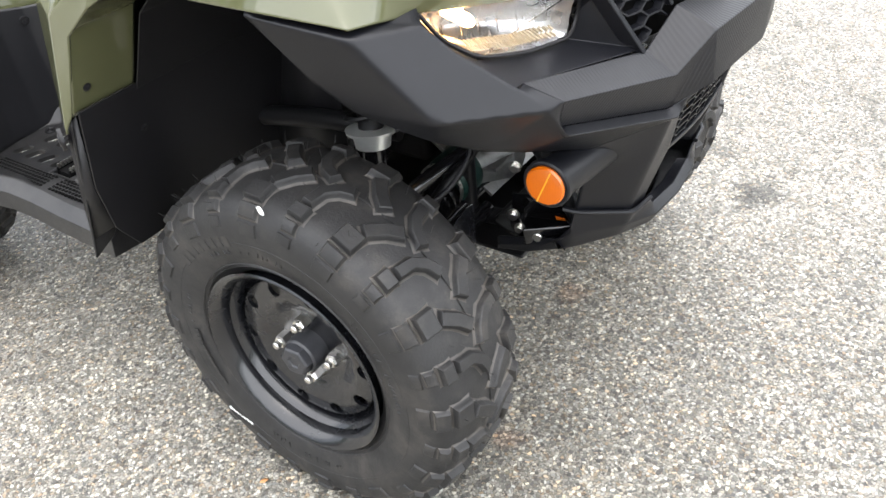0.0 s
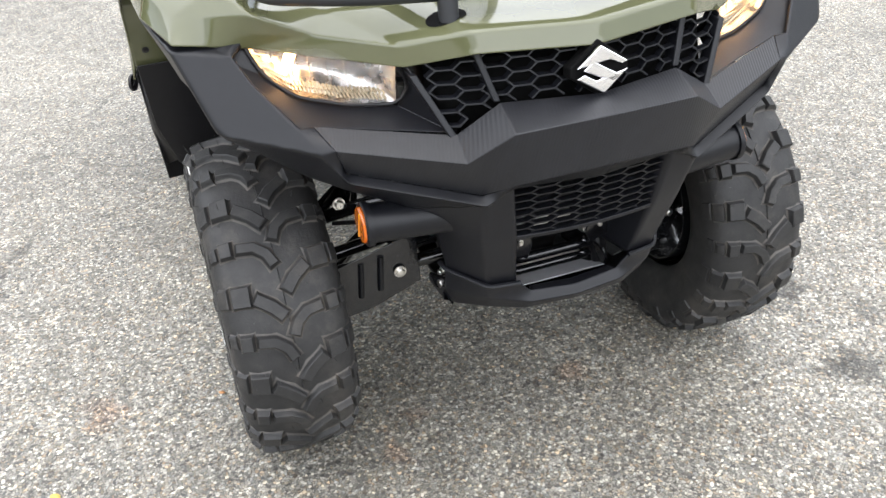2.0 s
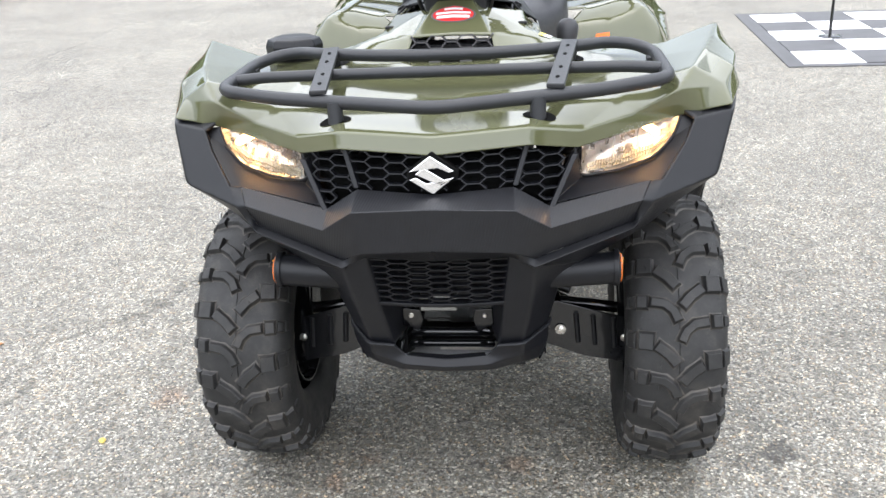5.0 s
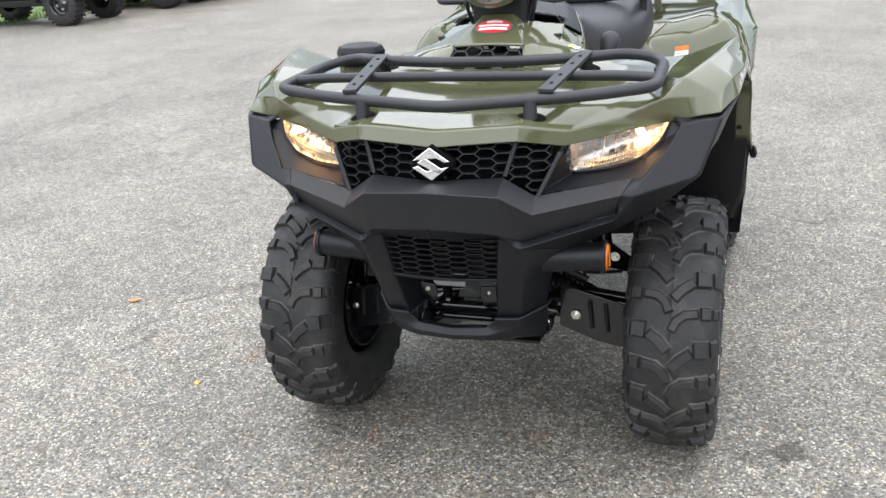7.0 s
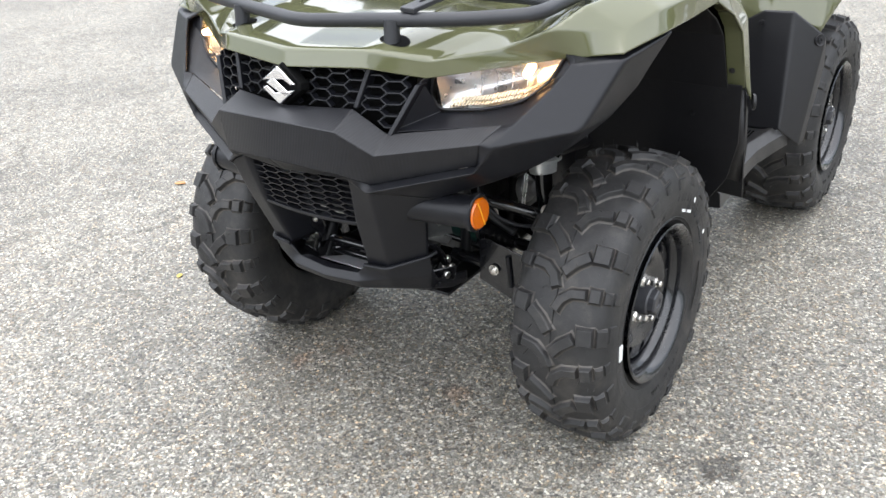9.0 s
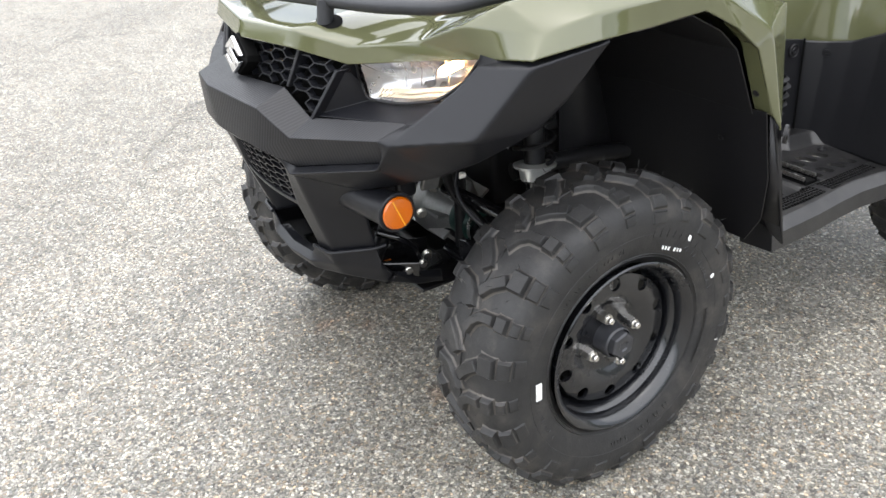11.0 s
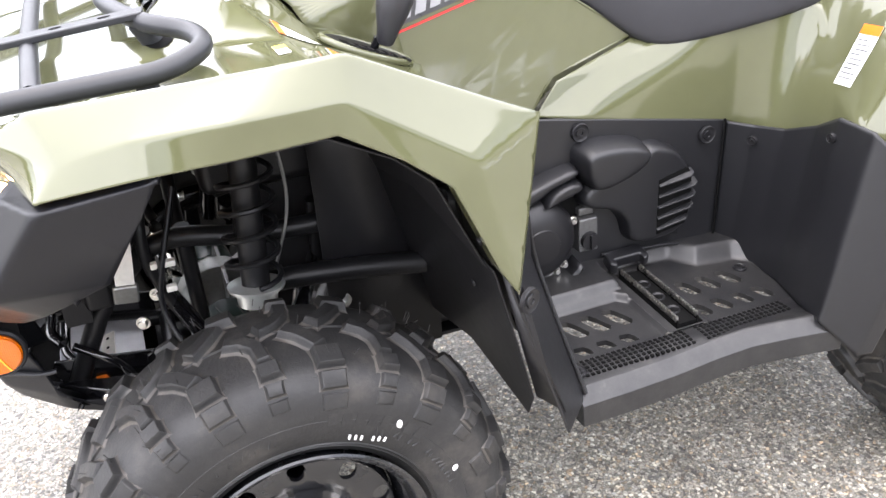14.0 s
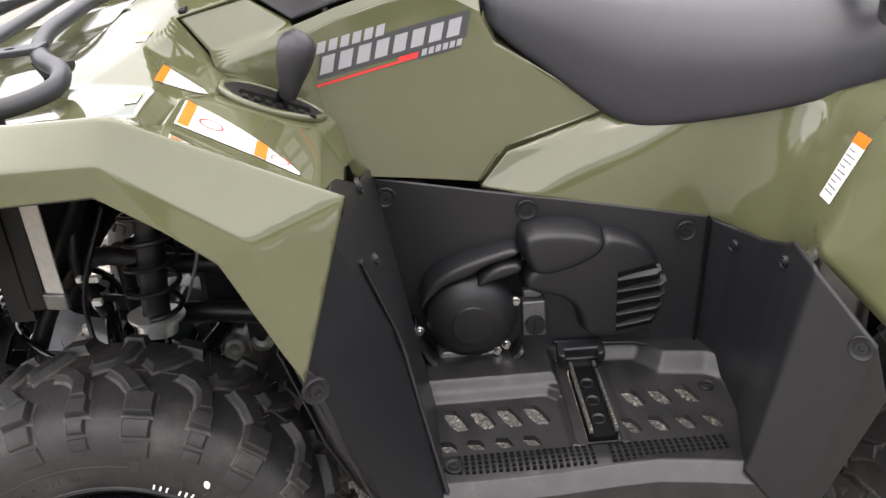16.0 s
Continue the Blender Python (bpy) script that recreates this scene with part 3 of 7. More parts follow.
wheel_fr = wheel("front_wheel", 0.1025, 1)
wheel_fr.matrix_basis = pose(TRACK_F, 0, AXLE_Z, 3)
wheel_fl = wheel("front_wheel", 0.1025, -1)
wheel_fl.matrix_basis = pose(-TRACK_F, 0, AXLE_Z, 17, 0, 180)
wheel_rr = wheel("rear_wheel", 0.125, 1)
wheel_rr.matrix_basis = pose(TRACK_R, REAR_Y, AXLE_Z, 40)
wheel_rl = wheel("rear_wheel", 0.125, -1)
wheel_rl.matrix_basis = pose(-TRACK_R, REAR_Y, AXLE_Z, 10, 0, 180)


# front fender and bonnet, one green moulding
FENDER = {
    "L0": (0, 0.432, 0.853), "L1": (0.169, 0.409, 0.862), "L2": (0.255, 0.347, 0.838), "L3": (0.444, 0.227, 0.860), "LC": (0.550, 0.200, 0.875), "L4": (0.583, 0.10, 0.891),
    "L5": (0.590, 0.0, 0.894), "L6": (0.597, -0.103, 0.901), "L7": (0.610, -0.170, 0.862), "L8": (0.612, -0.220, 0.820), "L9": (0.612, -0.275, 0.692), "TP": (0.620, -0.292, 0.664),
    "U0": (0, 0.422, 0.884), "U1": (0.171, 0.400, 0.891), "U2": (0.258, 0.343, 0.867), "U3": (0.362, 0.273, 0.881), "U4": (0.438, 0.250, 0.914),
    "R1": (0.476, 0.190, 0.946), "R2": (0.515, 0.080, 0.959), "R3": (0.545, -0.020, 0.969), "R0": (0.572, -0.127, 0.979), "RB": (0.553, -0.356, 0.862),
    "M3": (0.568, 0.100, 0.927), "MC": (0.538, 0.170, 0.906), "M5": (0.592, 0.0, 0.933), "M6": (0.597, -0.117, 0.935), "M7": (0.608, -0.255, 0.843),
}
FENDER_TOP = {
    "H0": (0, 0.200, 0.912), "H1": (0.180, 0.300, 0.902), "H2": (0.190, 0.150, 0.925), "V1": (0.330, 0.230, 0.898), "V2": (0.420, 0.150, 0.922), "V3": (0.430, 0.0, 0.930),
    "V4": (0.455, -0.120, 0.938), "H3": (0.230, 0.040, 0.945), "H4": (0.226, -0.077, 0.964), "C0": (0, 0.040, 0.940), "C1": (0.098, 0.036, 0.942),
    "N1": (0.310, 0.060, 0.925), "K0": (0.305, -0.02, 0.938), "D0": (0, -0.020, 0.988), "D1": (0.085, -0.020, 0.985), "RC": (0.203, -0.103, 0.970), "K": (0.162, -0.112, 0.985),
    "E0": (0, -0.124, 1.050), "E1": (0.038, -0.128, 1.048), "E2": (0.062, -0.141, 1.027), "E3": (0.150, -0.212, 1.008),
}
# console round the gear gate: hollow beside the tank, label ramp, and the raised shelf
CONSOLE = {
    "GE": (0.200, -0.187, 0.897), "GT": (0.190, -0.190, 0.885), "GA": (0.262, -0.176, 0.900), "V0": (0.335, -0.114, 0.935), "W1": (0.345, -0.137, 0.914), "W2": (0.455, -0.135, 0.912), "B1": (0.352, -0.148, 0.926),
    "O1": (0.455, -0.147, 0.925), "O2": (0.475, -0.235, 0.878), "O3": (0.450, -0.318, 0.830), "GO": (0.285, -0.240, 0.874), "GR": (0.268, -0.306, 0.838), "GI": (0.190, -0.240, 0.872), "GB": (0.222, -0.326, 0.836), "GN": (0.182, -0.316, 0.838),
    "Y1": (0.272, -0.334, 0.780), "Y3": (0.45, -0.342, 0.785), "Y0": (0.190, -0.336, 0.770), "YB": (0.225, -0.344, 0.775),
}
fender_pts = {**FENDER, **FENDER_TOP, **CONSOLE}
bm = bmesh.new()
cage(bm, fender_pts, [
    "L0 L1 U1 U0", "L1 L2 U2 U1", "L2 L3 U3 U2", "L3 U4 U3", "L3 LC MC U4", "LC L4 M3 MC", "U4 MC R1", "MC M3 R2 R1", "L4 L5 M5 M3", "L5 L6 M6 M5", "M3 M5 R3 R2", "M5 M6 R0 R3",
    "L6 L7 M6", "L7 L8 M7 M6", "M6 M7 RB R0", "L8 L9 TP M7", "M7 TP RB",
    "U0 U1 H1 H0", "U1 U2 V1 H1", "U2 U3 V1", "U3 U4 V2 V1", "U4 R1 V2", "R1 R2 V3 V2", "R2 R3 V3", "R3 R0 V4 V3",
    "H0 H1 H2", "H1 V1 N1 H2", "V1 V2 N1", "V2 V3 K0 N1", "H0 H2 C1 C0", "H2 H3 C1", "H2 N1 H3", "N1 K0 H4 H3", "C1 H3 H4 D1", "D0 D1 E1 E0", "D1 E2 E1", "D1 H4 RC K E2", "K E3 E2",
    "K RC GE GT", "H4 GA GE RC", "H4 V0 GA", "K0 V0 H4", "K0 V3 V4 V0", "V0 V4 W2 W1", "W1 W2 O1 B1", "V0 W1 B1 GA", "GA B1 GO", "B1 O1 O2 GO", "GO O2 O3 GR", "GA GO GI GE", "GE GI GT", "GO GR GB GN GI",
    "V4 R0 O1 W2", "R0 O2 O1", "R0 RB O3 O2", "GR O3 Y3 Y1", "GB GR Y1 YB", "GN GB YB Y0", "RB Y3 O3"], mirror=True)
front_fender = part("front_fender", bm, GREEN, atv, "glossy olive green front fender moulding", thick=0.004, soft=5)


# front bumper, one black moulding with ribbed face panels
BUMPER = {
    "g0": (0, 0.442, 0.786), "g1": (0.141, 0.415, 0.789), "g2": (0.203, 0.402, 0.748), "g3": (0.389, 0.322, 0.767),
    "f0": (0, 0.505, 0.780), "f1": (0.143, 0.474, 0.765), "f2": (0.205, 0.447, 0.722), "f3": (0.370, 0.368, 0.743),
    "d0": (0, 0.462, 0.668), "d1": (0.132, 0.442, 0.667), "d2": (0.177, 0.440, 0.646), "d3": (0.356, 0.364, 0.688),
    "w0": (0.475, 0.244, 0.860), "w1": (0.584, 0.082, 0.886), "w2": (0.556, 0.202, 0.866), "w3": (0.519, 0.280, 0.762),
    "i1": (0.457, 0.272, 0.826), "i2": (0.410, 0.328, 0.770), "i3": (0.392, 0.358, 0.737), "v0": (0.430, 0.195, 0.888), "v1": (0.562, 0.070, 0.905),
    "b1": (0.563, 0.104, 0.842), "b2": (0.545, 0.130, 0.798), "b3": (0.508, 0.155, 0.747), "b4": (0.485, 0.200, 0.722), "b5": (0.455, 0.235, 0.697), "b6": (0.400, 0.270, 0.665), "b7": (0.355, 0.300, 0.648),
    "k1": (0.260, 0.350, 0.615), "m3": (0.398, 0.318, 0.752),
}
bumper = thing("front_bumper", "", "")
bumper.parent = atv
tagged(bumper, "matt black grained plastic front bumper")
for k in "0123":
    x, y, z = BUMPER["d" + k]
    BUMPER["e" + k] = (x, y - 0.012, z + 0.010)
BUMPER["e0"], BUMPER["e1"] = (0, 0.497, 0.700), (0.134, 0.474, 0.686)
for k in "0123":
    x, y, z = BUMPER["d" + k]
    BUMPER["n" + k] = (x, y + 0.004, z)
for s in (1, -1):
    bm = bmesh.new()
    cage(bm, BUMPER, ["v0 v1 w1 w0", "w0 w1 w2", "w0 w2 i1", "i1 w2 w3 i2", "i2 w3 i3", "i3 w3 b5 b6", "w1 b1 b2 w2", "w2 b2 b3 w3", "w3 b3 b4 b5", "i2 i3 f3 g3", "i3 n3 e3 f3", "i3 b6 b7 n3", "n3 b7 k1 n2", "n1 n2 e2 e1", "n2 n3 e3 e2", "n0 n1 e1 e0"], side=s)
    part("bumper_wing", bm, BLACK, bumper, "matt black bumper wing", thick=0.006, soft=6)
bm = bmesh.new()
cage(bm, BUMPER, ["g0 g1 f1 f0", "g1 g2 f2 f1", "g2 g3 f3 f2", "f0 f1 e1 e0", "f1 f2 e2 e1", "f2 f3 e3 e2"], mirror=True)
part("ribbed_panel", bm, CARBON, bumper, "black plastic panel with fine slanting ribs", thick=0.004, bevel=0.011, seg=4)
LEG = {
    "a1": (0.132, 0.440, 0.667), "a2": (0.177, 0.438, 0.646), "a3": (0.260, 0.350, 0.615),
    "c1": (0.118, 0.418, 0.565), "c2": (0.170, 0.410, 0.565), "c3": (0.222, 0.330, 0.560),
    "e1": (0.103, 0.377, 0.452), "e2": (0.150, 0.370, 0.450), "e3": (0.195, 0.300, 0.452),
    "p1": (0.090, 0.340, 0.667), "p2": (0.090, 0.330, 0.565), "p3": (0.085, 0.300, 0.452),
}
for s in (1, -1):
    bm = bmesh.new()
    cage(bm, LEG, ["a1 a2 c2 c1", "a2 a3 c3 c2", "c1 c2 e2 e1", "c2 c3 e3 e2", "p1 a1 c1 p2", "p2 c1 e1 p3"], side=s)
    part("bumper_leg", bm, BLACK, bumper, thick=0.005, soft=10)
# lower lip, a bowed bar across both legs
bm = bmesh.new()
LIP = {
    "t0": (0, 0.388, 0.426), "t1": (0.078, 0.382, 0.431), "t2": (0.105, 0.386, 0.455), "t3": (0.152, 0.378, 0.455), "t4": (0.200, 0.304, 0.460), "t5": (0.200, 0.298, 0.432), "t6": (0.190, 0.268, 0.390), "t7": (0.182, 0.150, 0.352),
    "m0": (0, 0.400, 0.413), "m1": (0.082, 0.394, 0.416), "m2": (0.150, 0.370, 0.428), "m3": (0.197, 0.296, 0.414), "m4": (0.187, 0.240, 0.368), "m5": (0.182, 0.150, 0.336),
    "q0": (0, 0.392, 0.399), "q1": (0.090, 0.384, 0.399), "q2": (0.146, 0.352, 0.398), "q3": (0.182, 0.286, 0.372), "q4": (0.180, 0.205, 0.336), "q5": (0.174, 0.145, 0.320),
    "r0": (0, 0.350, 0.384), "r1": (0.090, 0.330, 0.378), "r2": (0.150, 0.145, 0.316), "s0": (0, 0.368, 0.424), "s1": (0.074, 0.364, 0.428), "r3": (0, 0.145, 0.316),
}
cage(bm, LIP, ["t0 t1 m1 m0", "t1 t2 m2 m1", "t2 t3 m2", "t3 t4 m3 m2", "t4 t5 m3", "t5 t6 m4 m3", "t6 t7 m5 m4", "m0 m1 q1 q0", "m1 m2 q2 q1", "m2 m3 q3 q2", "m3 m4 q4 q3", "m4 m5 q5 q4",
               "q0 q1 r1 r0", "q1 q2 q3 r1", "q3 q4 q5 r2 r1", "s0 s1 t1 t0"], mirror=True)
part("bumper_lip", bm, BLACK, bumper, "black plastic skid lip", thick=0.005, soft=12)


for s in (1, -1):
    bm = bmesh.new()
    tube(bm, [(x * s, y, z) for x, y, z in ((0.100, 0.386, 0.455), (0.152, 0.380, 0.456), (0.199, 0.308, 0.461), (0.203, 0.285, 0.463))], 0.0042, 8, 0.012)
    part("lip_edge", bm, BLACK, bumper, "rounded upper edge of the lip")
# dark floor and cross bars behind the lip
bm = bmesh.new()
cage(bm, LIP, ["r0 r1 r2 r3"], mirror=True)
part("skid_floor", bm, NEAR_BLACK, bumper, "black skid floor", thick=0.003)
for y, z, w, r in ((0.300, 0.440, 0.075, 0.009), (0.285, 0.405, 0.085, 0.008)):
    bm = bmesh.new()
    tube(bm, [(-w, y - 0.015, z - 0.010), (-w * 0.75, y, z), (w * 0.75, y, z), (w, y - 0.015, z - 0.010)], r, 10, 0.02)
    part("cross_bar", bm, FRAME, bumper, "gloss black steel bar")
for s in (1, -1):
    bm = bmesh.new()
    cage(bm, {"a": (0.055, 0.325, 0.505), "b": (0.090, 0.325, 0.508), "c": (0.092, 0.322, 0.470), "d": (0.060, 0.322, 0.455), "e": (0.050, 0.32, 0.48)}, ["a b c d e"], side=s)
    tab = part("mounting_tab", bm, FRAME, bumper, "gloss black mounting tab", thick=0.006, bevel=0.002)
    bm = bmesh.new()
    bolt(bm, (0.074 * s, 0.328, 0.492), (0, 1, 0), 0.0045, 0.006)
    part("tab_bolt", bm, ZINC, tab, "zinc plated bolt")


def hex_mesh(bm, inside, place, cw, ch, bar, depth):
    """A honeycomb of flat bars over the cells whose middles lie inside."""
    done = set()
    corner = [(-0.5, 0), (-0.25, 0.5), (0.25, 0.5), (0.5, 0), (0.25, -0.5), (-0.25, -0.5)]
    for i in range(-16, 17):
        for j in range(-16, 17):
            u, v = i * cw * 0.75, (j + (0.5 if i % 2 else 0)) * ch
            pts = [(u + a * cw, v + b * ch) for a, b in corner]
            for p, q in zip(pts, pts[1:] + pts[:1]):
                key = tuple(sorted((tuple(round(c * 2000) for c in p), tuple(round(c * 2000) for c in q))))
                mid = ((p[0] + q[0]) / 2, (p[1] + q[1]) / 2)
                if key in done or not inside(*mid):
                    continue
                done.add(key)
                a, b = Vector(p), Vector(q)
                n = Vector((-(b - a).y, (b - a).x)).normalized() * bar / 2
                e = (b - a).normalized() * bar * 0.25
                flat = [a - e - n, b + e - n, b + e + n, a - e + n]
                lo = [bm.verts.new(place(x, y) - Vector((0, depth, 0))) for x, y in flat]
                hi = [bm.verts.new(place(x, y)) for x, y in flat]
                bm.faces.new(hi)
                for k in range(4):
                    l = (k + 1) % 4
                    bm.faces.new((lo[k], lo[l], hi[l], hi[k]))


def within(poly):
    def test(x, y):
        n, odd = len(poly), False
        for (x0, y0), (x1, y1) in zip(poly, poly[1:] + poly[:1]):
            if (y0 > y) != (y1 > y) and x < (x1 - x0) * (y - y0) / (y1 - y0) + x0:
                odd = not odd
        return odd
    return test


# upper grille: honeycomb behind the bonnet's edge, with dividers
def upper(u, v):
    return Vector((u, 0.425 - 0.8 * u * u - abs(u) * 0.02 - 0.25 * (v + 0.034), 0.825 + v))


top_poly = [(-0.243, 0.010), (-0.166, 0.030), (0.166, 0.030), (0.243, 0.010), (0.203, -0.078), (0.141, -0.034), (-0.141, -0.034), (-0.203, -0.078)]
bm = bmesh.new()
hex_mesh(bm, within(top_poly), upper, 0.046, 0.0192, 0.0023, 0.012)
grille = part("upper_grille", bm, BLACK, atv, "black honeycomb plastic grille")
# near-black sheet added so the space behind the honeycomb looks shaded
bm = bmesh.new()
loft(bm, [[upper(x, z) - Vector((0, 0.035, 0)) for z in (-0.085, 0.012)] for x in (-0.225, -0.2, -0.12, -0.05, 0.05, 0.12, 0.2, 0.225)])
part("grille_shade_sheet", bm, NEAR_BLACK, grille, "near-black sheet added behind the grille in place of shade", thick=0.003)
for s in (1, -1):
    bm = bmesh.new()
    bars = ((0.166, 0.038, 0.143, -0.036, 0.010), (0.249, 0.006, 0.207, -0.080, 0.011))
    for x0, z0, x1, z1, wd in bars:
        a, b = upper(s * x0, z0), upper(s * x1, z1)
        rings = [[p + Vector((-wd / 2, -0.02, 0)), p + Vector((-wd / 2, 0.006, 0)), p + Vector((wd / 2, 0.006, 0)), p + Vector((wd / 2, -0.02, 0))] for p in (a, b)]
        loft(bm, rings, close=True, caps=True)
    part("grille_divider", bm, BLACK, grille, bevel=0.002)


def lower(u, v):
    return Vector((u, 0.428 - 0.5 * u * u + v * 0.2, 0.615 + v))


bm = bmesh.new()
low_poly = [(-0.136, 0.050), (0.136, 0.050), (0.115, -0.052), (-0.115, -0.052)]
hex_mesh(bm, within(low_poly), lower, 0.050, 0.0138, 0.0026, 0.012)
low = part("lower_grille", bm, BLACK, atv, "black slatted lower grille")
bm = bmesh.new()
loft(bm, [[lower(x, -0.055 - 0.003 * (1 - (x / 0.12) ** 2) + dz) + Vector((0, dy, 0)) for dy, dz in ((0.004, 0.004), (0.004, -0.004), (-0.02, -0.004), (-0.02, 0.004))] for x in (-0.118, -0.07, -0.03, 0, 0.03, 0.07, 0.118)], close=True, caps=True)
part("grille_rail", bm, BLACK, low, bevel=0.002)
# radiator core behind the grilles
bm = bmesh.new()
box(bm, (-0.15, 0.22, 0.50), (0.15, 0.26, 0.80))
radiator = part("radiator", bm, LINER, atv, "black finned radiator")
bm = bmesh.new()
for i in range(22):
    z = 0.51 + i * 0.0133
    box(bm, (-0.145, 0.262, z), (0.145, 0.270, z + 0.004))
tagged(part("fin_core", bm, LINER, radiator), kind="stuff")

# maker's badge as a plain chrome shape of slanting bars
badge = thing("badge", "", "")
badge.parent = atv
m = frame_of((0, 0.442, 0.822), (-1, 0, 0), (0, -0.12, 1))
for outline in ([(-0.040, 0.006), (-0.002, 0.034), (0.004, 0.030), (0.040, 0.006), (0.030, 0.003), (0.012, 0.012)], [(-0.030, 0.002), (-0.014, 0.014), (0.030, -0.013), (0.016, -0.020)], [(0.040, -0.004), (0.002, -0.034), (-0.004, -0.031), (-0.040, -0.008), (-0.028, -0.003), (-0.010, -0.014)]):
    bm = bmesh.new()
    prism(bm, outline, 0.008, m)
    part("badge_bar", bm, CHROME, badge, "bright chrome bar", bevel=0.002)
bm = bmesh.new()
prism(bm, [(-0.045, 0.006), (0, 0.040), (0.045, 0.006), (0.045, -0.006), (0, -0.040), (-0.045, -0.008)], 0.024, m @ pose(0, 0, -0.027))
part("badge_base", bm, NEAR_BLACK, badge, bevel=0.002)


# headlights
AMBER_LINE = plain("amber_ridge", (0.80, 0.36, 0.02), 0.15, spread=0.05, coat=0.8)
LAMP_GLOW = glow("lamp_filament", (1.0, 0.52, 0.18), 9.0)
AMBER_OPTIC = plain("amber_optic", (0.66, 0.57, 0.42), 0.25, metal=0.6, spread=0.2, grain=120)


def headlight(s):
    h = thing("headlight", "", "")
    h.parent = atv
    front = {"a": (0.243, 0.322, 0.800), "b": (0.262, 0.322, 0.776), "c": (0.330, 0.297, 0.778), "d": (0.398, 0.268, 0.793), "e": (0.437, 0.243, 0.826), "f": (0.452, 0.222, 0.862), "g": (0.350, 0.285, 0.862), "h": (0.262, 0.335, 0.842), "m": (0.345, 0.305, 0.822)}
    bm = bmesh.new()
    cage(bm, front, ["a b m", "b c m", "c d m", "d e m", "e f m", "f g m", "g h m", "h a m"], side=s)
    bmesh.ops.recalc_face_normals(bm, faces=bm.faces)
    ob = part("lens", bm, LENS, h, "clear ribbed headlight lens", thick=0.002, bevel=0.004, angle=5)
    ob.visible_shadow = False
    # chrome reflector bowl in upright steps of small hollow facets
    def along(keys, u):
        t = u * (len(keys) - 1)
        i = min(int(t), len(keys) - 2)
        return Vector(front[keys[i]]).lerp(Vector(front[keys[i + 1]]), t - i)

    def bowl(u, v, extra=0.0):
        p = along("bcde", u).lerp(along("hgf", u), v)
        p.y -= 0.006 + 0.050 * (max(0.0, math.sin(math.pi * u)) ** 0.6) * (max(0.0, math.sin(math.pi * v)) ** 0.6) + extra
        return Vector((p.x * s, p.y, p.z))
    bm = bmesh.new()
    columns, bands, fine = 10, 4, 4
    for i in range(columns):
        for j in range(bands):
            grid = []
            for q in range(fine + 1):
                line = []
                for r in range(fine + 1):
                    fu, fv = r / fine, q / fine
                    hollow = 0.0016 * (1 - (2 * fu - 1) ** 2) + 0.0012 * (1 - (2 * fv - 1) ** 2)
                    line.append(bm.verts.new(bowl((i + fu) / columns, (j + fv) / bands, hollow)))
                grid.append(line)
            for lo, hi in zip(grid, grid[1:]):
                for r in range(fine):
                    bm.faces.new((lo[r], lo[r + 1], hi[r + 1], hi[r]))
    bmesh.ops.remove_doubles(bm, verts=bm.verts, dist=1e-5)
    part("reflector", bm, MIRROR, h, "faceted chrome reflector", recalc=False)
    bm = bmesh.new()
    c = Vector((0.395 * s, 0.238, 0.840))
    lathe(bm, [(0.03, 0), (0.028, 0.005), (0.02, 0.008), (-0.03, 0.008), (-0.03, 0)], 20, frame_of(c, (0.35 * s, 1, -0.05), (0, 0, 1)))
    part("bulb", bm, LAMP_GLOW, h, "glowing amber-white bulb")
    # amber ribbed strip along the lower edge
    bm = bmesh.new()
    for i in range(34):
        u = 0.06 + 0.86 * i / 33
        for v in (0.05, 0.15):
            p, q = bowl(u, v), bowl(u + 0.015, v + 0.08)
            p.y, q.y = max(p.y, along("bcde", u).y - 0.022), max(q.y, along("bcde", u).y - 0.030)
            tube(bm, [p, q], 0.0021, 5)
    part("optic_ribs", bm, AMBER_OPTIC, h, "amber-tinted ribbed optic strip")
    for u in (0.30, 0.42, 0.54, 0.66):
        bm = bmesh.new()
        tube(bm, [bowl(u, 0.30, -0.022), bowl(u + 0.03, 0.62, -0.026), bowl(u + 0.06, 0.95, -0.012)], 0.0010, 6)
        part("optic_line", bm, CHROME, h, "thin bright upright lens line")
    bm = bmesh.new()
    rim = [Vector((front[c][0] * s, front[c][1], front[c][2])) for c in "habcdef"]
    tube(bm, rounded(rim, 0.02, 4), 0.0028, 8)
    part("bezel", bm, LINER, h, "black rubber lamp surround")
    return h


for s in (1, -1):
    headlight(s)
# smooth recess round each lamp
RECESS = {
    "g2": (0.206, 0.398, 0.750), "g3": (0.389, 0.321, 0.765), "i1": (0.474, 0.258, 0.822), "i2": (0.424, 0.318, 0.764), "w0": (0.494, 0.222, 0.856), "f": (0.452, 0.218, 0.860), "e": (0.437, 0.240, 0.824), "d": (0.398, 0.264, 0.790), "c": (0.330, 0.292, 0.775), "b": (0.262, 0.318, 0.772), "a": (0.240, 0.318, 0.800), "h": (0.256, 0.330, 0.842), "t": (0.252, 0.356, 0.836)}
for s in (1, -1):
    bm = bmesh.new()
    cage(bm, RECESS, ["g2 g3 c b", "g3 i2 e d", "i2 i1 e", "g3 d c", "i1 w0 e", "w0 f e", "g2 b a t", "t a h"], side=s)
    part("lamp_recess", bm, BLACK, bumper, thick=0.003, bevel=0.004)


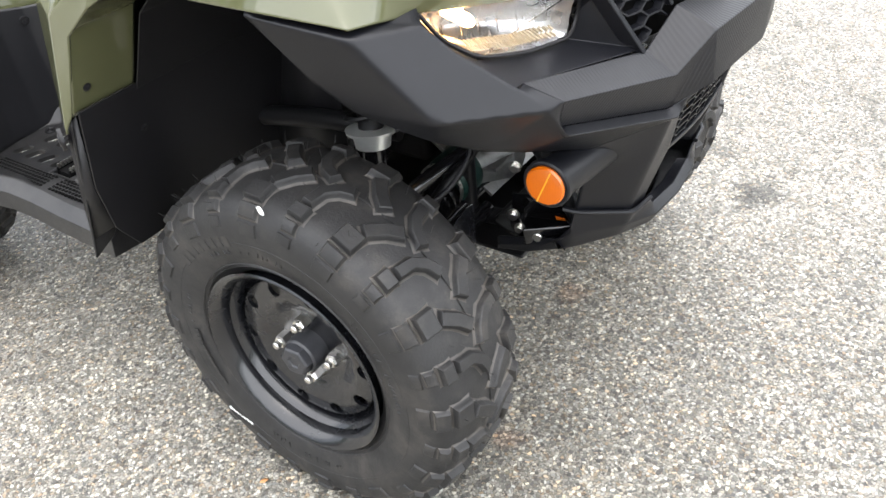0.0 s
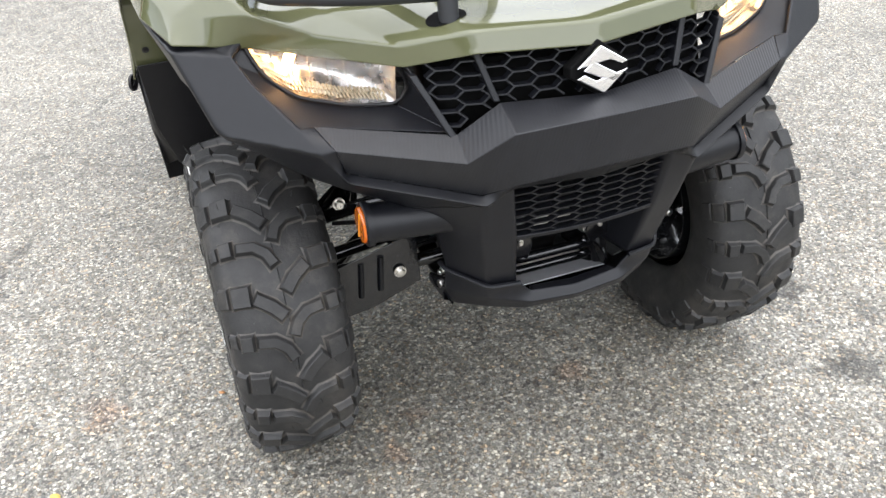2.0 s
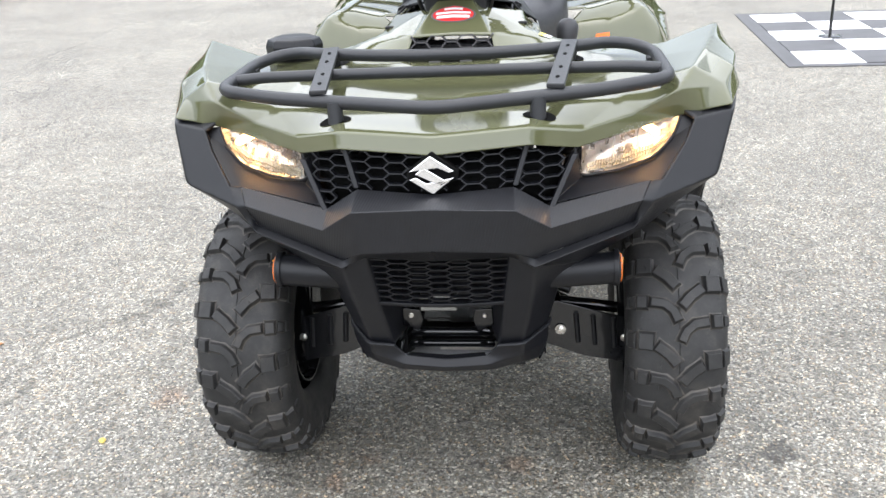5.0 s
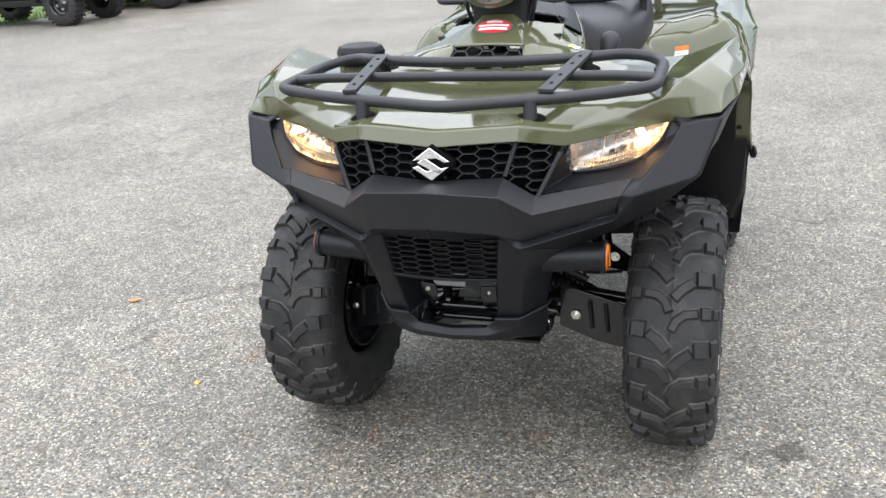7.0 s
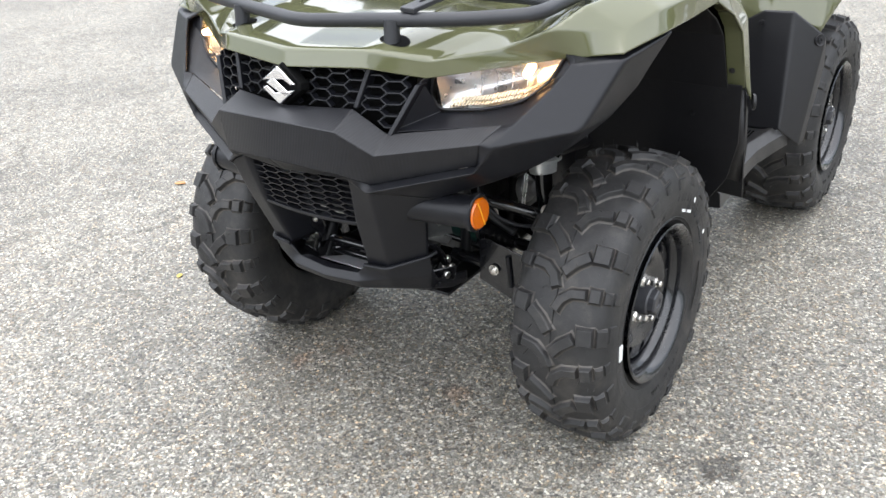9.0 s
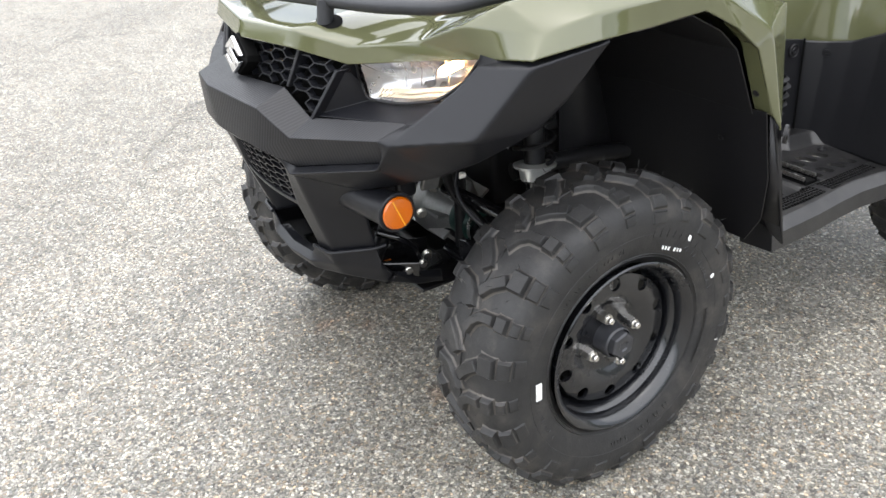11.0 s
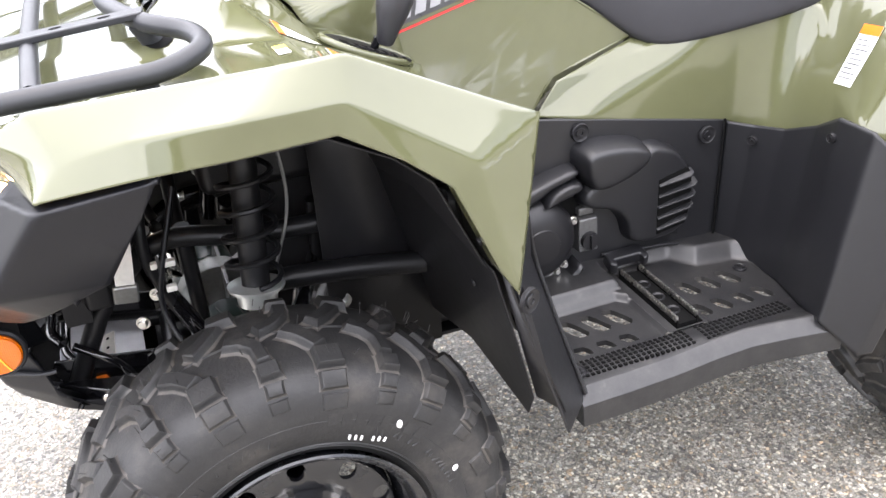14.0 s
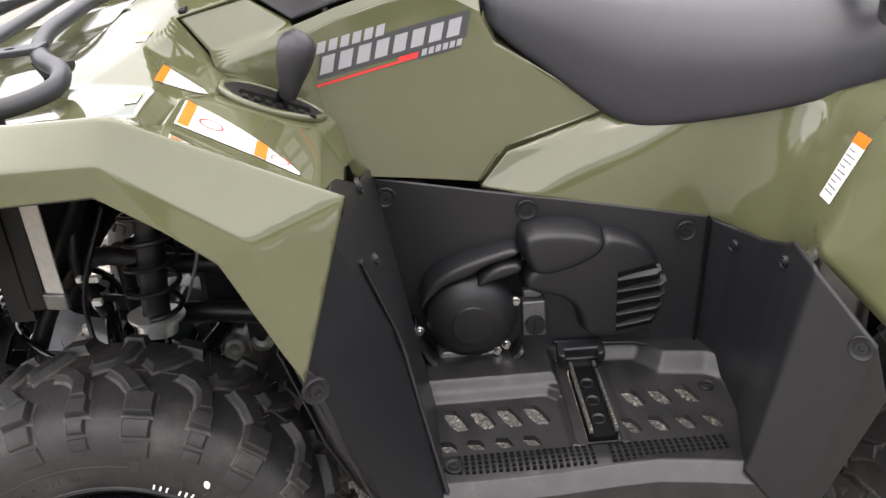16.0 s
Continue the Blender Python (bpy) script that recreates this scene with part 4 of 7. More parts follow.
# front rack of bent tube
rack = thing("front_rack", "", "")
rack.parent = atv
bm = bmesh.new()
loop = [(0, 0.092, 0.966), (0.10, 0.092, 0.966), (0.19, 0.074, 0.967), (0.275, 0.045, 0.967), (0.325, -0.002, 0.964), (0.385, -0.012, 0.957), (0.422, 0.040, 0.947), (0.424, 0.262, 0.941), (0.300, 0.312, 0.934), (0, 0.376, 0.923)]
full = loop + [(-x, y, z) for x, y, z in loop[-2::-1]]
tube(bm, rounded(full, 0.040, 6), 0.0125, 14)
part("outer_tube", bm, RACK, rack)
bm = bmesh.new()
tube(bm, [(-0.414, 0.185, 0.944), (-0.36, 0.186, 0.949), (-0.2, 0.190, 0.951), (0.2, 0.190, 0.951), (0.36, 0.186, 0.949), (0.414, 0.185, 0.944)], 0.0115, 12, 0.03)
part("cross_tube", bm, RACK, rack)
for s in (1, -1):
    bm = bmesh.new()
    m = frame_of((0.213 * s, 0.350, 0.944), (0.036 * s, -0.305, 0.030), (1, 0, 0))
    box(bm, (0.014, -0.016, -0.002), (0.308, 0.016, 0.007), m)
    bar = part("flat_bar", bm, RACK, rack, "flat bar with holes", bevel=0.002)
    # dark ovals on the bar's face stand in for the shade inside its holes
    for q in (0.055, 0.115, 0.20, 0.26):
        bm = bmesh.new()
        prism(bm, [(q + 0.008 * math.cos(a), 0.004 * math.sin(a)) for a in (2 * math.pi * i / 10 for i in range(10))], 0.001, m @ pose(0, 0, 0.0066))
        part("bar_hole_shade", bm, NEAR_BLACK, bar)
    for p, q in (((0.184 * s, 0.340, 0.930), (0.184 * s, 0.347, 0.872)), ((0.250 * s, 0.055, 0.965), (0.247 * s, 0.035, 0.925))):
        bm = bmesh.new()
        tube(bm, [p, q], 0.0145, 14)
        part("post", bm, RACK, rack)
    bm = bmesh.new()
    box(bm, (0.412 * s - 0.004, 0.052, 0.918), (0.412 * s + 0.010, 0.078, 0.944))
    part("bracket", bm, RACK, rack, bevel=0.002)


# side reflectors on stub tubes
for s in (1, -1):
    bm = bmesh.new()
    tube(bm, [(0.190 * s, 0.345, 0.590), (0.318 * s, 0.326, 0.592), (0.332 * s, 0.324, 0.592)], lambda t: 0.030 + 0.002 * t, 28)
    rf = part("reflector_stub", bm, BLACK, atv, "black plastic reflector holder")
    bm = bmesh.new()
    lathe(bm, [(-0.004, 0.029), (0.003, 0.0295), (0.006, 0.027), (0.007, 0.0)], 32, frame_of((0.334 * s, 0.324, 0.592), (s, 0, 0), (0, 1, 0)))
    disc_ob = part("reflector", bm, ORANGE, rf, "round orange reflector")
    bm = bmesh.new()
    m = frame_of((0.3408 * s, 0.324, 0.592), (0, 0.38, 0.92), (s, 0, 0))
    box(bm, (-0.0265, -0.0012, -0.0011), (0.0265, 0.0012, 0.0011), m)
    part("reflector_ridge", bm, AMBER_LINE, disc_ob, "bright amber ridge")
    bm = bmesh.new()
    lathe(bm, [(-0.006, 0.030), (0.0005, 0.030), (0.001, 0.033), (-0.001, 0.0355), (-0.010, 0.0355)], 32, frame_of((0.334 * s, 0.324, 0.592), (s, 0, 0), (0, 1, 0)))
    part("reflector_ring", bm, BLACK, rf)


# vent in the bonnet's hump
bm = bmesh.new()
hex_mesh(bm, within([(-0.092, -0.026), (0.092, -0.026), (0.080, 0.030), (-0.080, 0.030)]), lambda u, v: Vector((u, 0.008 - v * 1.15, 0.964 + v * 0.92)), 0.044, 0.024, 0.003, 0.012)
part("bonnet_vent", bm, BLACK, atv, "black honeycomb vent")
bm = bmesh.new()
box(bm, (-0.10, -0.10, 0.90), (0.10, -0.03, 0.965))
part("vent_backing", bm, LINER, atv)


# wheel arch liners
# how far the green moulding turns in: deeper in the right arch than in the left
RETURN = {1: 0.50, -1: 0.574}


def arch(s):
    path = [(0.02, 0.890), (-0.10, 0.893), (-0.17, 0.855), (-0.215, 0.815), (-0.272, 0.690), (-0.305, 0.560), (-0.335, 0.460), (-0.347, 0.398)]
    # the upper wall is the green moulding turned inwards, the lower one a black flap
    bm = bmesh.new()
    outer = (0.582, 0.589, 0.606, 0.610, 0.610)
    loft(bm, [[(q * s, y, z) for q in (x, (x + RETURN[s]) / 2, RETURN[s])] for x, (y, z) in zip(outer, [(0.02, 0.898), (-0.10, 0.905), (-0.170, 0.872), (-0.221, 0.828), (-0.278, 0.692)])])
    part("fender_return", bm, GREEN, atv, "olive green inner wall of the fender", thick=0.003, soft=6)
    bm = bmesh.new()
    loft(bm, [[(x * s, y + (0.025 if x < 0.3 else 0.004), z - (0.0 if x > 0.3 else 0.01)) for x in (0.20, 0.32, RETURN[s] + 0.003)] for y, z in path[:5]])
    part("arch_liner", bm, LINER, atv, "black plastic wheel arch liner", thick=0.003, bevel=0.006)
    bm = bmesh.new()
    loft(bm, [[(min(x, edge) * s, y + (0.028 if x < 0.3 else 0.003), z) for x in (0.20, 0.32, 0.45, 0.515, 0.62)] for edge, (y, z) in zip((0.608, 0.607, 0.600, 0.572, 0.530), [(-0.268, 0.70)] + path[4:])])
    part("mud_flap", bm, LINER, atv, "black plastic mud flap behind the wheel", thick=0.003, bevel=0.004)
    bm = bmesh.new()
    loft(bm, [[(0.606 * s, -0.276, 0.690), (0.598 * s, -0.305, 0.560), (0.570 * s, -0.335, 0.460)], [(0.612 * s, -0.300, 0.670), (0.610 * s, -0.330, 0.540), (0.597 * s, -0.366, 0.440)]])
    part("guard_return", bm, LINER, atv, thick=0.003)
    bm = bmesh.new()
    loft(bm, [[(0.205 * s, y, z) for y in (-0.33, -0.22, -0.14)] for z in (0.33, 0.6, 0.72, 0.78)])
    part("inner_panel", bm, LINER, atv, thick=0.003)
    for x, y, z in ((0.585, -0.262, 0.730), (0.55, -0.170, 0.862), (0.50, -0.285, 0.62)):
        bm = bmesh.new()
        bolt(bm, (x * s, y + 0.004, z), (0, 1, -0.3), 0.005, 0.003)
        part("liner_clip", bm, LINER, atv)


for s in (1, -1):
    arch(s)


def bulge(bm, outline, s, x0, x1, inset):
    """A raised pad on the side panel: an outline in (y, z) from x0 out to x1, drawn in towards its middle."""
    n = len(outline)
    cy, cz = sum(p[0] for p in outline) / n, sum(p[1] for p in outline) / n
    lo = [bm.verts.new((x0 * s, y, z)) for y, z in outline]
    hi = [bm.verts.new((x1 * s, y + (cy - y) * inset, z + (cz - z) * inset)) for y, z in outline]
    bm.faces.new(hi)
    for i in range(n):
        j = (i + 1) % n
        bm.faces.new((lo[i], lo[j], hi[j], hi[i]))


def pillow(name, outline, s, x0, x1, mat, parent, label="", edge=0.010):
    """A soft moulded lump on the side panel over an outline in (y, z), from x0 out to x1."""
    n = len(outline)
    turn = 1 if sum(a[0] * b[1] - b[0] * a[1] for a, b in zip(outline, outline[1:] + outline[:1])) > 0 else -1
    bm = bmesh.new()
    rings = []
    for x, inset in ((x0, -0.003), (x0 + (x1 - x0) * 0.55, 0.0), (x1 - 0.002, edge * 0.35), (x1, edge)):
        ring = []
        for i, p in enumerate(outline):
            a, b, c = Vector(outline[i - 1]), Vector(p), Vector(outline[(i + 1) % n])
            e1, e2 = (b - a).normalized(), (c - b).normalized()
            n1, n2 = Vector((-e1.y, e1.x)) * turn, Vector((-e2.y, e2.x)) * turn
            m = n1 + n2
            m = m / max(0.5, m.dot(n1))
            q = b + m * inset
            ring.append((x * s, q.x, q.y))
        rings.append(ring)
    rows = loft(bm, rings, close=True)
    bmesh.ops.triangulate(bm, faces=[bm.faces.new(rows[-1])])
    ob = part(name, bm, mat, parent, label)
    m = ob.modifiers.new("round", "SUBSURF")
    m.levels = m.render_levels = 2
    m.boundary_smooth = "PRESERVE_CORNERS"
    return ob


def signed(poly, p):
    """How far p lies outside a polygon; negative within."""
    p, best = Vector(p), 9.0
    for a, b in zip(poly, poly[1:] + poly[:1]):
        a, b = Vector(a), Vector(b)
        t = max(0.0, min(1.0, (p - a).dot(b - a) / (b - a).length_squared))
        best = min(best, (p - a - (b - a) * t).length)
    return -best if within(poly)(p.x, p.y) else best


def ease(t):
    t = max(0.0, min(1.0, t))
    return t * t * (3 - 2 * t)


# plan of the foot tray, x out and y ahead: the sunk fields, the platform of the peg and the slots
FIELD_FRONT = [(0.318, -0.400), (0.60, -0.400), (0.60, -0.627), (0.334, -0.627), (0.318, -0.612)]
FIELD_REAR = [(0.240, -0.722), (0.60, -0.722), (0.60, -0.850), (0.470, -0.872), (0.375, -0.897), (0.312, -0.890), (0.296, -0.872), (0.285, -0.800), (0.243, -0.768)]
PLATFORM = [(0.232, -0.640), (0.60, -0.640), (0.60, -0.715), (0.232, -0.715)]
PEG_SLOT = [(0.246, -0.655), (0.438, -0.655), (0.438, -0.707), (0.246, -0.707)]
TRAY_SLOTS = [PEG_SLOT]
for i in range(4):
    y = -0.0415 * i
    TRAY_SLOTS.append([(0.333, y - 0.451), (0.336, y - 0.466), (0.348, y - 0.474), (0.378, y - 0.486), (0.386, y - 0.480), (0.386, y - 0.466), (0.372, y - 0.456), (0.345, y - 0.447)])
    if i < 4:
        TRAY_SLOTS.append([(0.408, y - 0.440), (0.410, y - 0.456), (0.420, y - 0.463), (0.432, y - 0.465), (0.432, y - 0.446), (0.418, y - 0.436)])
for i in range(3):
    y = -0.0425 * i
    TRAY_SLOTS.append([(0.314, y - 0.733), (0.317, y - 0.748), (0.328, y - 0.755), (0.354, y - 0.763), (0.362, y - 0.758), (0.361, y - 0.744), (0.348, y - 0.735), (0.324, y - 0.729)])
for i in range(4):
    y = -0.0415 * i
    TRAY_SLOTS.append([(0.385, y - 0.716), (0.388, y - 0.730), (0.398, y - 0.737), (0.416, y - 0.742), (0.424, y - 0.738), (0.422, y - 0.725), (0.408, y - 0.716), (0.393, y - 0.712)])


def tray_height(x, y):
    front = 0.012 * ease(signed(FIELD_FRONT, (x, y)) / 0.014) + 0.016 * ease((0.304 - x) / 0.016)
    far = signed(FIELD_REAR, (x, y))
    rear = 0.028 * ease(far / 0.034)
    mid = 0.003 + 0.024 * ease(signed(PLATFORM, (x, y)) / 0.014)
    return 0.386 + min(front, rear, mid)


def moulded_tray(s):
    """The pressed foot tray: sunk fields, a raised ledge, and slots cut right through."""
    bm = bmesh.new()
    nx, ny = 72, 150
    xs = [0.196 + (0.442 - 0.196) * i / nx for i in range(nx + 1)]
    ys = [-0.424 - (0.930 - 0.424) * j / ny for j in range(ny + 1)]
    grid = [[bm.verts.new((x, y, tray_height(x, y))) for y in ys] for x in xs]
    tests = [(within(p), min(a for a, b in p), max(a for a, b in p), min(b for a, b in p), max(b for a, b in p)) for p in TRAY_SLOTS]

    def hole_at(x, y):
        for k, (test, xa, xb, ya, yb) in enumerate(tests):
            if xa <= x <= xb and ya <= y <= yb and test(x, y):
                return k
        return None
    rim = {}
    for i in range(nx):
        for j in range(ny):
            quad = (grid[i][j], grid[i + 1][j], grid[i + 1][j + 1], grid[i][j + 1])
            k = hole_at((xs[i] + xs[i + 1]) / 2, (ys[j] + ys[j + 1]) / 2)
            if k is None:
                bm.faces.new(quad)
            else:
                for v in quad:
                    rim[v] = k
    for v, k in rim.items():
        if not v.link_faces:
            continue
        p, best, spot = Vector(v.co.xy), 9.0, None
        for a, b in zip(TRAY_SLOTS[k], TRAY_SLOTS[k][1:] + TRAY_SLOTS[k][:1]):
            a, b = Vector(a), Vector(b)
            t = max(0.0, min(1.0, (p - a).dot(b - a) / (b - a).length_squared))
            q = a + (b - a) * t
            if (p - q).length < best:
                best, spot = (p - q).length, q
        v.co.x, v.co.y = spot
    bmesh.ops.delete(bm, geom=[v for v in bm.verts if not v.link_faces], context="VERTS")
    walls = [e for e in bm.edges if e.is_boundary and all(v in rim for v in e.verts)]
    made = bmesh.ops.extrude_edge_only(bm, edges=walls)["geom"]
    for v in made:
        if isinstance(v, bmesh.types.BMVert):
            v.co.z -= 0.009
    for v in bm.verts:
        v.co.x *= s
    return bm


# footwells
def footwell(s):
    f = thing("footwell", "", "")
    f.parent = atv
    pts = {"a": (0.614, -0.285, 0.676), "b": (0.556, -0.334, 0.815), "c": (0.601, -0.371, 0.405), "d": (0.512, -0.444, 0.376), "f": (0.350, -0.356, 0.790), "k": (0.440, -0.394, 0.600), "g": (0.175, -0.366, 0.740), "h": (0.330, -0.440, 0.375), "i": (0.175, -0.412, 0.362), "n": (0.52, -0.335, 0.850), "n2": (0.35, -0.325, 0.800)}
    bm = bmesh.new()
    cage(bm, pts, ["a c d k b", "b k f", "b f n2 n", "k d h", "f k h g", "g h i"], side=s)
    part("splash_guard", bm, PANEL, f, "black plastic splash guard", thick=0.004, bevel=0.006)
    bm = bmesh.new()
    tube(bm, [(x * s, y, z) for x, y, z in ((0.489, -0.360, 0.745), (0.443, -0.397, 0.600), (0.478, -0.420, 0.490), (0.515, -0.444, 0.386))], 0.0035, 8, 0.03)
    part("guard_rim", bm, PANEL, f)
    screw(f, (0.410 * s, -0.3745, 0.706), (0, -1, 0.2), 0.008)
    screw(f, (0.352 * s, -0.3585, 0.787), (0, -1, 0.2), 0.012)
    screw(f, (0.6235 * s, -0.304, 0.655), (s, -0.5, 0), 0.017)
    # inner side panel, in two pieces with a seam
    pts = {"a": (0.187, -0.362, 0.728), "b": (0.205, -0.530, 0.700), "b2": (0.209, -0.661, 0.676), "c": (0.219, -0.900, 0.630), "d": (0.231, -0.892, 0.362), "d2": (0.229, -0.830, 0.362), "d3": (0.222, -0.774, 0.362), "e": (0.192, -0.412, 0.362), "m": (0.215, -0.62, 0.362)}
    bm = bmesh.new()
    cage(bm, pts, ["a b m e", "b b2 m", "b2 c d d2 d3 m"], side=s)
    sp = part("side_panel", bm, PANEL, f, "black plastic side panel", thick=0.006, bevel=0.005)
    for at in ((0.196, -0.384, 0.697), (0.212, -0.600, 0.665), (0.224, -0.849, 0.613)):
        screw(sp, (at[0] * s, at[1], at[2]), (s, 0, 0), 0.0165)
    bm = bmesh.new()
    tube(bm, [(0.2235 * s, -0.884, 0.636), (0.2335 * s, -0.872, 0.395)], 0.0022, 6)
    part("panel_seam", bm, NEAR_BLACK, sp)
    if s < 0:
        # engine cover, its hood, and the boxed duct with louvres
        bm = bmesh.new()
        lathe(bm, [(0.196, 0.076), (0.224, 0.0755), (0.236, 0.071), (0.246, 0.060), (0.2525, 0.046), (0.2545, 0.036), (0.2550, 0.034), (0.2575, 0.0325), (0.2585, 0.015), (0.259, 0)], 48, Matrix.Translation((0, -0.506, 0.489)) @ Matrix.Rotation(math.pi, 4, "Z"))
        part("clutch_cover", bm, LINER, f, "round matt black engine cover")
        bm = bmesh.new()
        loft(bm, [[(x * s, y + dy, z + dz) for x, dy, dz in ((0.205, 0, -0.004), (0.244, 0, -0.004), (0.246, 0, 0.000), (0.244, 0, 0.004), (0.205, 0, 0.006))] for y, z in rounded_flat([(-0.412, 0.480), (-0.418, 0.452), (-0.432, 0.418), (-0.464, 0.388), (-0.535, 0.388), (-0.572, 0.407), (-0.588, 0.426)], 0.02)])
        part("cover_lip", bm, PANEL, f, "black plastic lip round the engine cover", thick=0.003)
        pillow("cover_hood", [(-0.418, 0.500), (-0.428, 0.545), (-0.452, 0.577), (-0.523, 0.601), (-0.590, 0.620), (-0.590, 0.594), (-0.532, 0.584), (-0.510, 0.563), (-0.470, 0.556), (-0.440, 0.530)], s, 0.196, 0.240, PANEL, f, "black moulded hood over the engine cover", 0.008)
        pillow("cover_hood", [(-0.592, 0.596), (-0.540, 0.588), (-0.516, 0.564), (-0.514, 0.548), (-0.535, 0.560), (-0.592, 0.571)], s, 0.196, 0.250, PANEL, f, "black moulded step of the hood", 0.006)
        # near-black block painted in for the shade behind the cover
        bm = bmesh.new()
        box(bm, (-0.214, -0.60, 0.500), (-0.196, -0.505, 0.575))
        part("cover_gap_shade", bm, NEAR_BLACK, f, "near-black block standing in for shade behind the engine cover")
        pillow("duct", [(-0.580, 0.628), (-0.592, 0.651), (-0.668, 0.648), (-0.722, 0.630), (-0.718, 0.606), (-0.700, 0.586), (-0.622, 0.560), (-0.594, 0.575)], s, 0.196, 0.262, PANEL, f, "black moulded duct pad", 0.016)
        pillow("duct_body", [(-0.584, 0.572), (-0.655, 0.590), (-0.700, 0.605), (-0.716, 0.626), (-0.735, 0.626), (-0.779, 0.609), (-0.803, 0.578), (-0.818, 0.532), (-0.816, 0.482), (-0.806, 0.456), (-0.780, 0.434), (-0.690, 0.434), (-0.680, 0.462), (-0.676, 0.490), (-0.655, 0.516), (-0.622, 0.524), (-0.588, 0.534)], s, 0.200, 0.246, PANEL, f, "black moulded air duct body", 0.014)
        # near-black plate on the duct body stands in for shade between the louvres
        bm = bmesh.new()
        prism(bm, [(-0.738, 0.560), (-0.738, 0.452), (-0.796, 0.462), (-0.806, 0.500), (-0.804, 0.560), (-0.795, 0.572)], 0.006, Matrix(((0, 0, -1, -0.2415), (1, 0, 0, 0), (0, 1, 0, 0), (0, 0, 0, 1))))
        part("louvre_shade", bm, NEAR_BLACK, f, "near-black plate standing in for shade behind the louvres")
        for z, y1, z1 in ((0.549, -0.806, 0.562), (0.528, -0.815, 0.542), (0.507, -0.813, 0.521), (0.485, -0.809, 0.500), (0.463, -0.800, 0.479)):
            bm = bmesh.new()
            rings = []
            for y, q, out in ((-0.737, z, 0.251), (y1 + 0.010, z1 - 0.002, 0.259), (y1, z1, 0.252)):
                rings.append([(0.240 * s, y, q + 0.006), (out * s, y, q), (out * s, y, q - 0.003), (0.240 * s, y, q + 0.001)])
            loft(bm, rings, close=True, caps=True)
            part("louvre", bm, PANEL, f, bevel=0.0008)
        bm = bmesh.new()
        prism(bm, [(-0.775, 0.430), (-0.802, 0.424), (-0.800, 0.434), (-0.788, 0.442)], 0.012, Matrix(((0, 0, -1, -0.212), (1, 0, 0, 0), (0, 1, 0, 0), (0, 0, 0, 1))))
        part("duct_tab", bm, PANEL, f, bevel=0.002)
        # bare metal and plug beside the clutch cover
        bm = bmesh.new()
        bulge(bm, [(-0.587, 0.512), (-0.588, 0.444), (-0.628, 0.442), (-0.626, 0.512)], s, 0.205, 0.232, 0.06)
        bulge(bm, [(-0.590, 0.530), (-0.590, 0.514), (-0.622, 0.514), (-0.620, 0.530)], s, 0.205, 0.226, 0.08)
        part("oil_housing", bm, CAST_DARK, f, "bare cast aluminium housing", bevel=0.003)
        bm = bmesh.new()
        lathe(bm, [(0.228, 0.017), (0.240, 0.016), (0.241, 0.0)], 24, Matrix.Translation((0, -0.608, 0.468)) @ Matrix.Rotation(math.pi, 4, "Z"))
        box(bm, (-0.246, -0.610, 0.455), (-0.240, -0.606, 0.481))
        part("oil_plug", bm, LINER, f, "black slotted filler plug")
        for y, z in ((-0.420, 0.470), (-0.578, 0.512), (-0.545, 0.420), (-0.560, 0.430)):
            bm = bmesh.new()
            bolt(bm, (0.226 * s, y, z), (s, 0, 0), 0.0058, 0.010)
            part("cover_bolt", bm, ZINC, f, "zinc plated bolt")
        bm = bmesh.new()
        bulge(bm, [(-0.45, 0.425), (-0.55, 0.418), (-0.57, 0.400), (-0.44, 0.402)], s, 0.20, 0.228, 0.1)
        part("crankcase_edge", bm, CAST, f, bevel=0.003)
    # rear wall curving out to the rear flap
    top = [(0.222, -0.889, 0.630), (0.265, -0.915, 0.631), (0.320, -0.932, 0.640), (0.390, -0.934, 0.670), (0.453, -0.914, 0.708), (0.531, -0.907, 0.712), (0.606, -0.960, 0.640), (0.606, -0.985, 0.560)]
    bot = [(0.231, -0.876, 0.378), (0.265, -0.888, 0.380), (0.320, -0.896, 0.384), (0.390, -0.893, 0.386), (0.470, -0.870, 0.392), (0.541, -0.847, 0.405), (0.585, -0.895, 0.352), (0.59, -0.92, 0.352)]
    bm = bmesh.new()
    rows = []
    for t in (0, 0.33, 0.66, 1.0):
        rows.append([tuple((a * (1 - t) + b * t) * (s if k == 0 else 1) for k, (a, b) in enumerate(zip(p, q))) for p, q in zip(top, bot)])
    loft(bm, rows)
    rg = part("rear_guard", bm, PANEL, f, "black plastic rear splash guard", thick=0.004, soft=10)
    screw(rg, (0.270 * s, -0.9085, 0.605), (0.5 * s, 1, 0), 0.009)
    screw(rg, (0.595 * s, -0.9475, 0.632), (0.8 * s, 0.6, 0.2), 0.016)
    screw(rg, (0.450 * s, -0.906, 0.675), (0.1 * s, 1, 0), 0.008)
    tray = part("foot_tray", moulded_tray(s), SCUFFED, f, "black moulded foot tray with slots", recalc=False)
    zt = 0.386
    # seam of the side panel above the tray
    bm = bmesh.new()
    fold = rounded_flat([(-0.640, 0.424), (-0.729, 0.418), (-0.771, 0.417), (-0.807, 0.408), (-0.836, 0.404), (-0.880, 0.404)], 0.015)
    tube(bm, [((0.207 - (y + 0.412) * 0.066) * s, y, z) for y, z in fold], 0.0030, 8)
    part("panel_edge", bm, PANEL, f)
    # grip strip, with its rows of teeth, and the rolled outer edge
    bm = bmesh.new()
    ys = [-0.432, -0.52, -0.60, -0.68, -0.74, -0.80, -0.885]
    ex = [0.500, 0.495, 0.490, 0.487, 0.492, 0.508, 0.528]
    ez = [0.392, 0.388, 0.386, 0.390, 0.397, 0.404, 0.408]
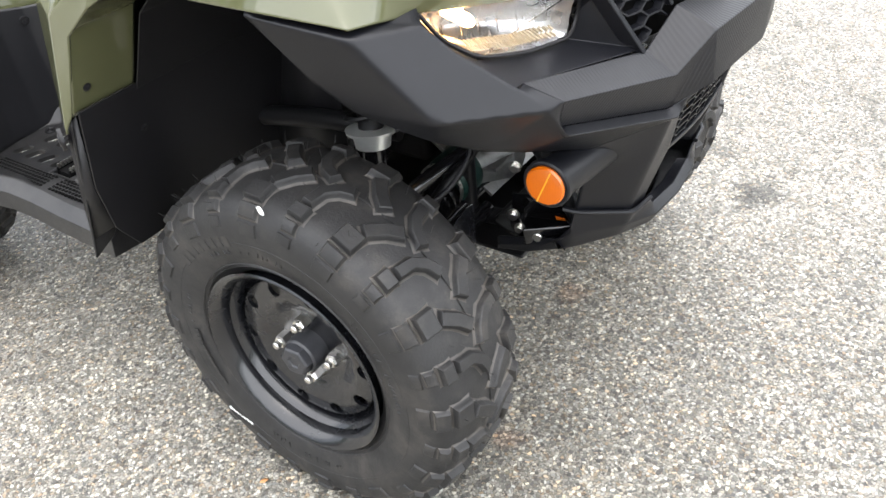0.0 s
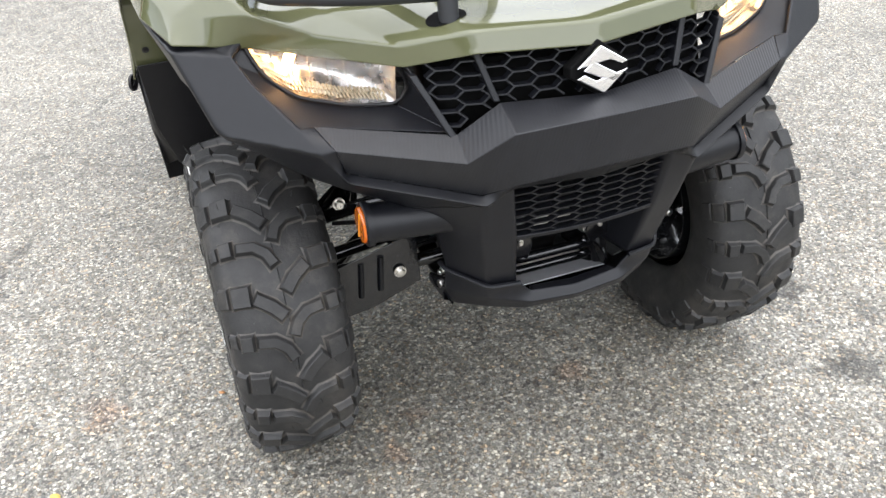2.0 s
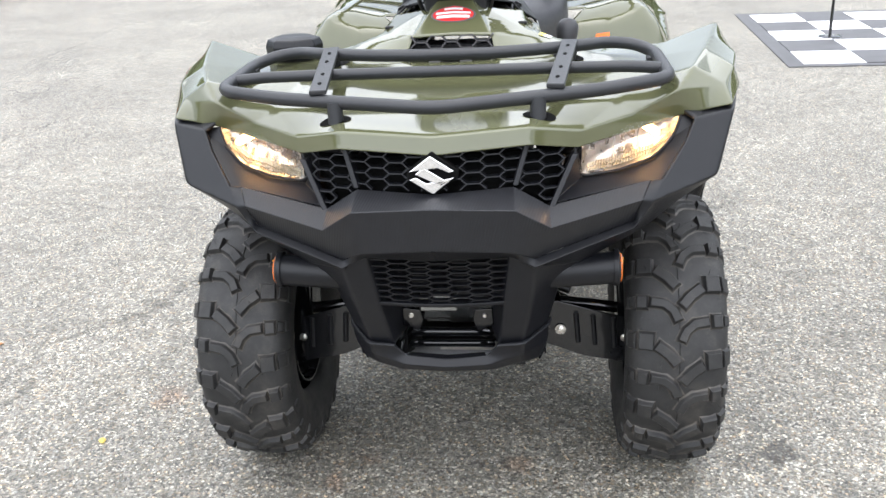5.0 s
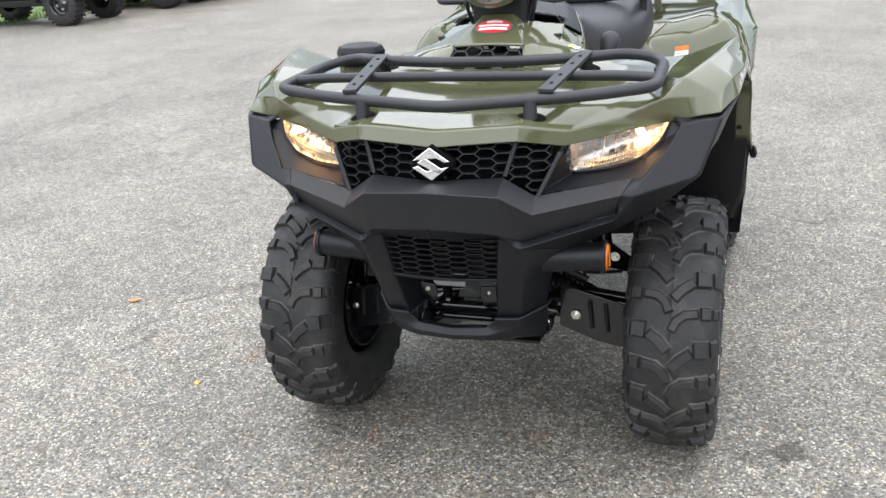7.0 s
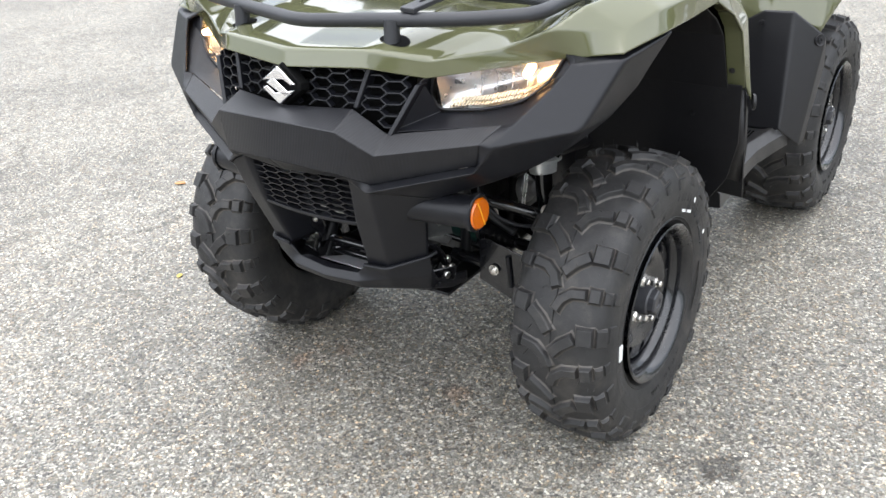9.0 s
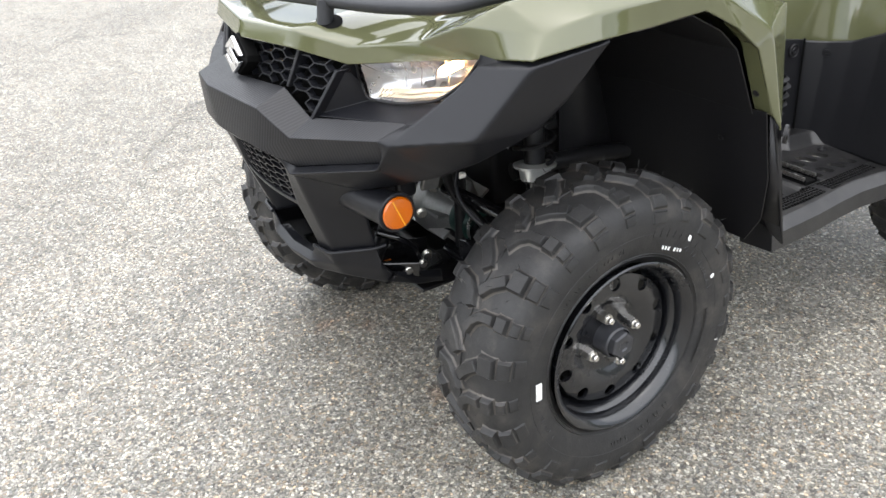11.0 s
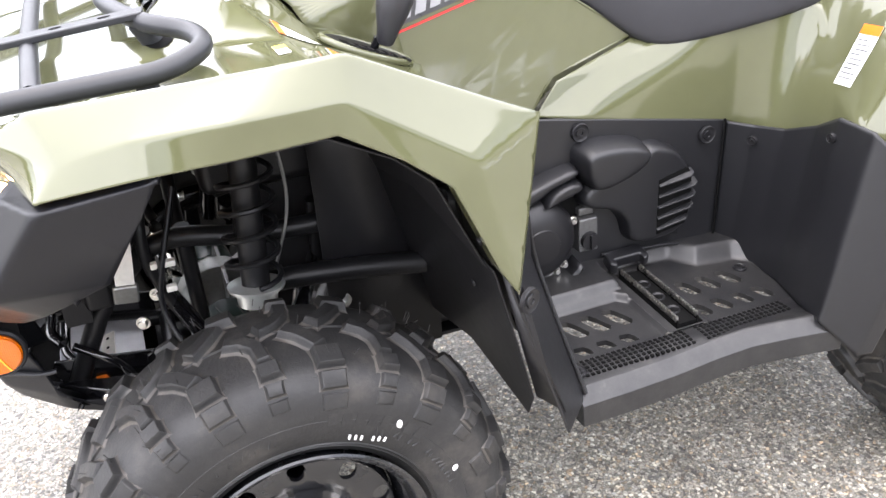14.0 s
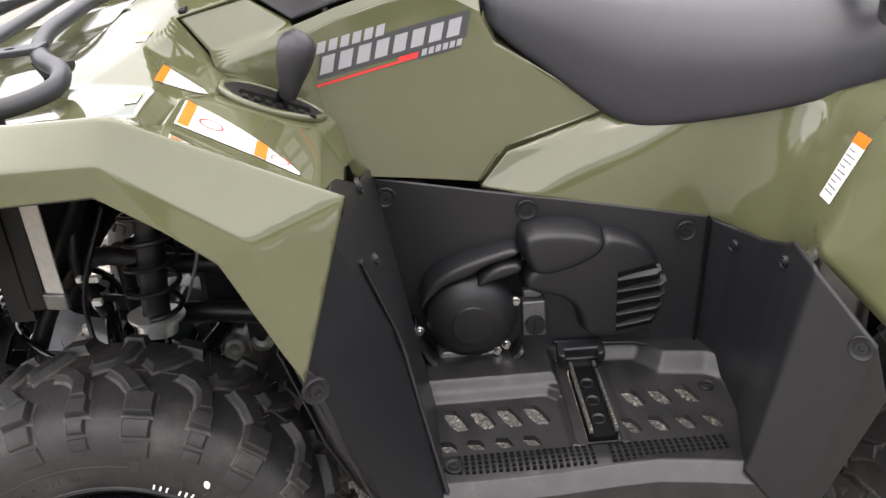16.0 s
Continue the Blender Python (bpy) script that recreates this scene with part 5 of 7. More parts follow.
    loft(bm, [[(0.44 * s, y, zt), (0.458 * s, y, zt + 0.004), (0.475 * s, y, zt + 0.004), (x * s, y, z), ((x + 0.005) * s, y, z - 0.0005), ((x + 0.029) * s, y, z - 0.018), ((x + 0.032) * s, y, z - 0.055), ((x - 0.05) * s, y, z - 0.062)] for y, x, z in zip(ys, ex, ez)], caps=True)
    part("tray_edge", bm, SCUFFED, f, "black rolled tray edge", thick=0.003, bevel=0.004)
    bm = bmesh.new()
    for i in range(41):
        y = -0.462 - i * 0.0096
        if abs(y + 0.668) < 0.008:
            continue
        for j in range(5):
            x = 0.4445 + j * 0.0090
            z = zt + 0.0035 + min(0.0, (x - 0.458) * 0.2)
            box(bm, (min(x * s, (x + 0.005) * s), y - 0.0052, z - 0.004), (max(x * s, (x + 0.005) * s), y, z + 0.0022))
    tagged(part("grip_surface", bm, NEAR_BLACK, tray, "rows of small near-black raised grip pads"), kind="stuff")
    screw(tray, (0.470 * s, -0.456, zt + 0.006), (0, 0, 1), 0.014)
    screw(tray, (0.325 * s, -0.866, zt + 0.002), (0, 0, 1), 0.012)
    # toothed foot peg lying in its slot
    peg = bmesh.new()
    for dy in (-0.662, -0.700):
        box(peg, (min(0.25 * s, 0.432 * s), dy - 0.0015, 0.372), (max(0.25 * s, 0.432 * s), dy + 0.0015, 0.398))
    box(peg, (min(0.25 * s, 0.432 * s), -0.700, 0.370), (max(0.25 * s, 0.432 * s), -0.662, 0.374))
    box(peg, (min(0.255 * s, 0.430 * s), -0.699, 0.380), (max(0.255 * s, 0.430 * s), -0.663, 0.391))
    peg_ob = part("foot_peg", peg, NEAR_BLACK, f, "black steel foot peg with bright teeth")
    for dy in (-0.662, -0.700):
        bm = bmesh.new()
        for i in range(24):
            x = 0.258 + i * 0.0073
            m = Matrix.Translation((x * s, dy, 0.398))
            prism(bm, [(-0.0026, -0.003), (0.0026, -0.003), (0.0020, 0.006), (-0.0020, 0.006)], 0.0045, m @ pose(0, 0.00225, 0, 90))
        tagged(part("serrated_edge", bm, ZINC, peg_ob, "bright worn teeth"), kind="stuff")
    for q in (0.300, 0.345, 0.390):
        bm = bmesh.new()
        lathe(bm, [(0.0, 0.008), (0.0012, 0.009), (0.0022, 0.011), (0.0, 0.012)], 16, frame_of((q * s, -0.681, 0.391), (0, 0, 1), (1, 0, 0)))
        part("peg_hole", bm, LINER, peg_ob)
    bm = bmesh.new()
    m = frame_of((0.236 * s, -0.6815, 0.400), (0, -s, 0), (s, 0, -0.2))
    out = [(-0.038, -0.016), (-0.030, -0.022), (0.030, -0.022), (0.038, -0.016), (0.040, 0.012), (0.034, 0.018), (0.026, 0.018), (0.026, 0.004), (-0.026, 0.004), (-0.026, 0.018), (-0.034, 0.018), (-0.040, 0.012)]
    prism(bm, out, 0.022, m)
    part("peg_clamp", bm, PANEL, peg_ob, "black moulded surround of the foot peg", bevel=0.004)
    return f


for s in (1, -1):
    footwell(s)


# fuel tank cover, side panels and rear fender
TANK = {
    "k": (0.158, -0.116, 0.983), "h": (0.144, -0.208, 1.004), "a": (0.173, -0.274, 0.970), "j": (0.182, -0.155, 0.938), "j2": (0.200, -0.164, 0.918), "i": (0.205, -0.190, 0.888), "n": (0.180, -0.223, 0.862), "l": (0.184, -0.311, 0.832), "g": (0.205, -0.340, 0.740),
    "s1": (0.186, -0.276, 0.966), "s2": (0.170, -0.338, 0.984), "s3": (0.150, -0.405, 0.999), "s4": (0.137, -0.450, 1.008), "s5": (0.130, -0.475, 1.007), "s6": (0.125, -0.503, 0.998), "s7": (0.118, -0.548, 0.971),
    "t1": (0.194, -0.290, 0.952), "t2": (0.178, -0.340, 0.970), "t3": (0.159, -0.408, 0.985), "t4": (0.147, -0.452, 0.992), "t5": (0.141, -0.477, 0.990), "t6": (0.137, -0.502, 0.981), "t7": (0.130, -0.547, 0.955),
    "c": (0.130, -0.549, 0.943), "c1": (0.131, -0.566, 0.911), "c2": (0.136, -0.620, 0.876), "d": (0.152, -0.735, 0.797), "e": (0.170, -0.575, 0.753), "e3": (0.172, -0.562, 0.742), "f": (0.179, -0.530, 0.702),
    "d_": (0.130, -0.752, 0.772), "e_": (0.145, -0.588, 0.725), "f_": (0.155, -0.540, 0.680), "c_": (0.115, -0.64, 0.86), "p": (0.10, -0.555, 0.955), "q": (0.10, -0.575, 0.905),
}
def tank_x(y, z):
    return 0.191 + 0.2266 * (y + 0.278) - 0.127 * (z - 0.960) + 0.39 * max(0.0, -0.40 - y) ** 2


for key in "t1 t2 t3 t4 t5 t6 t7 c c1 c2 d e e3 f g l".split():
    TANK[key] = (tank_x(*TANK[key][1:]), *TANK[key][1:])
bm = bmesh.new()
cage(bm, TANK, ["t1 t2 t3 t4 t5 t6 t7 c c1 g l", "c1 c2 g", "c2 d e e3 g", "e3 f g"], mirror=True)
bmesh.ops.triangulate(bm, faces=bm.faces[:])
for _ in range(2):
    bmesh.ops.subdivide_edges(bm, edges=bm.edges[:], cuts=1, use_grid_fill=True)
for v in bm.verts:
    v.co.x = math.copysign(tank_x(v.co.y, v.co.z), v.co.x)
cage(bm, TANK, ["s1 s2 t2 t1", "s2 s3 t3 t2", "s3 s4 t4 t3", "s4 s5 t5 t4", "s5 s6 t6 t5", "s6 s7 t7 t6", "t1 l n i j2", "s1 t1 j2 j a", "a j k h", "d e e_ d_", "e e3 f f_ e_", "c2 d d_ c_", "c c1 q p", "c1 c2 c_ q"], mirror=True)
tank_side = part("tank_side", bm, GREEN, atv, "glossy olive green tank side panel", thick=0.004, soft=6)
# olive plates added to close the notch between tank side and splash guard
for s in (1, -1):
    bm = bmesh.new()
    box(bm, (0.165 * s - 0.004, -0.40, 0.64), (0.165 * s + 0.004, -0.27, 0.79))
    part("gap_filler", bm, GREEN, atv, bevel=0.002)
COVER = {"h": (0.142, -0.212, 1.011), "a": (0.181, -0.277, 0.975), "s2": (0.166, -0.338, 0.991), "s3": (0.146, -0.405, 1.006), "s4": (0.133, -0.450, 1.015), "s5": (0.126, -0.475, 1.014), "s7": (0.114, -0.548, 0.978), "z": (0.105, -0.580, 0.95),
         "h1": (0.125, -0.225, 1.027), "a1": (0.150, -0.285, 1.010), "m3": (0.118, -0.405, 1.034), "m5": (0.100, -0.475, 1.036), "m7": (0.088, -0.548, 1.005), "d": (0, -0.215, 1.045), "e": (0, -0.40, 1.055), "f": (0, -0.548, 1.02), "z0": (0, -0.580, 0.97)}
bm = bmesh.new()
cage(bm, COVER, ["h a a1 h1", "a s2 s3 m3 a1", "s3 s4 s5 m5 m3", "s5 s7 m7 m5", "s7 z z0 f m7", "h1 a1 m3 e d", "m3 m5 m7 f e"], mirror=True)
part("tank_cover", bm, BLACK, atv, "matt black tank top cover", thick=0.004, soft=6)
for s in (1, -1):
    bm = bmesh.new()
    bolt(bm, (0.137 * s, -0.236, 1.018), (0.6 * s, 0, 1), 0.010, 0.006)
    part("cover_clip", bm, LINER, atv)
    bm = bmesh.new()
    box(bm, (0.150 * s - 0.010, -0.128, 0.988), (0.150 * s + 0.010, -0.116, 0.996))
    part("panel_clip", bm, LINER, atv, bevel=0.003)
REAR = {
    "a": (0.152, -0.739, 0.794), "b": (0.171, -0.766, 0.783), "c": (0.215, -0.90, 0.812), "d": (0.269, -1.03, 0.838), "e": (0.172, -0.578, 0.748), "f": (0.183, -0.532, 0.697), "g": (0.206, -0.60, 0.688), "h": (0.215, -0.905, 0.605), "i": (0.305, -0.962, 0.600), "j": (0.385, -0.972, 0.630), "k": (0.453, -0.950, 0.680), "l": (0.375, -1.02, 0.840), "m": (0.585, -0.985, 0.645), "n": (0.555, -1.06, 0.900), "o": (0.618, -1.08, 0.735),
    "p": (0.330, -1.12, 0.885), "q": (0.500, -1.15, 0.930), "r": (0.570, -1.70, 0.930), "s": (0.30, -1.75, 0.930), "t": (0.625, -1.35, 0.830), "u": (0.620, -1.65, 0.800), "v": (0, -1.75, 0.93), "w": (0, -1.12, 0.88), "e2": (0.180, -0.590, 0.726), "b2": (0.185, -0.77, 0.766),
}
bm = bmesh.new()
cage(bm, REAR, ["a b b2 e2 e", "e e2 f", "e2 b2 g f", "b2 c h g", "b c b2", "c d i h", "d l k j i", "k l n m", "m n o", "d p q l", "l q n", "n q r t o", "t r u", "p s r q", "w v s p"], mirror=True)
rear_fender = part("rear_fender", bm, GREEN, atv, "glossy olive green rear fender and side panel", thick=0.004, soft=90)
# seat
bm = bmesh.new()
rings = []
for y, w, lo, hi in ((-0.535, 0.09, 0.965, 1.00), (-0.56, 0.122, 0.938, 1.005), (-0.66, 0.146, 0.860, 0.985), (-0.735, 0.160, 0.800, 0.968), (-0.775, 0.176, 0.784, 0.960), (-0.86, 0.200, 0.797, 0.950), (-0.98, 0.250, 0.826, 0.950), (-1.10, 0.275, 0.862, 0.965), (-1.28, 0.260, 0.90, 1.01), (-1.40, 0.20, 0.92, 1.02)):
    ring = []
    out = w + (0.013 if y < -0.75 else 0.006)
    for i in range(17):
        a = math.pi * i / 16
        c, q = math.cos(a), math.sin(a)
        ring.append((out * abs(c) ** 0.6 * (1 if c >= 0 else -1), y, lo - 0.003 + (hi - lo + 0.003) * q ** 0.55))
    tuck = out - 0.020
    rings.append([(tuck, y, lo - 0.016), (out - 0.004, y, lo - 0.013)] + ring + [(-out + 0.004, y, lo - 0.013), (-tuck, y, lo - 0.016)])
loft(bm, rings, caps=True)
ob = part("seat", bm, VINYL, atv, "black grained vinyl seat")
sub = ob.modifiers.new("soft", "SUBSURF")
sub.levels = sub.render_levels = 2

# gear lever and gate on the left side: a black toothed oval in a rounded green rim
GATE = frame_of((-0.236, -0.243, 0.874), (0.030, -0.125, -0.060), (1, 0, 0))


def gate_oval(a, grow=0.0):
    return (0.070 + grow) * math.cos(a), (0.036 + grow) * math.sin(a) * (1 - 0.18 * math.cos(a))


bm = bmesh.new()
prism(bm, [gate_oval(2 * math.pi * i / 28) for i in range(28)], 0.004, GATE)
gate = part("gear_gate", bm, LINER, atv, "black plastic gear gate")
bm = bmesh.new()
ring = [GATE @ Vector((*gate_oval(2 * math.pi * i / 40, 0.0045), 0.001)) for i in range(40)]
tube(bm, ring + ring[:2], 0.0055, 10, caps=False)
part("gate_rim", bm, GREEN, gate, "olive green rim")
# no slot is cut: a near-black sheet on the plate imitates its shade
bm = bmesh.new()
slot = [(-0.052, -0.010), (-0.030, -0.016), (-0.030, -0.024), (-0.012, -0.024), (-0.012, -0.016), (0.008, -0.016), (0.008, -0.026), (0.026, -0.026), (0.026, -0.014), (0.054, -0.010), (0.052, 0.004), (0.020, 0.006), (-0.048, 0.004)]
prism(bm, slot, 0.001, GATE @ pose(0, 0, 0.0036))
part("gate_slot_shade", bm, NEAR_BLACK, gate, "near-black stepped sheet standing in for the slot's shade")
for i in range(7):
    bm = bmesh.new()
    x = -0.048 + i * 0.016
    prism(bm, [(x, -0.030), (x + 0.009, -0.030), (x + 0.008, -0.018), (x + 0.001, -0.018)], 0.004, GATE @ pose(0, 0, 0.004))
    part("gate_tooth", bm, LINER, gate)
bm = bmesh.new()
tube(bm, [(-0.236, -0.246, 0.862), (-0.243, -0.258, 0.892)], 0.006, 12)
lever = part("gear_lever", bm, FRAME, atv, "black gear lever with a bulbous knob")
bm = bmesh.new()
lathe(bm, [(-0.048, 0), (-0.048, 0.010), (-0.044, 0.0125), (-0.025, 0.0165), (0.0, 0.0235), (0.018, 0.0265), (0.032, 0.0255), (0.042, 0.019), (0.047, 0.009), (0.048, 0)], 28, frame_of((-0.252, -0.280, 0.928), (-0.08, -0.30, 0.95), (0, 1, 0)))
part("knob", bm, VINYL, lever, "black rubber knob")


# ---- running gear and underside ----
def gear(s):
    g = thing("front_suspension", "", "")
    g.parent = atv

    def add(name, bm, mat, label="", **k):
        return part(name, bm, mat, g, label, **k)

    def rod(name, pts, r, mat=FRAME, bend=0.0, label="", seg=12):
        bm = bmesh.new()
        tube(bm, [(x * s, y, z) for x, y, z in pts], r, seg, bend)
        return add(name, bm, mat, label)
    rod("lower_arm", [(0.10, 0.085, 0.345), (0.26, 0.045, 0.315), (0.385, 0.0, 0.255)], 0.014, bend=0.05)
    rod("lower_arm", [(0.10, -0.16, 0.355), (0.26, -0.09, 0.315), (0.385, 0.0, 0.255)], 0.014, bend=0.05)
    rod("upper_arm", [(0.13, 0.10, 0.505), (0.25, 0.06, 0.480), (0.370, 0.0, 0.430)], 0.013, bend=0.05)
    rod("upper_arm", [(0.13, -0.14, 0.510), (0.25, -0.08, 0.480), (0.370, 0.0, 0.430)], 0.013, bend=0.05)
    rod("tie_rod", [(0.05, 0.060, 0.375), (0.36, 0.035, 0.330)], 0.008)
    # arm guard, a ribbed plate with a bolt
    bm = bmesh.new()
    cage(bm, {"a": (0.190, 0.110, 0.412), "b": (0.186, 0.110, 0.314), "c": (0.216, 0.112, 0.418), "d": (0.282, 0.108, 0.276), "e": (0.375, 0.098, 0.368), "f": (0.375, 0.098, 0.254), "g": (0.30, 0.106, 0.392), "h": (0.32, 0.04, 0.275), "i": (0.20, 0.05, 0.305)}, ["a c d b", "c g d", "g e f d", "b d h i", "d f h"], side=s)
    add("arm_guard", bm, RIM, "black plastic arm guard", thick=0.004, bevel=0.004)
    for x in (0.262, 0.300, 0.345):
        rod("guard_rib", [(x, 0.112 - (x - 0.25) * 0.14, 0.388 - (x - 0.26) * 0.2), (x + 0.006, 0.112 - (x - 0.25) * 0.14, 0.315 - (x - 0.26) * 0.25)], 0.006, BLACK)
    bm = bmesh.new()
    bolt(bm, (0.228 * s, 0.115, 0.348), (0, 1, 0), 0.009, 0.008)
    add("guard_bolt", bm, ZINC, "zinc plated bolt")
    bm = bmesh.new()
    bolt(bm, (0.312 * s, 0.032, 0.474), (0, 1, 0.1), 0.009, 0.012)
    add("arm_bolt", bm, ZINC, "zinc plated bolt")
    bm = bmesh.new()
    bolt(bm, (0.372 * s, 0.098, 0.318), (0, 1, 0), 0.007, 0.008)
    add("guard_bolt", bm, ZINC, "zinc plated bolt")
    # knuckle
    bm = bmesh.new()
    cage(bm, {"a": (0.355, 0.03, 0.46), "b": (0.395, 0.03, 0.46), "c": (0.355, -0.03, 0.46), "d": (0.395, -0.03, 0.46), "e": (0.36, 0.05, 0.33), "f": (0.41, 0.05, 0.33), "g": (0.36, -0.05, 0.33), "h": (0.41, -0.05, 0.33), "i": (0.365, 0.025, 0.235), "j": (0.40, 0.025, 0.235), "k": (0.365, -0.025, 0.235), "l": (0.40, -0.025, 0.235)}, ["a b d c", "a e f b", "c d h g", "a c g e", "b f h d", "e i j f", "g h l k", "e g k i", "f j l h", "i k l j"], side=s)
    add("knuckle", bm, FRAME, "black steering knuckle", bevel=0.006)
    # shock absorber
    lo, hi = Vector((0.288 * s, -0.012, 0.430)), Vector((0.232 * s, -0.048, 0.868))
    w = (hi - lo).normalized()

    def along(z):
        return lo + w * ((z - lo.z) / w.z)
    bm = bmesh.new()
    tube(bm, [along(0.43), along(0.545)], 0.019, 16)
    sh = add("shock_absorber", bm, FRAME, "black shock absorber")
    bm = bmesh.new()
    tube(bm, [along(0.560), along(0.868)], 0.021, 18)
    part("shock_sleeve", bm, SHADE_BLACK, sh)
    bm = bmesh.new()
    lathe(bm, [(-0.024, 0.020), (-0.024, 0.029), (-0.002, 0.032), (0.001, 0.042), (0.006, 0.043), (0.009, 0.022)], 28, frame_of(along(0.560), w, (0, 1, 0)))
    part("spring_collar", bm, WHITE_ZINC, sh, "bright plated spring collar")
    bm = bmesh.new()
    u = w.cross(Vector((0, 1, 0))).normalized()
    v = w.cross(u)
    turns = 7
    pts = [along(0.572 + 0.275 * i / (turns * 14)) + (u * math.cos(2 * math.pi * i / 14) + v * math.sin(2 * math.pi * i / 14)) * 0.039 for i in range(turns * 14 + 1)]
    tube(bm, pts, 0.0044, 7)
    part("coil_spring", bm, SHADE_BLACK, sh, "black coil spring")
    # drive shaft with boots
    bm = bmesh.new()
    lathe(bm, [(0.085, 0.0), (0.085, 0.046), (0.13, 0.046), (0.150, 0.042), (0.152, 0.0)], 28, Matrix.Translation((0, 0.02, 0.40)) @ Matrix.Rotation(0 if s > 0 else math.pi, 4, "Z"))
    dr = add("drive_joint", bm, BOOT, "dark green drive joint")
    bm = bmesh.new()
    prof = [(0.150, 0.040)]
    for i in range(6):
        x = 0.155 + i * 0.014
        r = 0.042 - i * 0.0042
        prof += [(x, r), (x + 0.006, r - 0.008)]
    lathe(bm, prof + [(0.242, 0.014), (0.40, 0.013)], 28, Matrix.Translation((0, 0.02, 0.40)) @ Matrix.Rotation(0 if s > 0 else math.pi, 4, "Z") @ Matrix.Rotation(0.12, 4, "Y"))
    part("boot", bm, FRAME, dr, "ribbed black rubber boot")
    bm = bmesh.new()
    lathe(bm, [(0.149, 0.043), (0.149, 0.0445), (0.156, 0.0445), (0.156, 0.041)], 28, Matrix.Translation((0, 0.02, 0.40)) @ Matrix.Rotation(0 if s > 0 else math.pi, 4, "Z"))
    part("boot_clip", bm, ZINC, dr, "bright clip")
    # hoses and lines
    rod("brake_hose", [(0.16, 0.06, 0.70), (0.20, 0.10, 0.60), (0.19, 0.12, 0.52), (0.24, 0.09, 0.45), (0.33, 0.04, 0.44)], 0.0045, BLACK, bend=0.06)
    rod("hose", [(0.12, 0.10, 0.72), (0.17, 0.13, 0.62), (0.15, 0.10, 0.50), (0.20, 0.06, 0.44), (0.25, 0.06, 0.42)], 0.010, SHADE_BLACK, bend=0.06)
    rod("air_hose", [(0.20, -0.02, 0.525), (0.215, -0.10, 0.530), (0.225, -0.22, 0.520), (0.235, -0.30, 0.510)], 0.018, SHADE_BLACK, bend=0.04)
    rod("wire", [(0.265, -0.05, 0.86), (0.24, -0.09, 0.78), (0.225, -0.10, 0.66), (0.23, -0.06, 0.56)], 0.0025, CAST, bend=0.05, seg=8)
    return g


for s in (1, -1):
    gear(s)

frame_set = thing("frame", "", "")
frame_set.parent = atv


def rail(pts, r=0.016, bend=0.05):
    bm = bmesh.new()
    tube(bm, pts, r, 12, bend)
    part("frame_tube", bm, SHADE_BLACK, frame_set, "black enamelled frame tube")


for s in (1, -1):
    rail([(0.10 * s, 0.27, 0.36), (0.10 * s, 0.12, 0.33), (0.12 * s, -0.40, 0.32), (0.13 * s, -0.95, 0.32)])
    rail([(0.11 * s, 0.28, 0.36), (0.12 * s, 0.20, 0.52), (0.15 * s, 0.10, 0.62), (0.18 * s, -0.05, 0.60), (0.19 * s, -0.36, 0.595)])
    rail([(0.14 * s, 0.20, 0.53), (0.16 * s, 0.05, 0.80), (0.17 * s, -0.10, 0.88)])
    rail([(0.12 * s, 0.06, 0.34), (0.13 * s, 0.06, 0.62)], 0.013)
    rail([(0.12 * s, -0.14, 0.34), (0.14 * s, -0.15, 0.62)], 0.013)
    rail([(0.20 * s, -0.02, 0.60), (0.235 * s, -0.05, 0.87)], 0.012)
rail([(-0.14, 0.20, 0.53), (0.14, 0.20, 0.53)], 0.014)
rail([(-0.16, 0.03, 0.80), (0.16, 0.03, 0.80)], 0.014)
rail([(-0.12, 0.12, 0.335), (0.12, 0.12, 0.335)], 0.014)


def block(name, mat, pts, label="", bevel=0.008):
    bm = bmesh.new()
    (x0, y0, z0), (x1, y1, z1) = pts
    box(bm, (x0, y0, z0), (x1, y1, z1))
    return part(name, bm, mat, frame_set, label, bevel=bevel)


# front differential, ribbed casting
bm = bmesh.new()
lathe(bm, [(-0.085, 0), (-0.085, 0.045), (-0.05, 0.060), (-0.02, 0.075), (0.02, 0.075), (0.05, 0.060), (0.085, 0.045), (0.085, 0)], 30, Matrix.Translation((0, 0.02, 0.40)))
diff = part("differential", bm, CAST, frame_set, "cast aluminium differential housing", bevel=0.003)
for i in range(8):
    bm = bmesh.new()
    a = 2 * math.pi * i / 8 + 0.2
    box(bm, (-0.084, -0.003, 0.045), (-0.02, 0.003, 0.074), Matrix.Translation((0, 0.02, 0.40)) @ Matrix.Rotation(a, 4, "X"))
    part("housing_rib", bm, CAST, diff)
    bm = bmesh.new()
    box(bm, (0.02, -0.003, 0.045), (0.084, 0.003, 0.074), Matrix.Translation((0, 0.02, 0.40)) @ Matrix.Rotation(a, 4, "X"))
    part("housing_rib", bm, CAST, diff)
# engine and gearbox mass
block("crankcase", CAST_DARK, ((-0.14, -0.62, 0.34), (0.14, -0.18, 0.56)), "cast aluminium crankcase", 0.03)
block("cylinder", CAST_DARK, ((-0.10, -0.45, 0.55), (0.10, -0.26, 0.76)), "dark cast cylinder", 0.02)
for i in range(6):
    block("cylinder_fin", FRAME, ((-0.115, -0.46, 0.575 + i * 0.026), (0.115, -0.25, 0.583 + i * 0.026)), "", 0.002)
block("air_box", LINER, ((-0.15, -0.20, 0.66), (0.15, 0.02, 0.88)), "black plastic air box", 0.02)
# added block that keeps bright ground from showing through ahead of the engine
block("dark_filler_block", LINER, ((-0.10, -0.17, 0.40), (0.10, -0.045, 0.665)), "black block added to close the gap through the engine bay", 0.015)
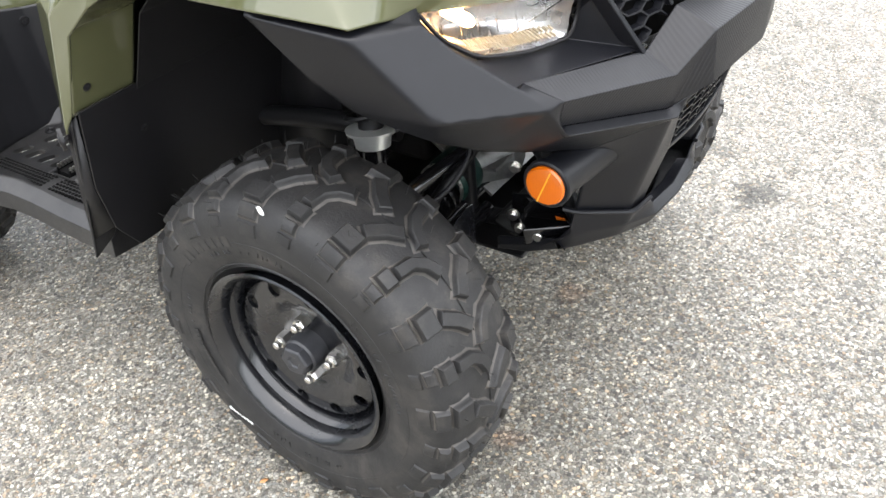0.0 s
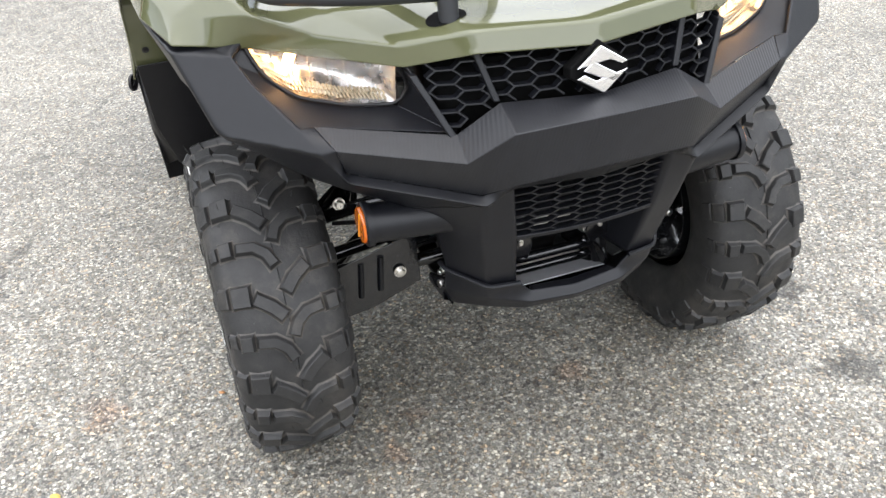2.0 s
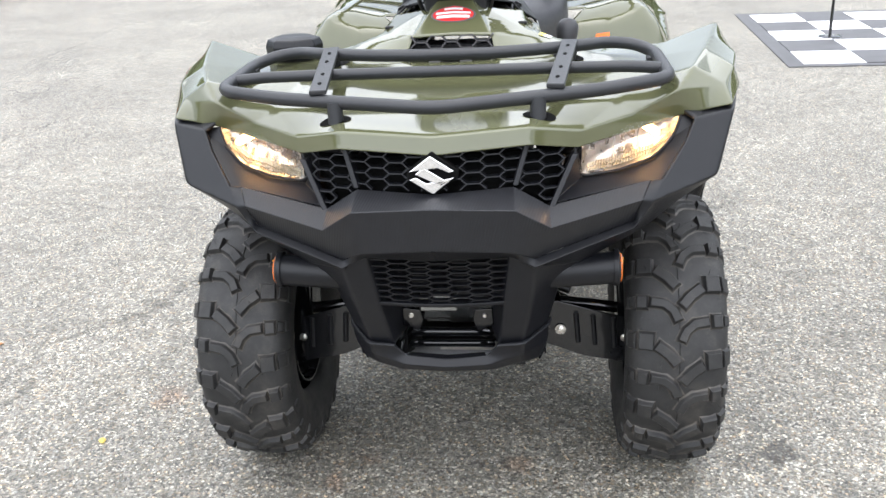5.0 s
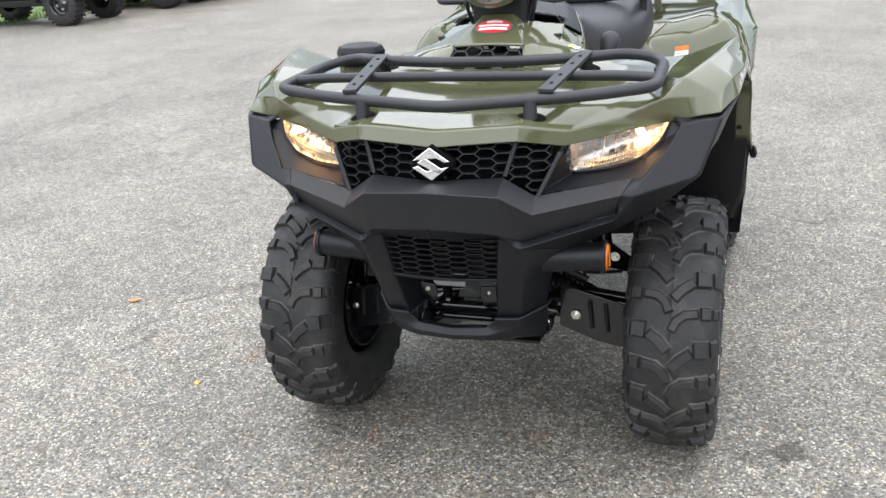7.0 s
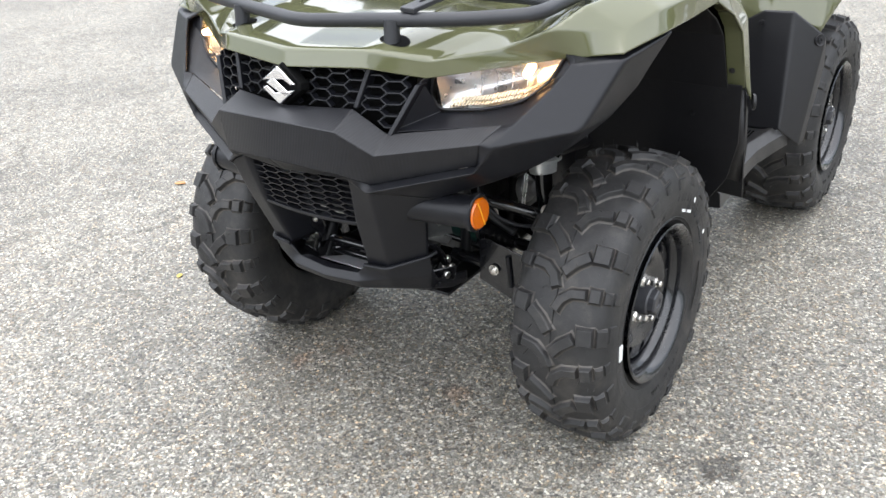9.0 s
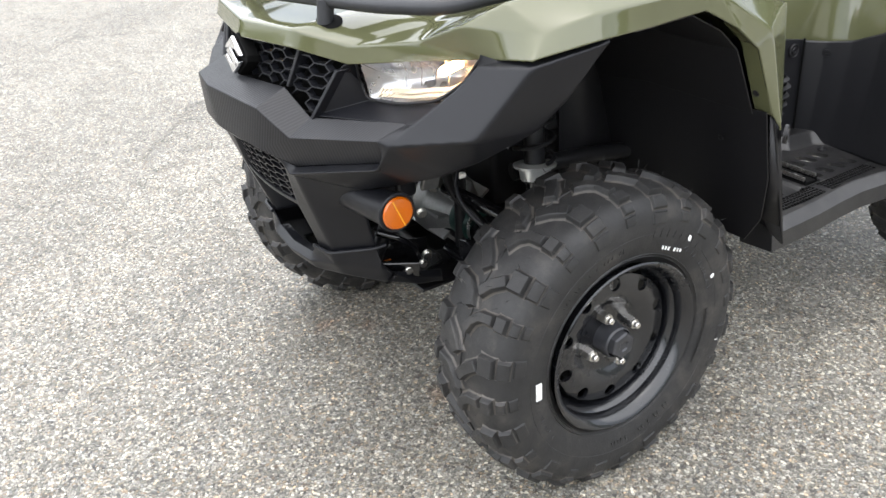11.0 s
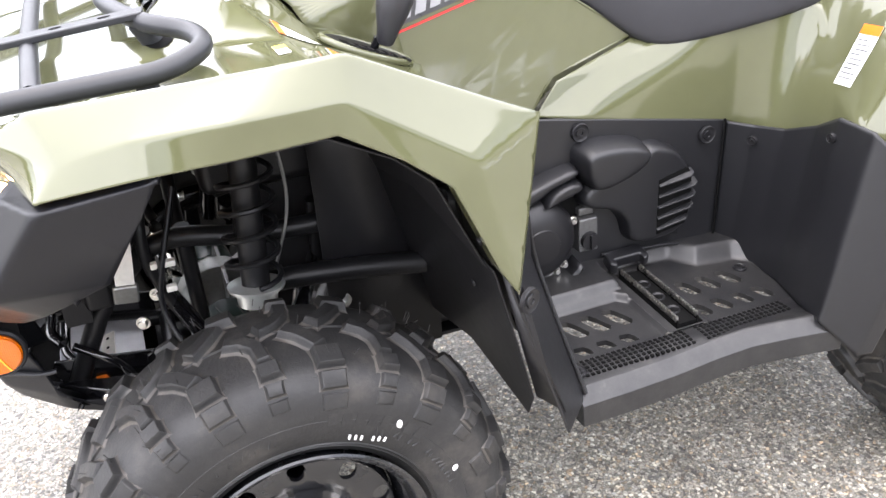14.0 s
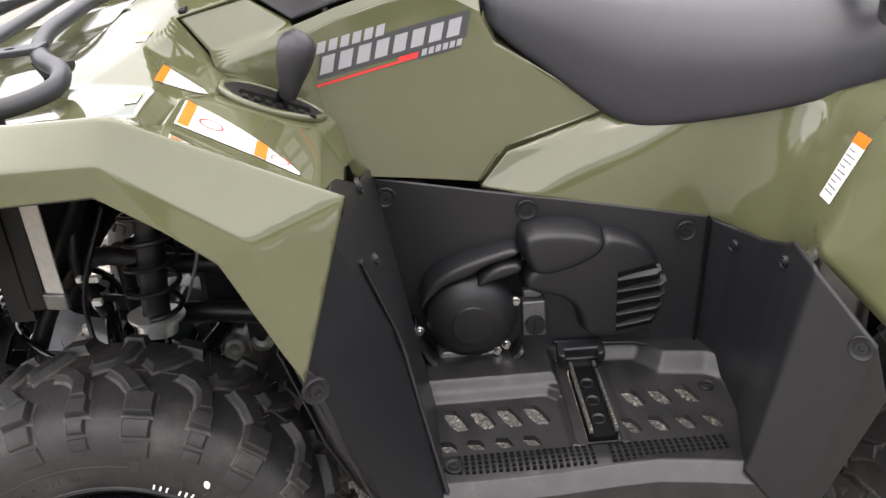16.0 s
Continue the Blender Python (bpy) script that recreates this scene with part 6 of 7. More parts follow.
block("fan_shroud", LINER, ((-0.16, 0.18, 0.52), (0.16, 0.225, 0.82)), "black fan shroud", 0.01)
block("skid_plate", LINER, ((-0.15, -0.60, 0.292), (0.15, 0.18, 0.300)), "black skid plate", 0.003)
block("rear_axle_case", FRAME, ((-0.12, -1.42, 0.24), (0.12, -1.22, 0.40)), "black rear axle case", 0.03)
block("rear_under_tray", LINER, ((-0.25, -1.60, 0.56), (0.25, -0.95, 0.62)), "black under tray", 0.02)
for s in (1, -1):
    bm = bmesh.new()
    tube(bm, [(0.10 * s, REAR_Y, AXLE_Z), (0.36 * s, REAR_Y, AXLE_Z)], 0.03, 16)
    part("axle_shaft", bm, FRAME, frame_set)
    # front bracket plates with bolts and an orange mark
    bm = bmesh.new()
    cage(bm, {"a": (0.104, 0.30, 0.418), "b": (0.104, 0.135, 0.392), "c": (0.106, 0.135, 0.34), "d": (0.108, 0.20, 0.335), "e": (0.110, 0.28, 0.355), "f": (0.106, 0.31, 0.40)}, ["a b c d e f"], side=s)
    plate = part("bracket_plate", bm, FRAME, frame_set, "gloss black bracket plate", thick=0.005, bevel=0.002)
    for x, y, z, r in ((0.180, 0.228, 0.380, 0.0085), (0.128, 0.152, 0.366, 0.0085), (0.118, 0.152, 0.458, 0.0085), (0.121, 0.121, 0.506, 0.008), (0.165, 0.185, 0.372, 0.007)):
        bm = bmesh.new()
        bolt(bm, (x * s, y, z), (s, 0.3, 0), r, 0.010)
        part("bracket_bolt", bm, ZINC, plate, "zinc plated bolt")
    bm = bmesh.new()
    m = frame_of((0.1125 * s, 0.236, 0.369), (0, -s, 0), (0.1 * s, 0, 1))
    prism(bm, [(-0.011, -0.006), (0.006, -0.006), (0.011, 0.006), (-0.006, 0.006)], 0.002, m)
    part("orange_mark", bm, ORANGE_INK, plate, "small orange mark")
    bm = bmesh.new()
    tube(bm, [(0.128 * s, 0.262, 0.452), (0.150 * s, 0.222, 0.434), (0.150 * s, 0.195, 0.406), (0.148 * s, 0.184, 0.377)], 0.007, 10, 0.02)
    part("guard_hoop", bm, FRAME, plate, "gloss black bent hoop")
    bm = bmesh.new()
    cage(bm, {"a": (0.150, 0.30, 0.400), "b": (0.20, 0.21, 0.395), "c": (0.190, 0.21, 0.360), "d": (0.140, 0.12, 0.345), "e": (0.120, 0.12, 0.350), "f": (0.125, 0.29, 0.385)}, ["a b c", "a c d e f"], side=s)
    part("skid_wing", bm, FRAME, plate, thick=0.004, bevel=0.003)
    # pale bracket strip inside the left arch
    if s < 0:
        bm = bmesh.new()
        m = frame_of((-0.236, 0.135, 0.760), (0.26, 0.12, -0.93), (0, 1, 0.2))
        box(bm, (0, -0.014, -0.002), (0.215, 0.014, 0.002), m)
        strip = part("label_strip", bm, PALE, frame_set, "pale grey metal strip with punched holes", bevel=0.001)
        bm = bmesh.new()
        box(bm, (0.200, -0.019, -0.007), (0.236, 0.019, 0.005), m)
        part("strip_foot", bm, CAST, strip, "grey rounded foot", bevel=0.004)
        bm = bmesh.new()
        box(bm, (0.128, -0.0135, 0.0012), (0.156, 0.0135, 0.0050), m)
        part("strip_clip", bm, PALE, strip, bevel=0.001)
        # dark discs painted on for the shade inside the punched holes
        for q in (0.03, 0.09, 0.175):
            bm = bmesh.new()
            prism(bm, [(q + 0.004 * math.cos(a), 0.004 * math.sin(a)) for a in (2 * math.pi * i / 10 for i in range(10))], 0.0008, m @ pose(0, 0, 0.0019))
            part("punched_hole_shade", bm, NEAR_BLACK, strip)
# grey belly plate and a pale punched strip on it
bm = bmesh.new()
loft(bm, [[(x, y, z) for x in (-0.105, -0.05, 0.05, 0.105)] for y, z in ((0.300, 0.384), (0.235, 0.362), (0.165, 0.346))])
part("belly_plate", bm, BELLY, frame_set, "pale grey metal belly plate", thick=0.003, bevel=0.002)
bm = bmesh.new()
m = frame_of((0.030, 0.223, 0.364), (-1, 0.02, 0.0), (0, -1, 0.28))
box(bm, (0, -0.0125, 0), (0.126, 0.0125, 0.003), m)
strip = part("punched_strip", bm, PALE, frame_set, "pale punched metal strip", bevel=0.0008)
# the holes' shade is put on the strip's face as dark ovals
for q in (0.018, 0.048, 0.078, 0.108):
    bm = bmesh.new()
    prism(bm, [(q + 0.004 * math.cos(a), 0.003 * math.sin(a)) for a in (2 * math.pi * i / 10 for i in range(10))], 0.0008, m @ pose(0, 0, 0.0028))
    part("punched_hole_shade", bm, NEAR_BLACK, strip)
# castings, rods and connectors deep in the left arch
for y, z, r in ((-0.159, 0.454, 0.026), (-0.112, 0.440, 0.020)):
    bm = bmesh.new()
    lathe(bm, [(0.0, r + 0.012), (0.014, r + 0.010), (0.020, r), (0.034, r * 0.8), (0.038, r * 0.5), (0.034, 0.0)], 24, frame_of((-0.170, y, z), (-1, 0, 0.25), (0, 1, 0)))
    part("cast_cap", bm, CAST, frame_set, "grey cast metal cap", bevel=0.002)
for dy in (0.0, 0.012):
    bm = bmesh.new()
    tube(bm, [(-0.190, -0.079 + dy, 0.404), (-0.190, -0.108 + dy, 0.518)], 0.0022, 8)
    part("thin_rod", bm, ZINC, frame_set, "thin bright rod")
for y, z, w in ((0.113, 0.592, 0.005), (0.090, 0.591, 0.009), (0.095, 0.548, 0.008)):
    bm = bmesh.new()
    box(bm, (-0.194, y - w, z - 0.005), (-0.182, y + w, z + 0.005))
    part("connector", bm, PALE, frame_set, "pale plastic connector", bevel=0.002)
# bent wire clip on the inner arch
bm = bmesh.new()
tube(bm, [(-0.290, -0.338, 0.600), (-0.295, -0.340, 0.592), (-0.305, -0.338, 0.590), (-0.318, -0.336, 0.583)], 0.0022, 6, 0.004)
part("wire_clip", bm, ZINC, frame_set, "bright bent wire clip")
block("voltage_box", CAST, ((-0.02, 0.30, 0.500), (0.055, 0.33, 0.535)), "small grey metal box", 0.004)


# ---- lettering, stickers and paint marks ----
def slanted(parent, base, right, up, x0, y0, w, h, mat, lean=0.25, lift=0.003):
    """A slanting bar in the plane through base spanned by right and up."""
    r, u = Vector(right).normalized(), Vector(up).normalized()
    n = r.cross(u).normalized()
    if n.x > 0:
        n = -n
    o = Vector(base) + n * lift
    pts = [(x0, y0), (x0 + w, y0), (x0 + w + h * lean, y0 + h), (x0 + h * lean, y0 + h)]
    ev = tank_side.evaluated_get(bpy.context.evaluated_depsgraph_get())
    steps = max(1, round(w / 0.012))
    bm = bmesh.new()
    rows = []
    for v in (0, 1):
        row = []
        for i in range(steps + 1):
            k = i / steps
            x = (pts[0][0] * (1 - k) + pts[1][0] * k) if v == 0 else (pts[3][0] * (1 - k) + pts[2][0] * k)
            p = o + r * x + u * (y0 + h * v)
            hit, at, normal, _ = ev.ray_cast(p + n * 0.08, -n, distance=0.16)
            row.append(bm.verts.new(at + n * (lift - 0.0016) if hit else p))
        rows.append(row)
    for i in range(steps):
        bm.faces.new((rows[0][i], rows[0][i + 1], rows[1][i + 1], rows[1][i]))
    return part("lettering_bar", bm, mat, parent, smooth=False, recalc=False)


SILVER_INK = plain("silver_lettering", (0.28, 0.28, 0.29), 0.35, spread=0.04)
DECAL_GREY = plain("dark_decal_film", (0.045, 0.046, 0.048), 0.3, spread=0.1)
base, right, up = (-0.1950, -0.303, 0.878), (0.056, -0.217, 0.034), (0.004, -0.002, 0.050)
decal = thing("side_decal", "", "")
decal.parent = atv
slanted(decal, base, right, up, 0.000, 0.010, 0.228, 0.038, DECAL_GREY, 0.2, 0.0026)
slanted(decal, base, right, up, 0.150, -0.003, 0.070, 0.016, DECAL_GREY, 0.2, 0.0024)
# unlettered bars in place of the maker's and model's names
for i in range(6):
    slanted(decal, base, right, up, 0.001 + i * 0.0178, 0.0465, 0.0128, 0.0155, SILVER_INK, 0.25, 0.0034)
for i in range(8):
    slanted(decal, base, right, up, 0.004 + i * 0.0276, 0.0165, 0.0195, 0.0245, SILVER_INK, 0.25, 0.0034)
slanted(decal, base, right, up, -0.002, 0.0005, 0.130, 0.0036, RED_INK, 0.25, 0.0036)
slanted(decal, base, right, up, 0.122, 0.0005, 0.030, 0.0085, RED_INK, 0.25, 0.0038)
for i in range(6):
    slanted(decal, base, right, up, 0.158 + i * 0.0108, 0.0010, 0.0078, 0.0092, SILVER_INK, 0.25, 0.0036)

down = (0, 0, -1)
warn = stick("warning_label", [(-0.358, -0.154, 0.92), (-0.438, -0.156, 0.92), (-0.442, -0.294, 0.85), (-0.434, -0.293, 0.85)], down, front_fender, PAPER, atv, "white warning label with orange headings", 8, 12, bow=(0.017, 0, 0))
stick("label_heading", [(-0.357, -0.156, 0.92), (-0.435, -0.158, 0.92), (-0.435, -0.170, 0.92), (-0.361, -0.168, 0.92)], down, front_fender, ORANGE_INK, warn, lift=0.0019)
stick("label_heading", [(-0.392, -0.240, 0.86), (-0.440, -0.242, 0.86), (-0.440, -0.256, 0.86), (-0.398, -0.254, 0.86)], down, front_fender, ORANGE_INK, warn, lift=0.0019)
for cx, cy, r in ((-0.402, -0.190, 0.014), (-0.424, -0.270, 0.011)):
    for i in range(12):
        a, b = 2 * math.pi * i / 12, 2 * math.pi * (i + 1) / 12
        stick("warning_ring", [(cx + r * math.cos(a), cy + r * math.sin(a), 0.9), (cx + r * math.cos(b), cy + r * math.sin(b), 0.9), (cx + r * 0.82 * math.cos(b), cy + r * 0.82 * math.sin(b), 0.9), (cx + r * 0.82 * math.cos(a), cy + r * 0.82 * math.sin(a), 0.9)], down, front_fender, RED_INK, warn, nu=1, nv=1, lift=0.0019)
note = stick("warning_label", [(-0.258, -0.108, 0.95), (-0.316, -0.108, 0.95), (-0.290, -0.168, 0.91), (-0.276, -0.160, 0.91)], down, front_fender, PAPER, atv, "white and orange warning label")
stick("label_heading", [(-0.258, -0.108, 0.95), (-0.316, -0.108, 0.95), (-0.313, -0.117, 0.95), (-0.260, -0.117, 0.95)], down, front_fender, ORANGE_INK, note, lift=0.0019)
for c in (((-0.190, -0.085, 0.97), (-0.215, -0.078, 0.97), (-0.210, -0.062, 0.97), (-0.185, -0.068, 0.97)), ((-0.362, -0.088, 0.94), (-0.400, -0.090, 0.94), (-0.398, -0.106, 0.94), (-0.360, -0.104, 0.94))):
    stick("yellow_label", c, down, front_fender, PAPER, atv, "small white and yellow label")
    q = [Vector(c[0]).lerp(Vector(c[1]), 0.0), Vector(c[0]).lerp(Vector(c[1]), 0.45), Vector(c[3]).lerp(Vector(c[2]), 0.45), Vector(c[3])]
    stick("label_heading", q, down, front_fender, YELLOW_INK, atv, lift=0.0019)
side_way = (0.75, -0.55, -0.25)
rl = [(-0.345, -1.040, 0.808), (-0.388, -1.036, 0.813), (-0.391, -0.988, 0.724), (-0.350, -0.993, 0.719)]
rear_note = stick("warning_label", rl, side_way, rear_fender, PAPER, atv, "white warning label with an orange heading")
a, b, c, d = (Vector(p) for p in rl)
stick("label_heading", [a, b, b.lerp(c, 0.16), a.lerp(d, 0.16)], side_way, rear_fender, ORANGE_INK, rear_note, lift=0.0019)
for i in range(9):
    t = 0.24 + i * 0.078
    p, q = a.lerp(d, t), b.lerp(c, t)
    w = 0.85 if i % 3 else 0.6
    stick("text_line", [p.lerp(q, 0.1), p.lerp(q, w), p.lerp(q, w) + (c - b) * 0.02, p.lerp(q, 0.1) + (c - b) * 0.02], side_way, rear_fender, GREY_INK, rear_note, nu=2, nv=1, lift=0.0019)
for s, mat, k in ((1.0, GREY_INK, 0.0013), (0.9, RED_INK, 0.0019)):
    for i in range(10):
        t0, t1 = math.pi * i / 10, math.pi * (i + 1) / 10
        stick("oval_label", [(0.05 * s * math.cos(t0), -0.078 + 0.024 * s * math.sin(t0), 1.01), (0.05 * s * math.cos(t1), -0.078 + 0.024 * s * math.sin(t1), 1.01), (0.05 * s * math.cos(t1), -0.078 - 0.024 * s * math.sin(t1), 1.01), (0.05 * s * math.cos(t0), -0.078 - 0.024 * s * math.sin(t0), 1.01)], down, front_fender, mat, atv, nu=1, nv=2, lift=k)
for x0, x1, y0, y1 in ((-0.036, 0.036, -0.066, -0.074), (-0.038, 0.038, -0.078, -0.084), (-0.020, 0.020, -0.089, -0.095)):
    stick("oval_bar", [(x0, y0, 1.01), (x1, y0, 1.01), (x1, y1, 1.01), (x0, y1, 1.01)], down, front_fender, PAPER, atv, lift=0.0025)


def dab(w, y, z, size, turn=0.0, rect=False, name="paint_dab", mat=WHITE_PAINT, label="white paint dab", high=0.002):
    """A white paint dab on a front tyre's outer sidewall, by its place beside the axle."""
    th = math.atan2(z - AXLE_Z, y)
    r = math.hypot(y, z - AXLE_Z)
    side = 1 if w is wheel_fr else -1
    x = TRACK_F + (0.1030 if r < 0.262 else 0.0965)
    m = frame_of((side * x, y, z), (0, math.cos(th), math.sin(th)), (0, -side * math.sin(th), side * math.cos(th)))
    n = 4 if rect else 9
    pts = [(-size[0] / 2, -size[1] / 2), (size[0] / 2, -size[1] / 2), (size[0] / 2, size[1] / 2), (-size[0] / 2, size[1] / 2)] if rect else [(size[0] / 2 * math.cos(2 * math.pi * i / n) * (1 + 0.2 * (i % 2)), size[1] / 2 * math.sin(2 * math.pi * i / n)) for i in range(n)]
    bm = bmesh.new()
    prism(bm, pts, high, m @ pose(0, 0, 0, 0, 0, turn))
    ob = part(name, bm, mat, w, label)
    ob.matrix_parent_inverse = w.matrix_basis.inverted()


for y, z, a, b in ((0.010, 0.592, 0.014, 0.009), (-0.010, 0.566, 0.012, 0.008), (-0.249, 0.273, 0.009, 0.007), (-0.202, 0.128, 0.013, 0.007)):
    dab(wheel_fr, y, z, (a, b), 30)
for i in range(7):
    dab(wheel_fr, -0.175 + i * 0.0075, 0.122 - i * 0.0025, (0.007, 0.0035 if i != 3 else 0.001), 80, True)
for y, z, a, b in ((-0.139, 0.484, 0.012, 0.008), (-0.21, 0.38, 0.010, 0.007), (-0.24, 0.226, 0.009, 0.007)):
    dab(wheel_fl, y, z, (a, b), 30)
for i in range(7):
    if i != 3:
        dab(wheel_fl, -0.072 - i * 0.0075, 0.487 - i * 0.0035, (0.0062, 0.0026), 0, True)

for w, first in ((wheel_fr, 108), (wheel_fl, 104)):
    for i in range(8):
        th = radians(first + i * 4.6)
        dab(w, 0.228 * math.cos(th), AXLE_Z + 0.228 * math.sin(th), (0.017, 0.0125), 0, True, "raised_letter", RUBBER, "raised black rubber bar", 0.0014)
    for i in range(14):
        th = radians(first + 75 + i * 2.4)
        dab(w, 0.205 * math.cos(th), AXLE_Z + 0.205 * math.sin(th), (0.007, 0.006), 0, True, "raised_letter", RUBBER, "raised black rubber bar", 0.0010)
dab(wheel_fl, 0.208, 0.300, (0.012, 0.034), 0, True)

# near-black ovals laid on the bonnet in place of shade in the post cut-outs
for s in (1, -1):
    for cx, cy, rx, ry in ((0.186, 0.338, 0.030, 0.020), (0.247, 0.034, 0.032, 0.020)):
        for i in range(8):
            t0, t1 = math.pi * i / 8, math.pi * (i + 1) / 8
            stick("post_pocket_shade", [(s * cx + rx * math.cos(t0), cy + ry * math.sin(t0), 0.92), (s * cx + rx * math.cos(t1), cy + ry * math.sin(t1), 0.92), (s * cx + rx * math.cos(t1), cy - ry * math.sin(t1), 0.92), (s * cx + rx * math.cos(t0), cy - ry * math.sin(t0), 0.92)], down, front_fender, NEAR_BLACK, atv, nu=1, nv=2)

# ---- upper works seen over the bonnet ----
bm = bmesh.new()
loft(bm, [[(0.365 + r * 0.066 * math.cos(a), -0.085 + r * 0.055 * math.sin(a), z) for a in (2 * math.pi * i / 8 + 0.2 for i in range(8))] for r, z in ((0.75, 0.925), (0.95, 0.94), (1.0, 0.968), (0.9, 0.982), (0.6, 0.988))], close=True, caps=True)
part("storage_cap", bm, BLACK, atv, "black plastic storage lid", bevel=0.003)
pod = thing("handlebar", "", "")
pod.parent = atv
bm = bmesh.new()
loft(bm, [[(w * math.cos(a), y, zc + h * math.sin(a)) for a in (2 * math.pi * i / 20 for i in range(20))] for y, w, h, zc in ((-0.05, 0.062, 0.048, 1.125), (-0.06, 0.085, 0.062, 1.13), (-0.11, 0.105, 0.075, 1.14), (-0.20, 0.11, 0.075, 1.155), (-0.28, 0.08, 0.05, 1.16))], close=True, caps=True)
part("lamp_pod", bm, GREEN, pod, "olive green headlamp pod")
bm = bmesh.new()
lathe(bm, [(0.0, 0.060), (0.006, 0.055), (0.012, 0.03), (0.013, 0)], 28, Matrix.Translation((0, -0.052, 1.125)) @ Matrix.Rotation(math.pi / 2, 4, "Z") @ Matrix.Diagonal((1, 1, 0.78, 1)))
part("pod_lens", bm, MIRROR, pod, "bright headlamp lens")
bm = bmesh.new()
box(bm, (-0.07, -0.24, 0.985), (0.07, -0.13, 1.09))
part("steering_cover", bm, LINER, pod, "black steering cover", bevel=0.015)
bm = bmesh.new()
tube(bm, [(-0.40, -0.40, 1.19), (-0.30, -0.36, 1.19), (-0.12, -0.25, 1.14), (0.12, -0.25, 1.14), (0.30, -0.36, 1.19), (0.40, -0.40, 1.19)], 0.011, 12, 0.06)
part("bar", bm, FRAME, pod, "black handlebar tube")
for s in (1, -1):
    bm = bmesh.new()
    tube(bm, [(0.29 * s, -0.355, 1.19), (0.40 * s, -0.40, 1.19)], 0.017, 14)
    part("grip", bm, VINYL, pod, "black rubber grip")
    for k in range(3):
        bm = bmesh.new()
        tube(bm, [(0.045 * s + 0.012 * k * s, -0.17, 1.00), (0.060 * s + 0.014 * k * s, -0.165 + 0.01 * k, 1.06), (0.10 * s, -0.19, 1.12 + 0.01 * k), (0.20 * s, -0.28, 1.16)], 0.005, 8, 0.05)
        part("cable", bm, LINER, pod, "black cable")
# rear rack
rear_rack = thing("rear_rack", "", "")
rear_rack.parent = atv
bm = bmesh.new()
half_loop = [(0, -1.08, 0.975), (0.12, -1.09, 0.975), (0.25, -1.06, 0.985), (0.46, -1.06, 0.985), (0.49, -1.12, 0.985), (0.49, -1.62, 0.985), (0.44, -1.70, 0.985), (0, -1.72, 0.985)]
tube(bm, rounded(half_loop[::-1] + [(-x, y, z) for x, y, z in half_loop[1:]], 0.05, 6), 0.0125, 12)
part("outer_tube", bm, RACK, rear_rack)
for y in (-1.25, -1.42, -1.58):
    bm = bmesh.new()
    tube(bm, [(-0.485, y, 0.985), (0.485, y, 0.985)], 0.011, 12)
    part("cross_tube", bm, RACK, rear_rack)
for s in (1, -1):
    bm = bmesh.new()
    box(bm, (0.25 * s - 0.017, -1.70, 0.990), (0.25 * s + 0.017, -1.06, 0.999))
    part("flat_bar", bm, RACK, rear_rack, bevel=0.002)
    for y in (-1.10, -1.60):
        bm = bmesh.new()
        tube(bm, [(0.25 * s, y, 0.985), (0.25 * s, y, 0.88)], 0.014, 12)
        part("post", bm, RACK, rear_rack)

# ---- round about ----
LEAF_YELLOW = plain("yellow_leaf", (0.55, 0.42, 0.10), 0.6, spread=0.25, grain=200)
LEAF_ORANGE = plain("orange_leaf", (0.50, 0.25, 0.10), 0.65, spread=0.3, grain=200)


def leaf(x, y, size, turn, mat, label):
    bm = bmesh.new()
    out = [(0, -1.0), (0.35, -0.7), (0.62, -0.2), (0.55, 0.3), (0.25, 0.75), (0, 1.1), (-0.3, 0.7), (-0.6, 0.25), (-0.58, -0.25), (-0.3, -0.75)]
    mid = bm.verts.new((0, 0, 0.004))
    vs = [bm.verts.new((a * size, b * size, 0.003 + 0.10 * size * abs(a) + 0.06 * size * (i % 2))) for i, (a, b) in enumerate(out)]
    for i in range(len(vs)):
        bm.faces.new((mid, vs[i], vs[(i + 1) % len(vs)]))
    ob = part("leaf", bm, mat, None, thick=0.0006)
    ob.location, ob.rotation_euler = (x, y, 0), (0, 0, turn)
    tagged(ob, label, "leaf", group="fallen leaves")


leaf(0.946, 0.078, 0.015, 0.6, LEAF_YELLOW, "small dry yellow leaf lying on the asphalt")
leaf(1.545, -0.430, 0.024, 2.0, LEAF_ORANGE, "faded orange leaf flat on the asphalt")
leaf(0.60, -0.10, 0.008, 1.0, LEAF_ORANGE, "tiny brown leaf scrap on the asphalt")
leaf(-0.62, 0.95, 0.008, 0.2, LEAF_YELLOW, "tiny yellow leaf scrap on the asphalt")

# pale pebbles caught in the surface near the quad bike
PEBBLE = plain("pale_pebble", (0.55, 0.52, 0.45), 0.7, spread=0.25, grain=300)
bm = bmesh.new()
rnd = random.Random(7)
for i in range(260):
    x, y = rnd.uniform(-1.6, 1.6), rnd.uniform(-0.8, 1.9)
    r = rnd.uniform(0.0022, 0.0048)
    m = Matrix.Translation((x, y, r * 0.25)) @ Euler((rnd.uniform(-0.4, 0.4), rnd.uniform(-0.4, 0.4), rnd.uniform(0, 6))).to_matrix().to_4x4() @ Matrix.Diagonal((r * rnd.uniform(0.8, 1.5), r, r * 0.6, 1))
    bmesh.ops.create_icosphere(bm, subdivisions=1, radius=1.0, matrix=m)
pebbles = part("pebbles", bm, PEBBLE, None, smooth=False)
tagged(pebbles, "scattered pale stone chips on the asphalt", "pebbles", kind="stuff")

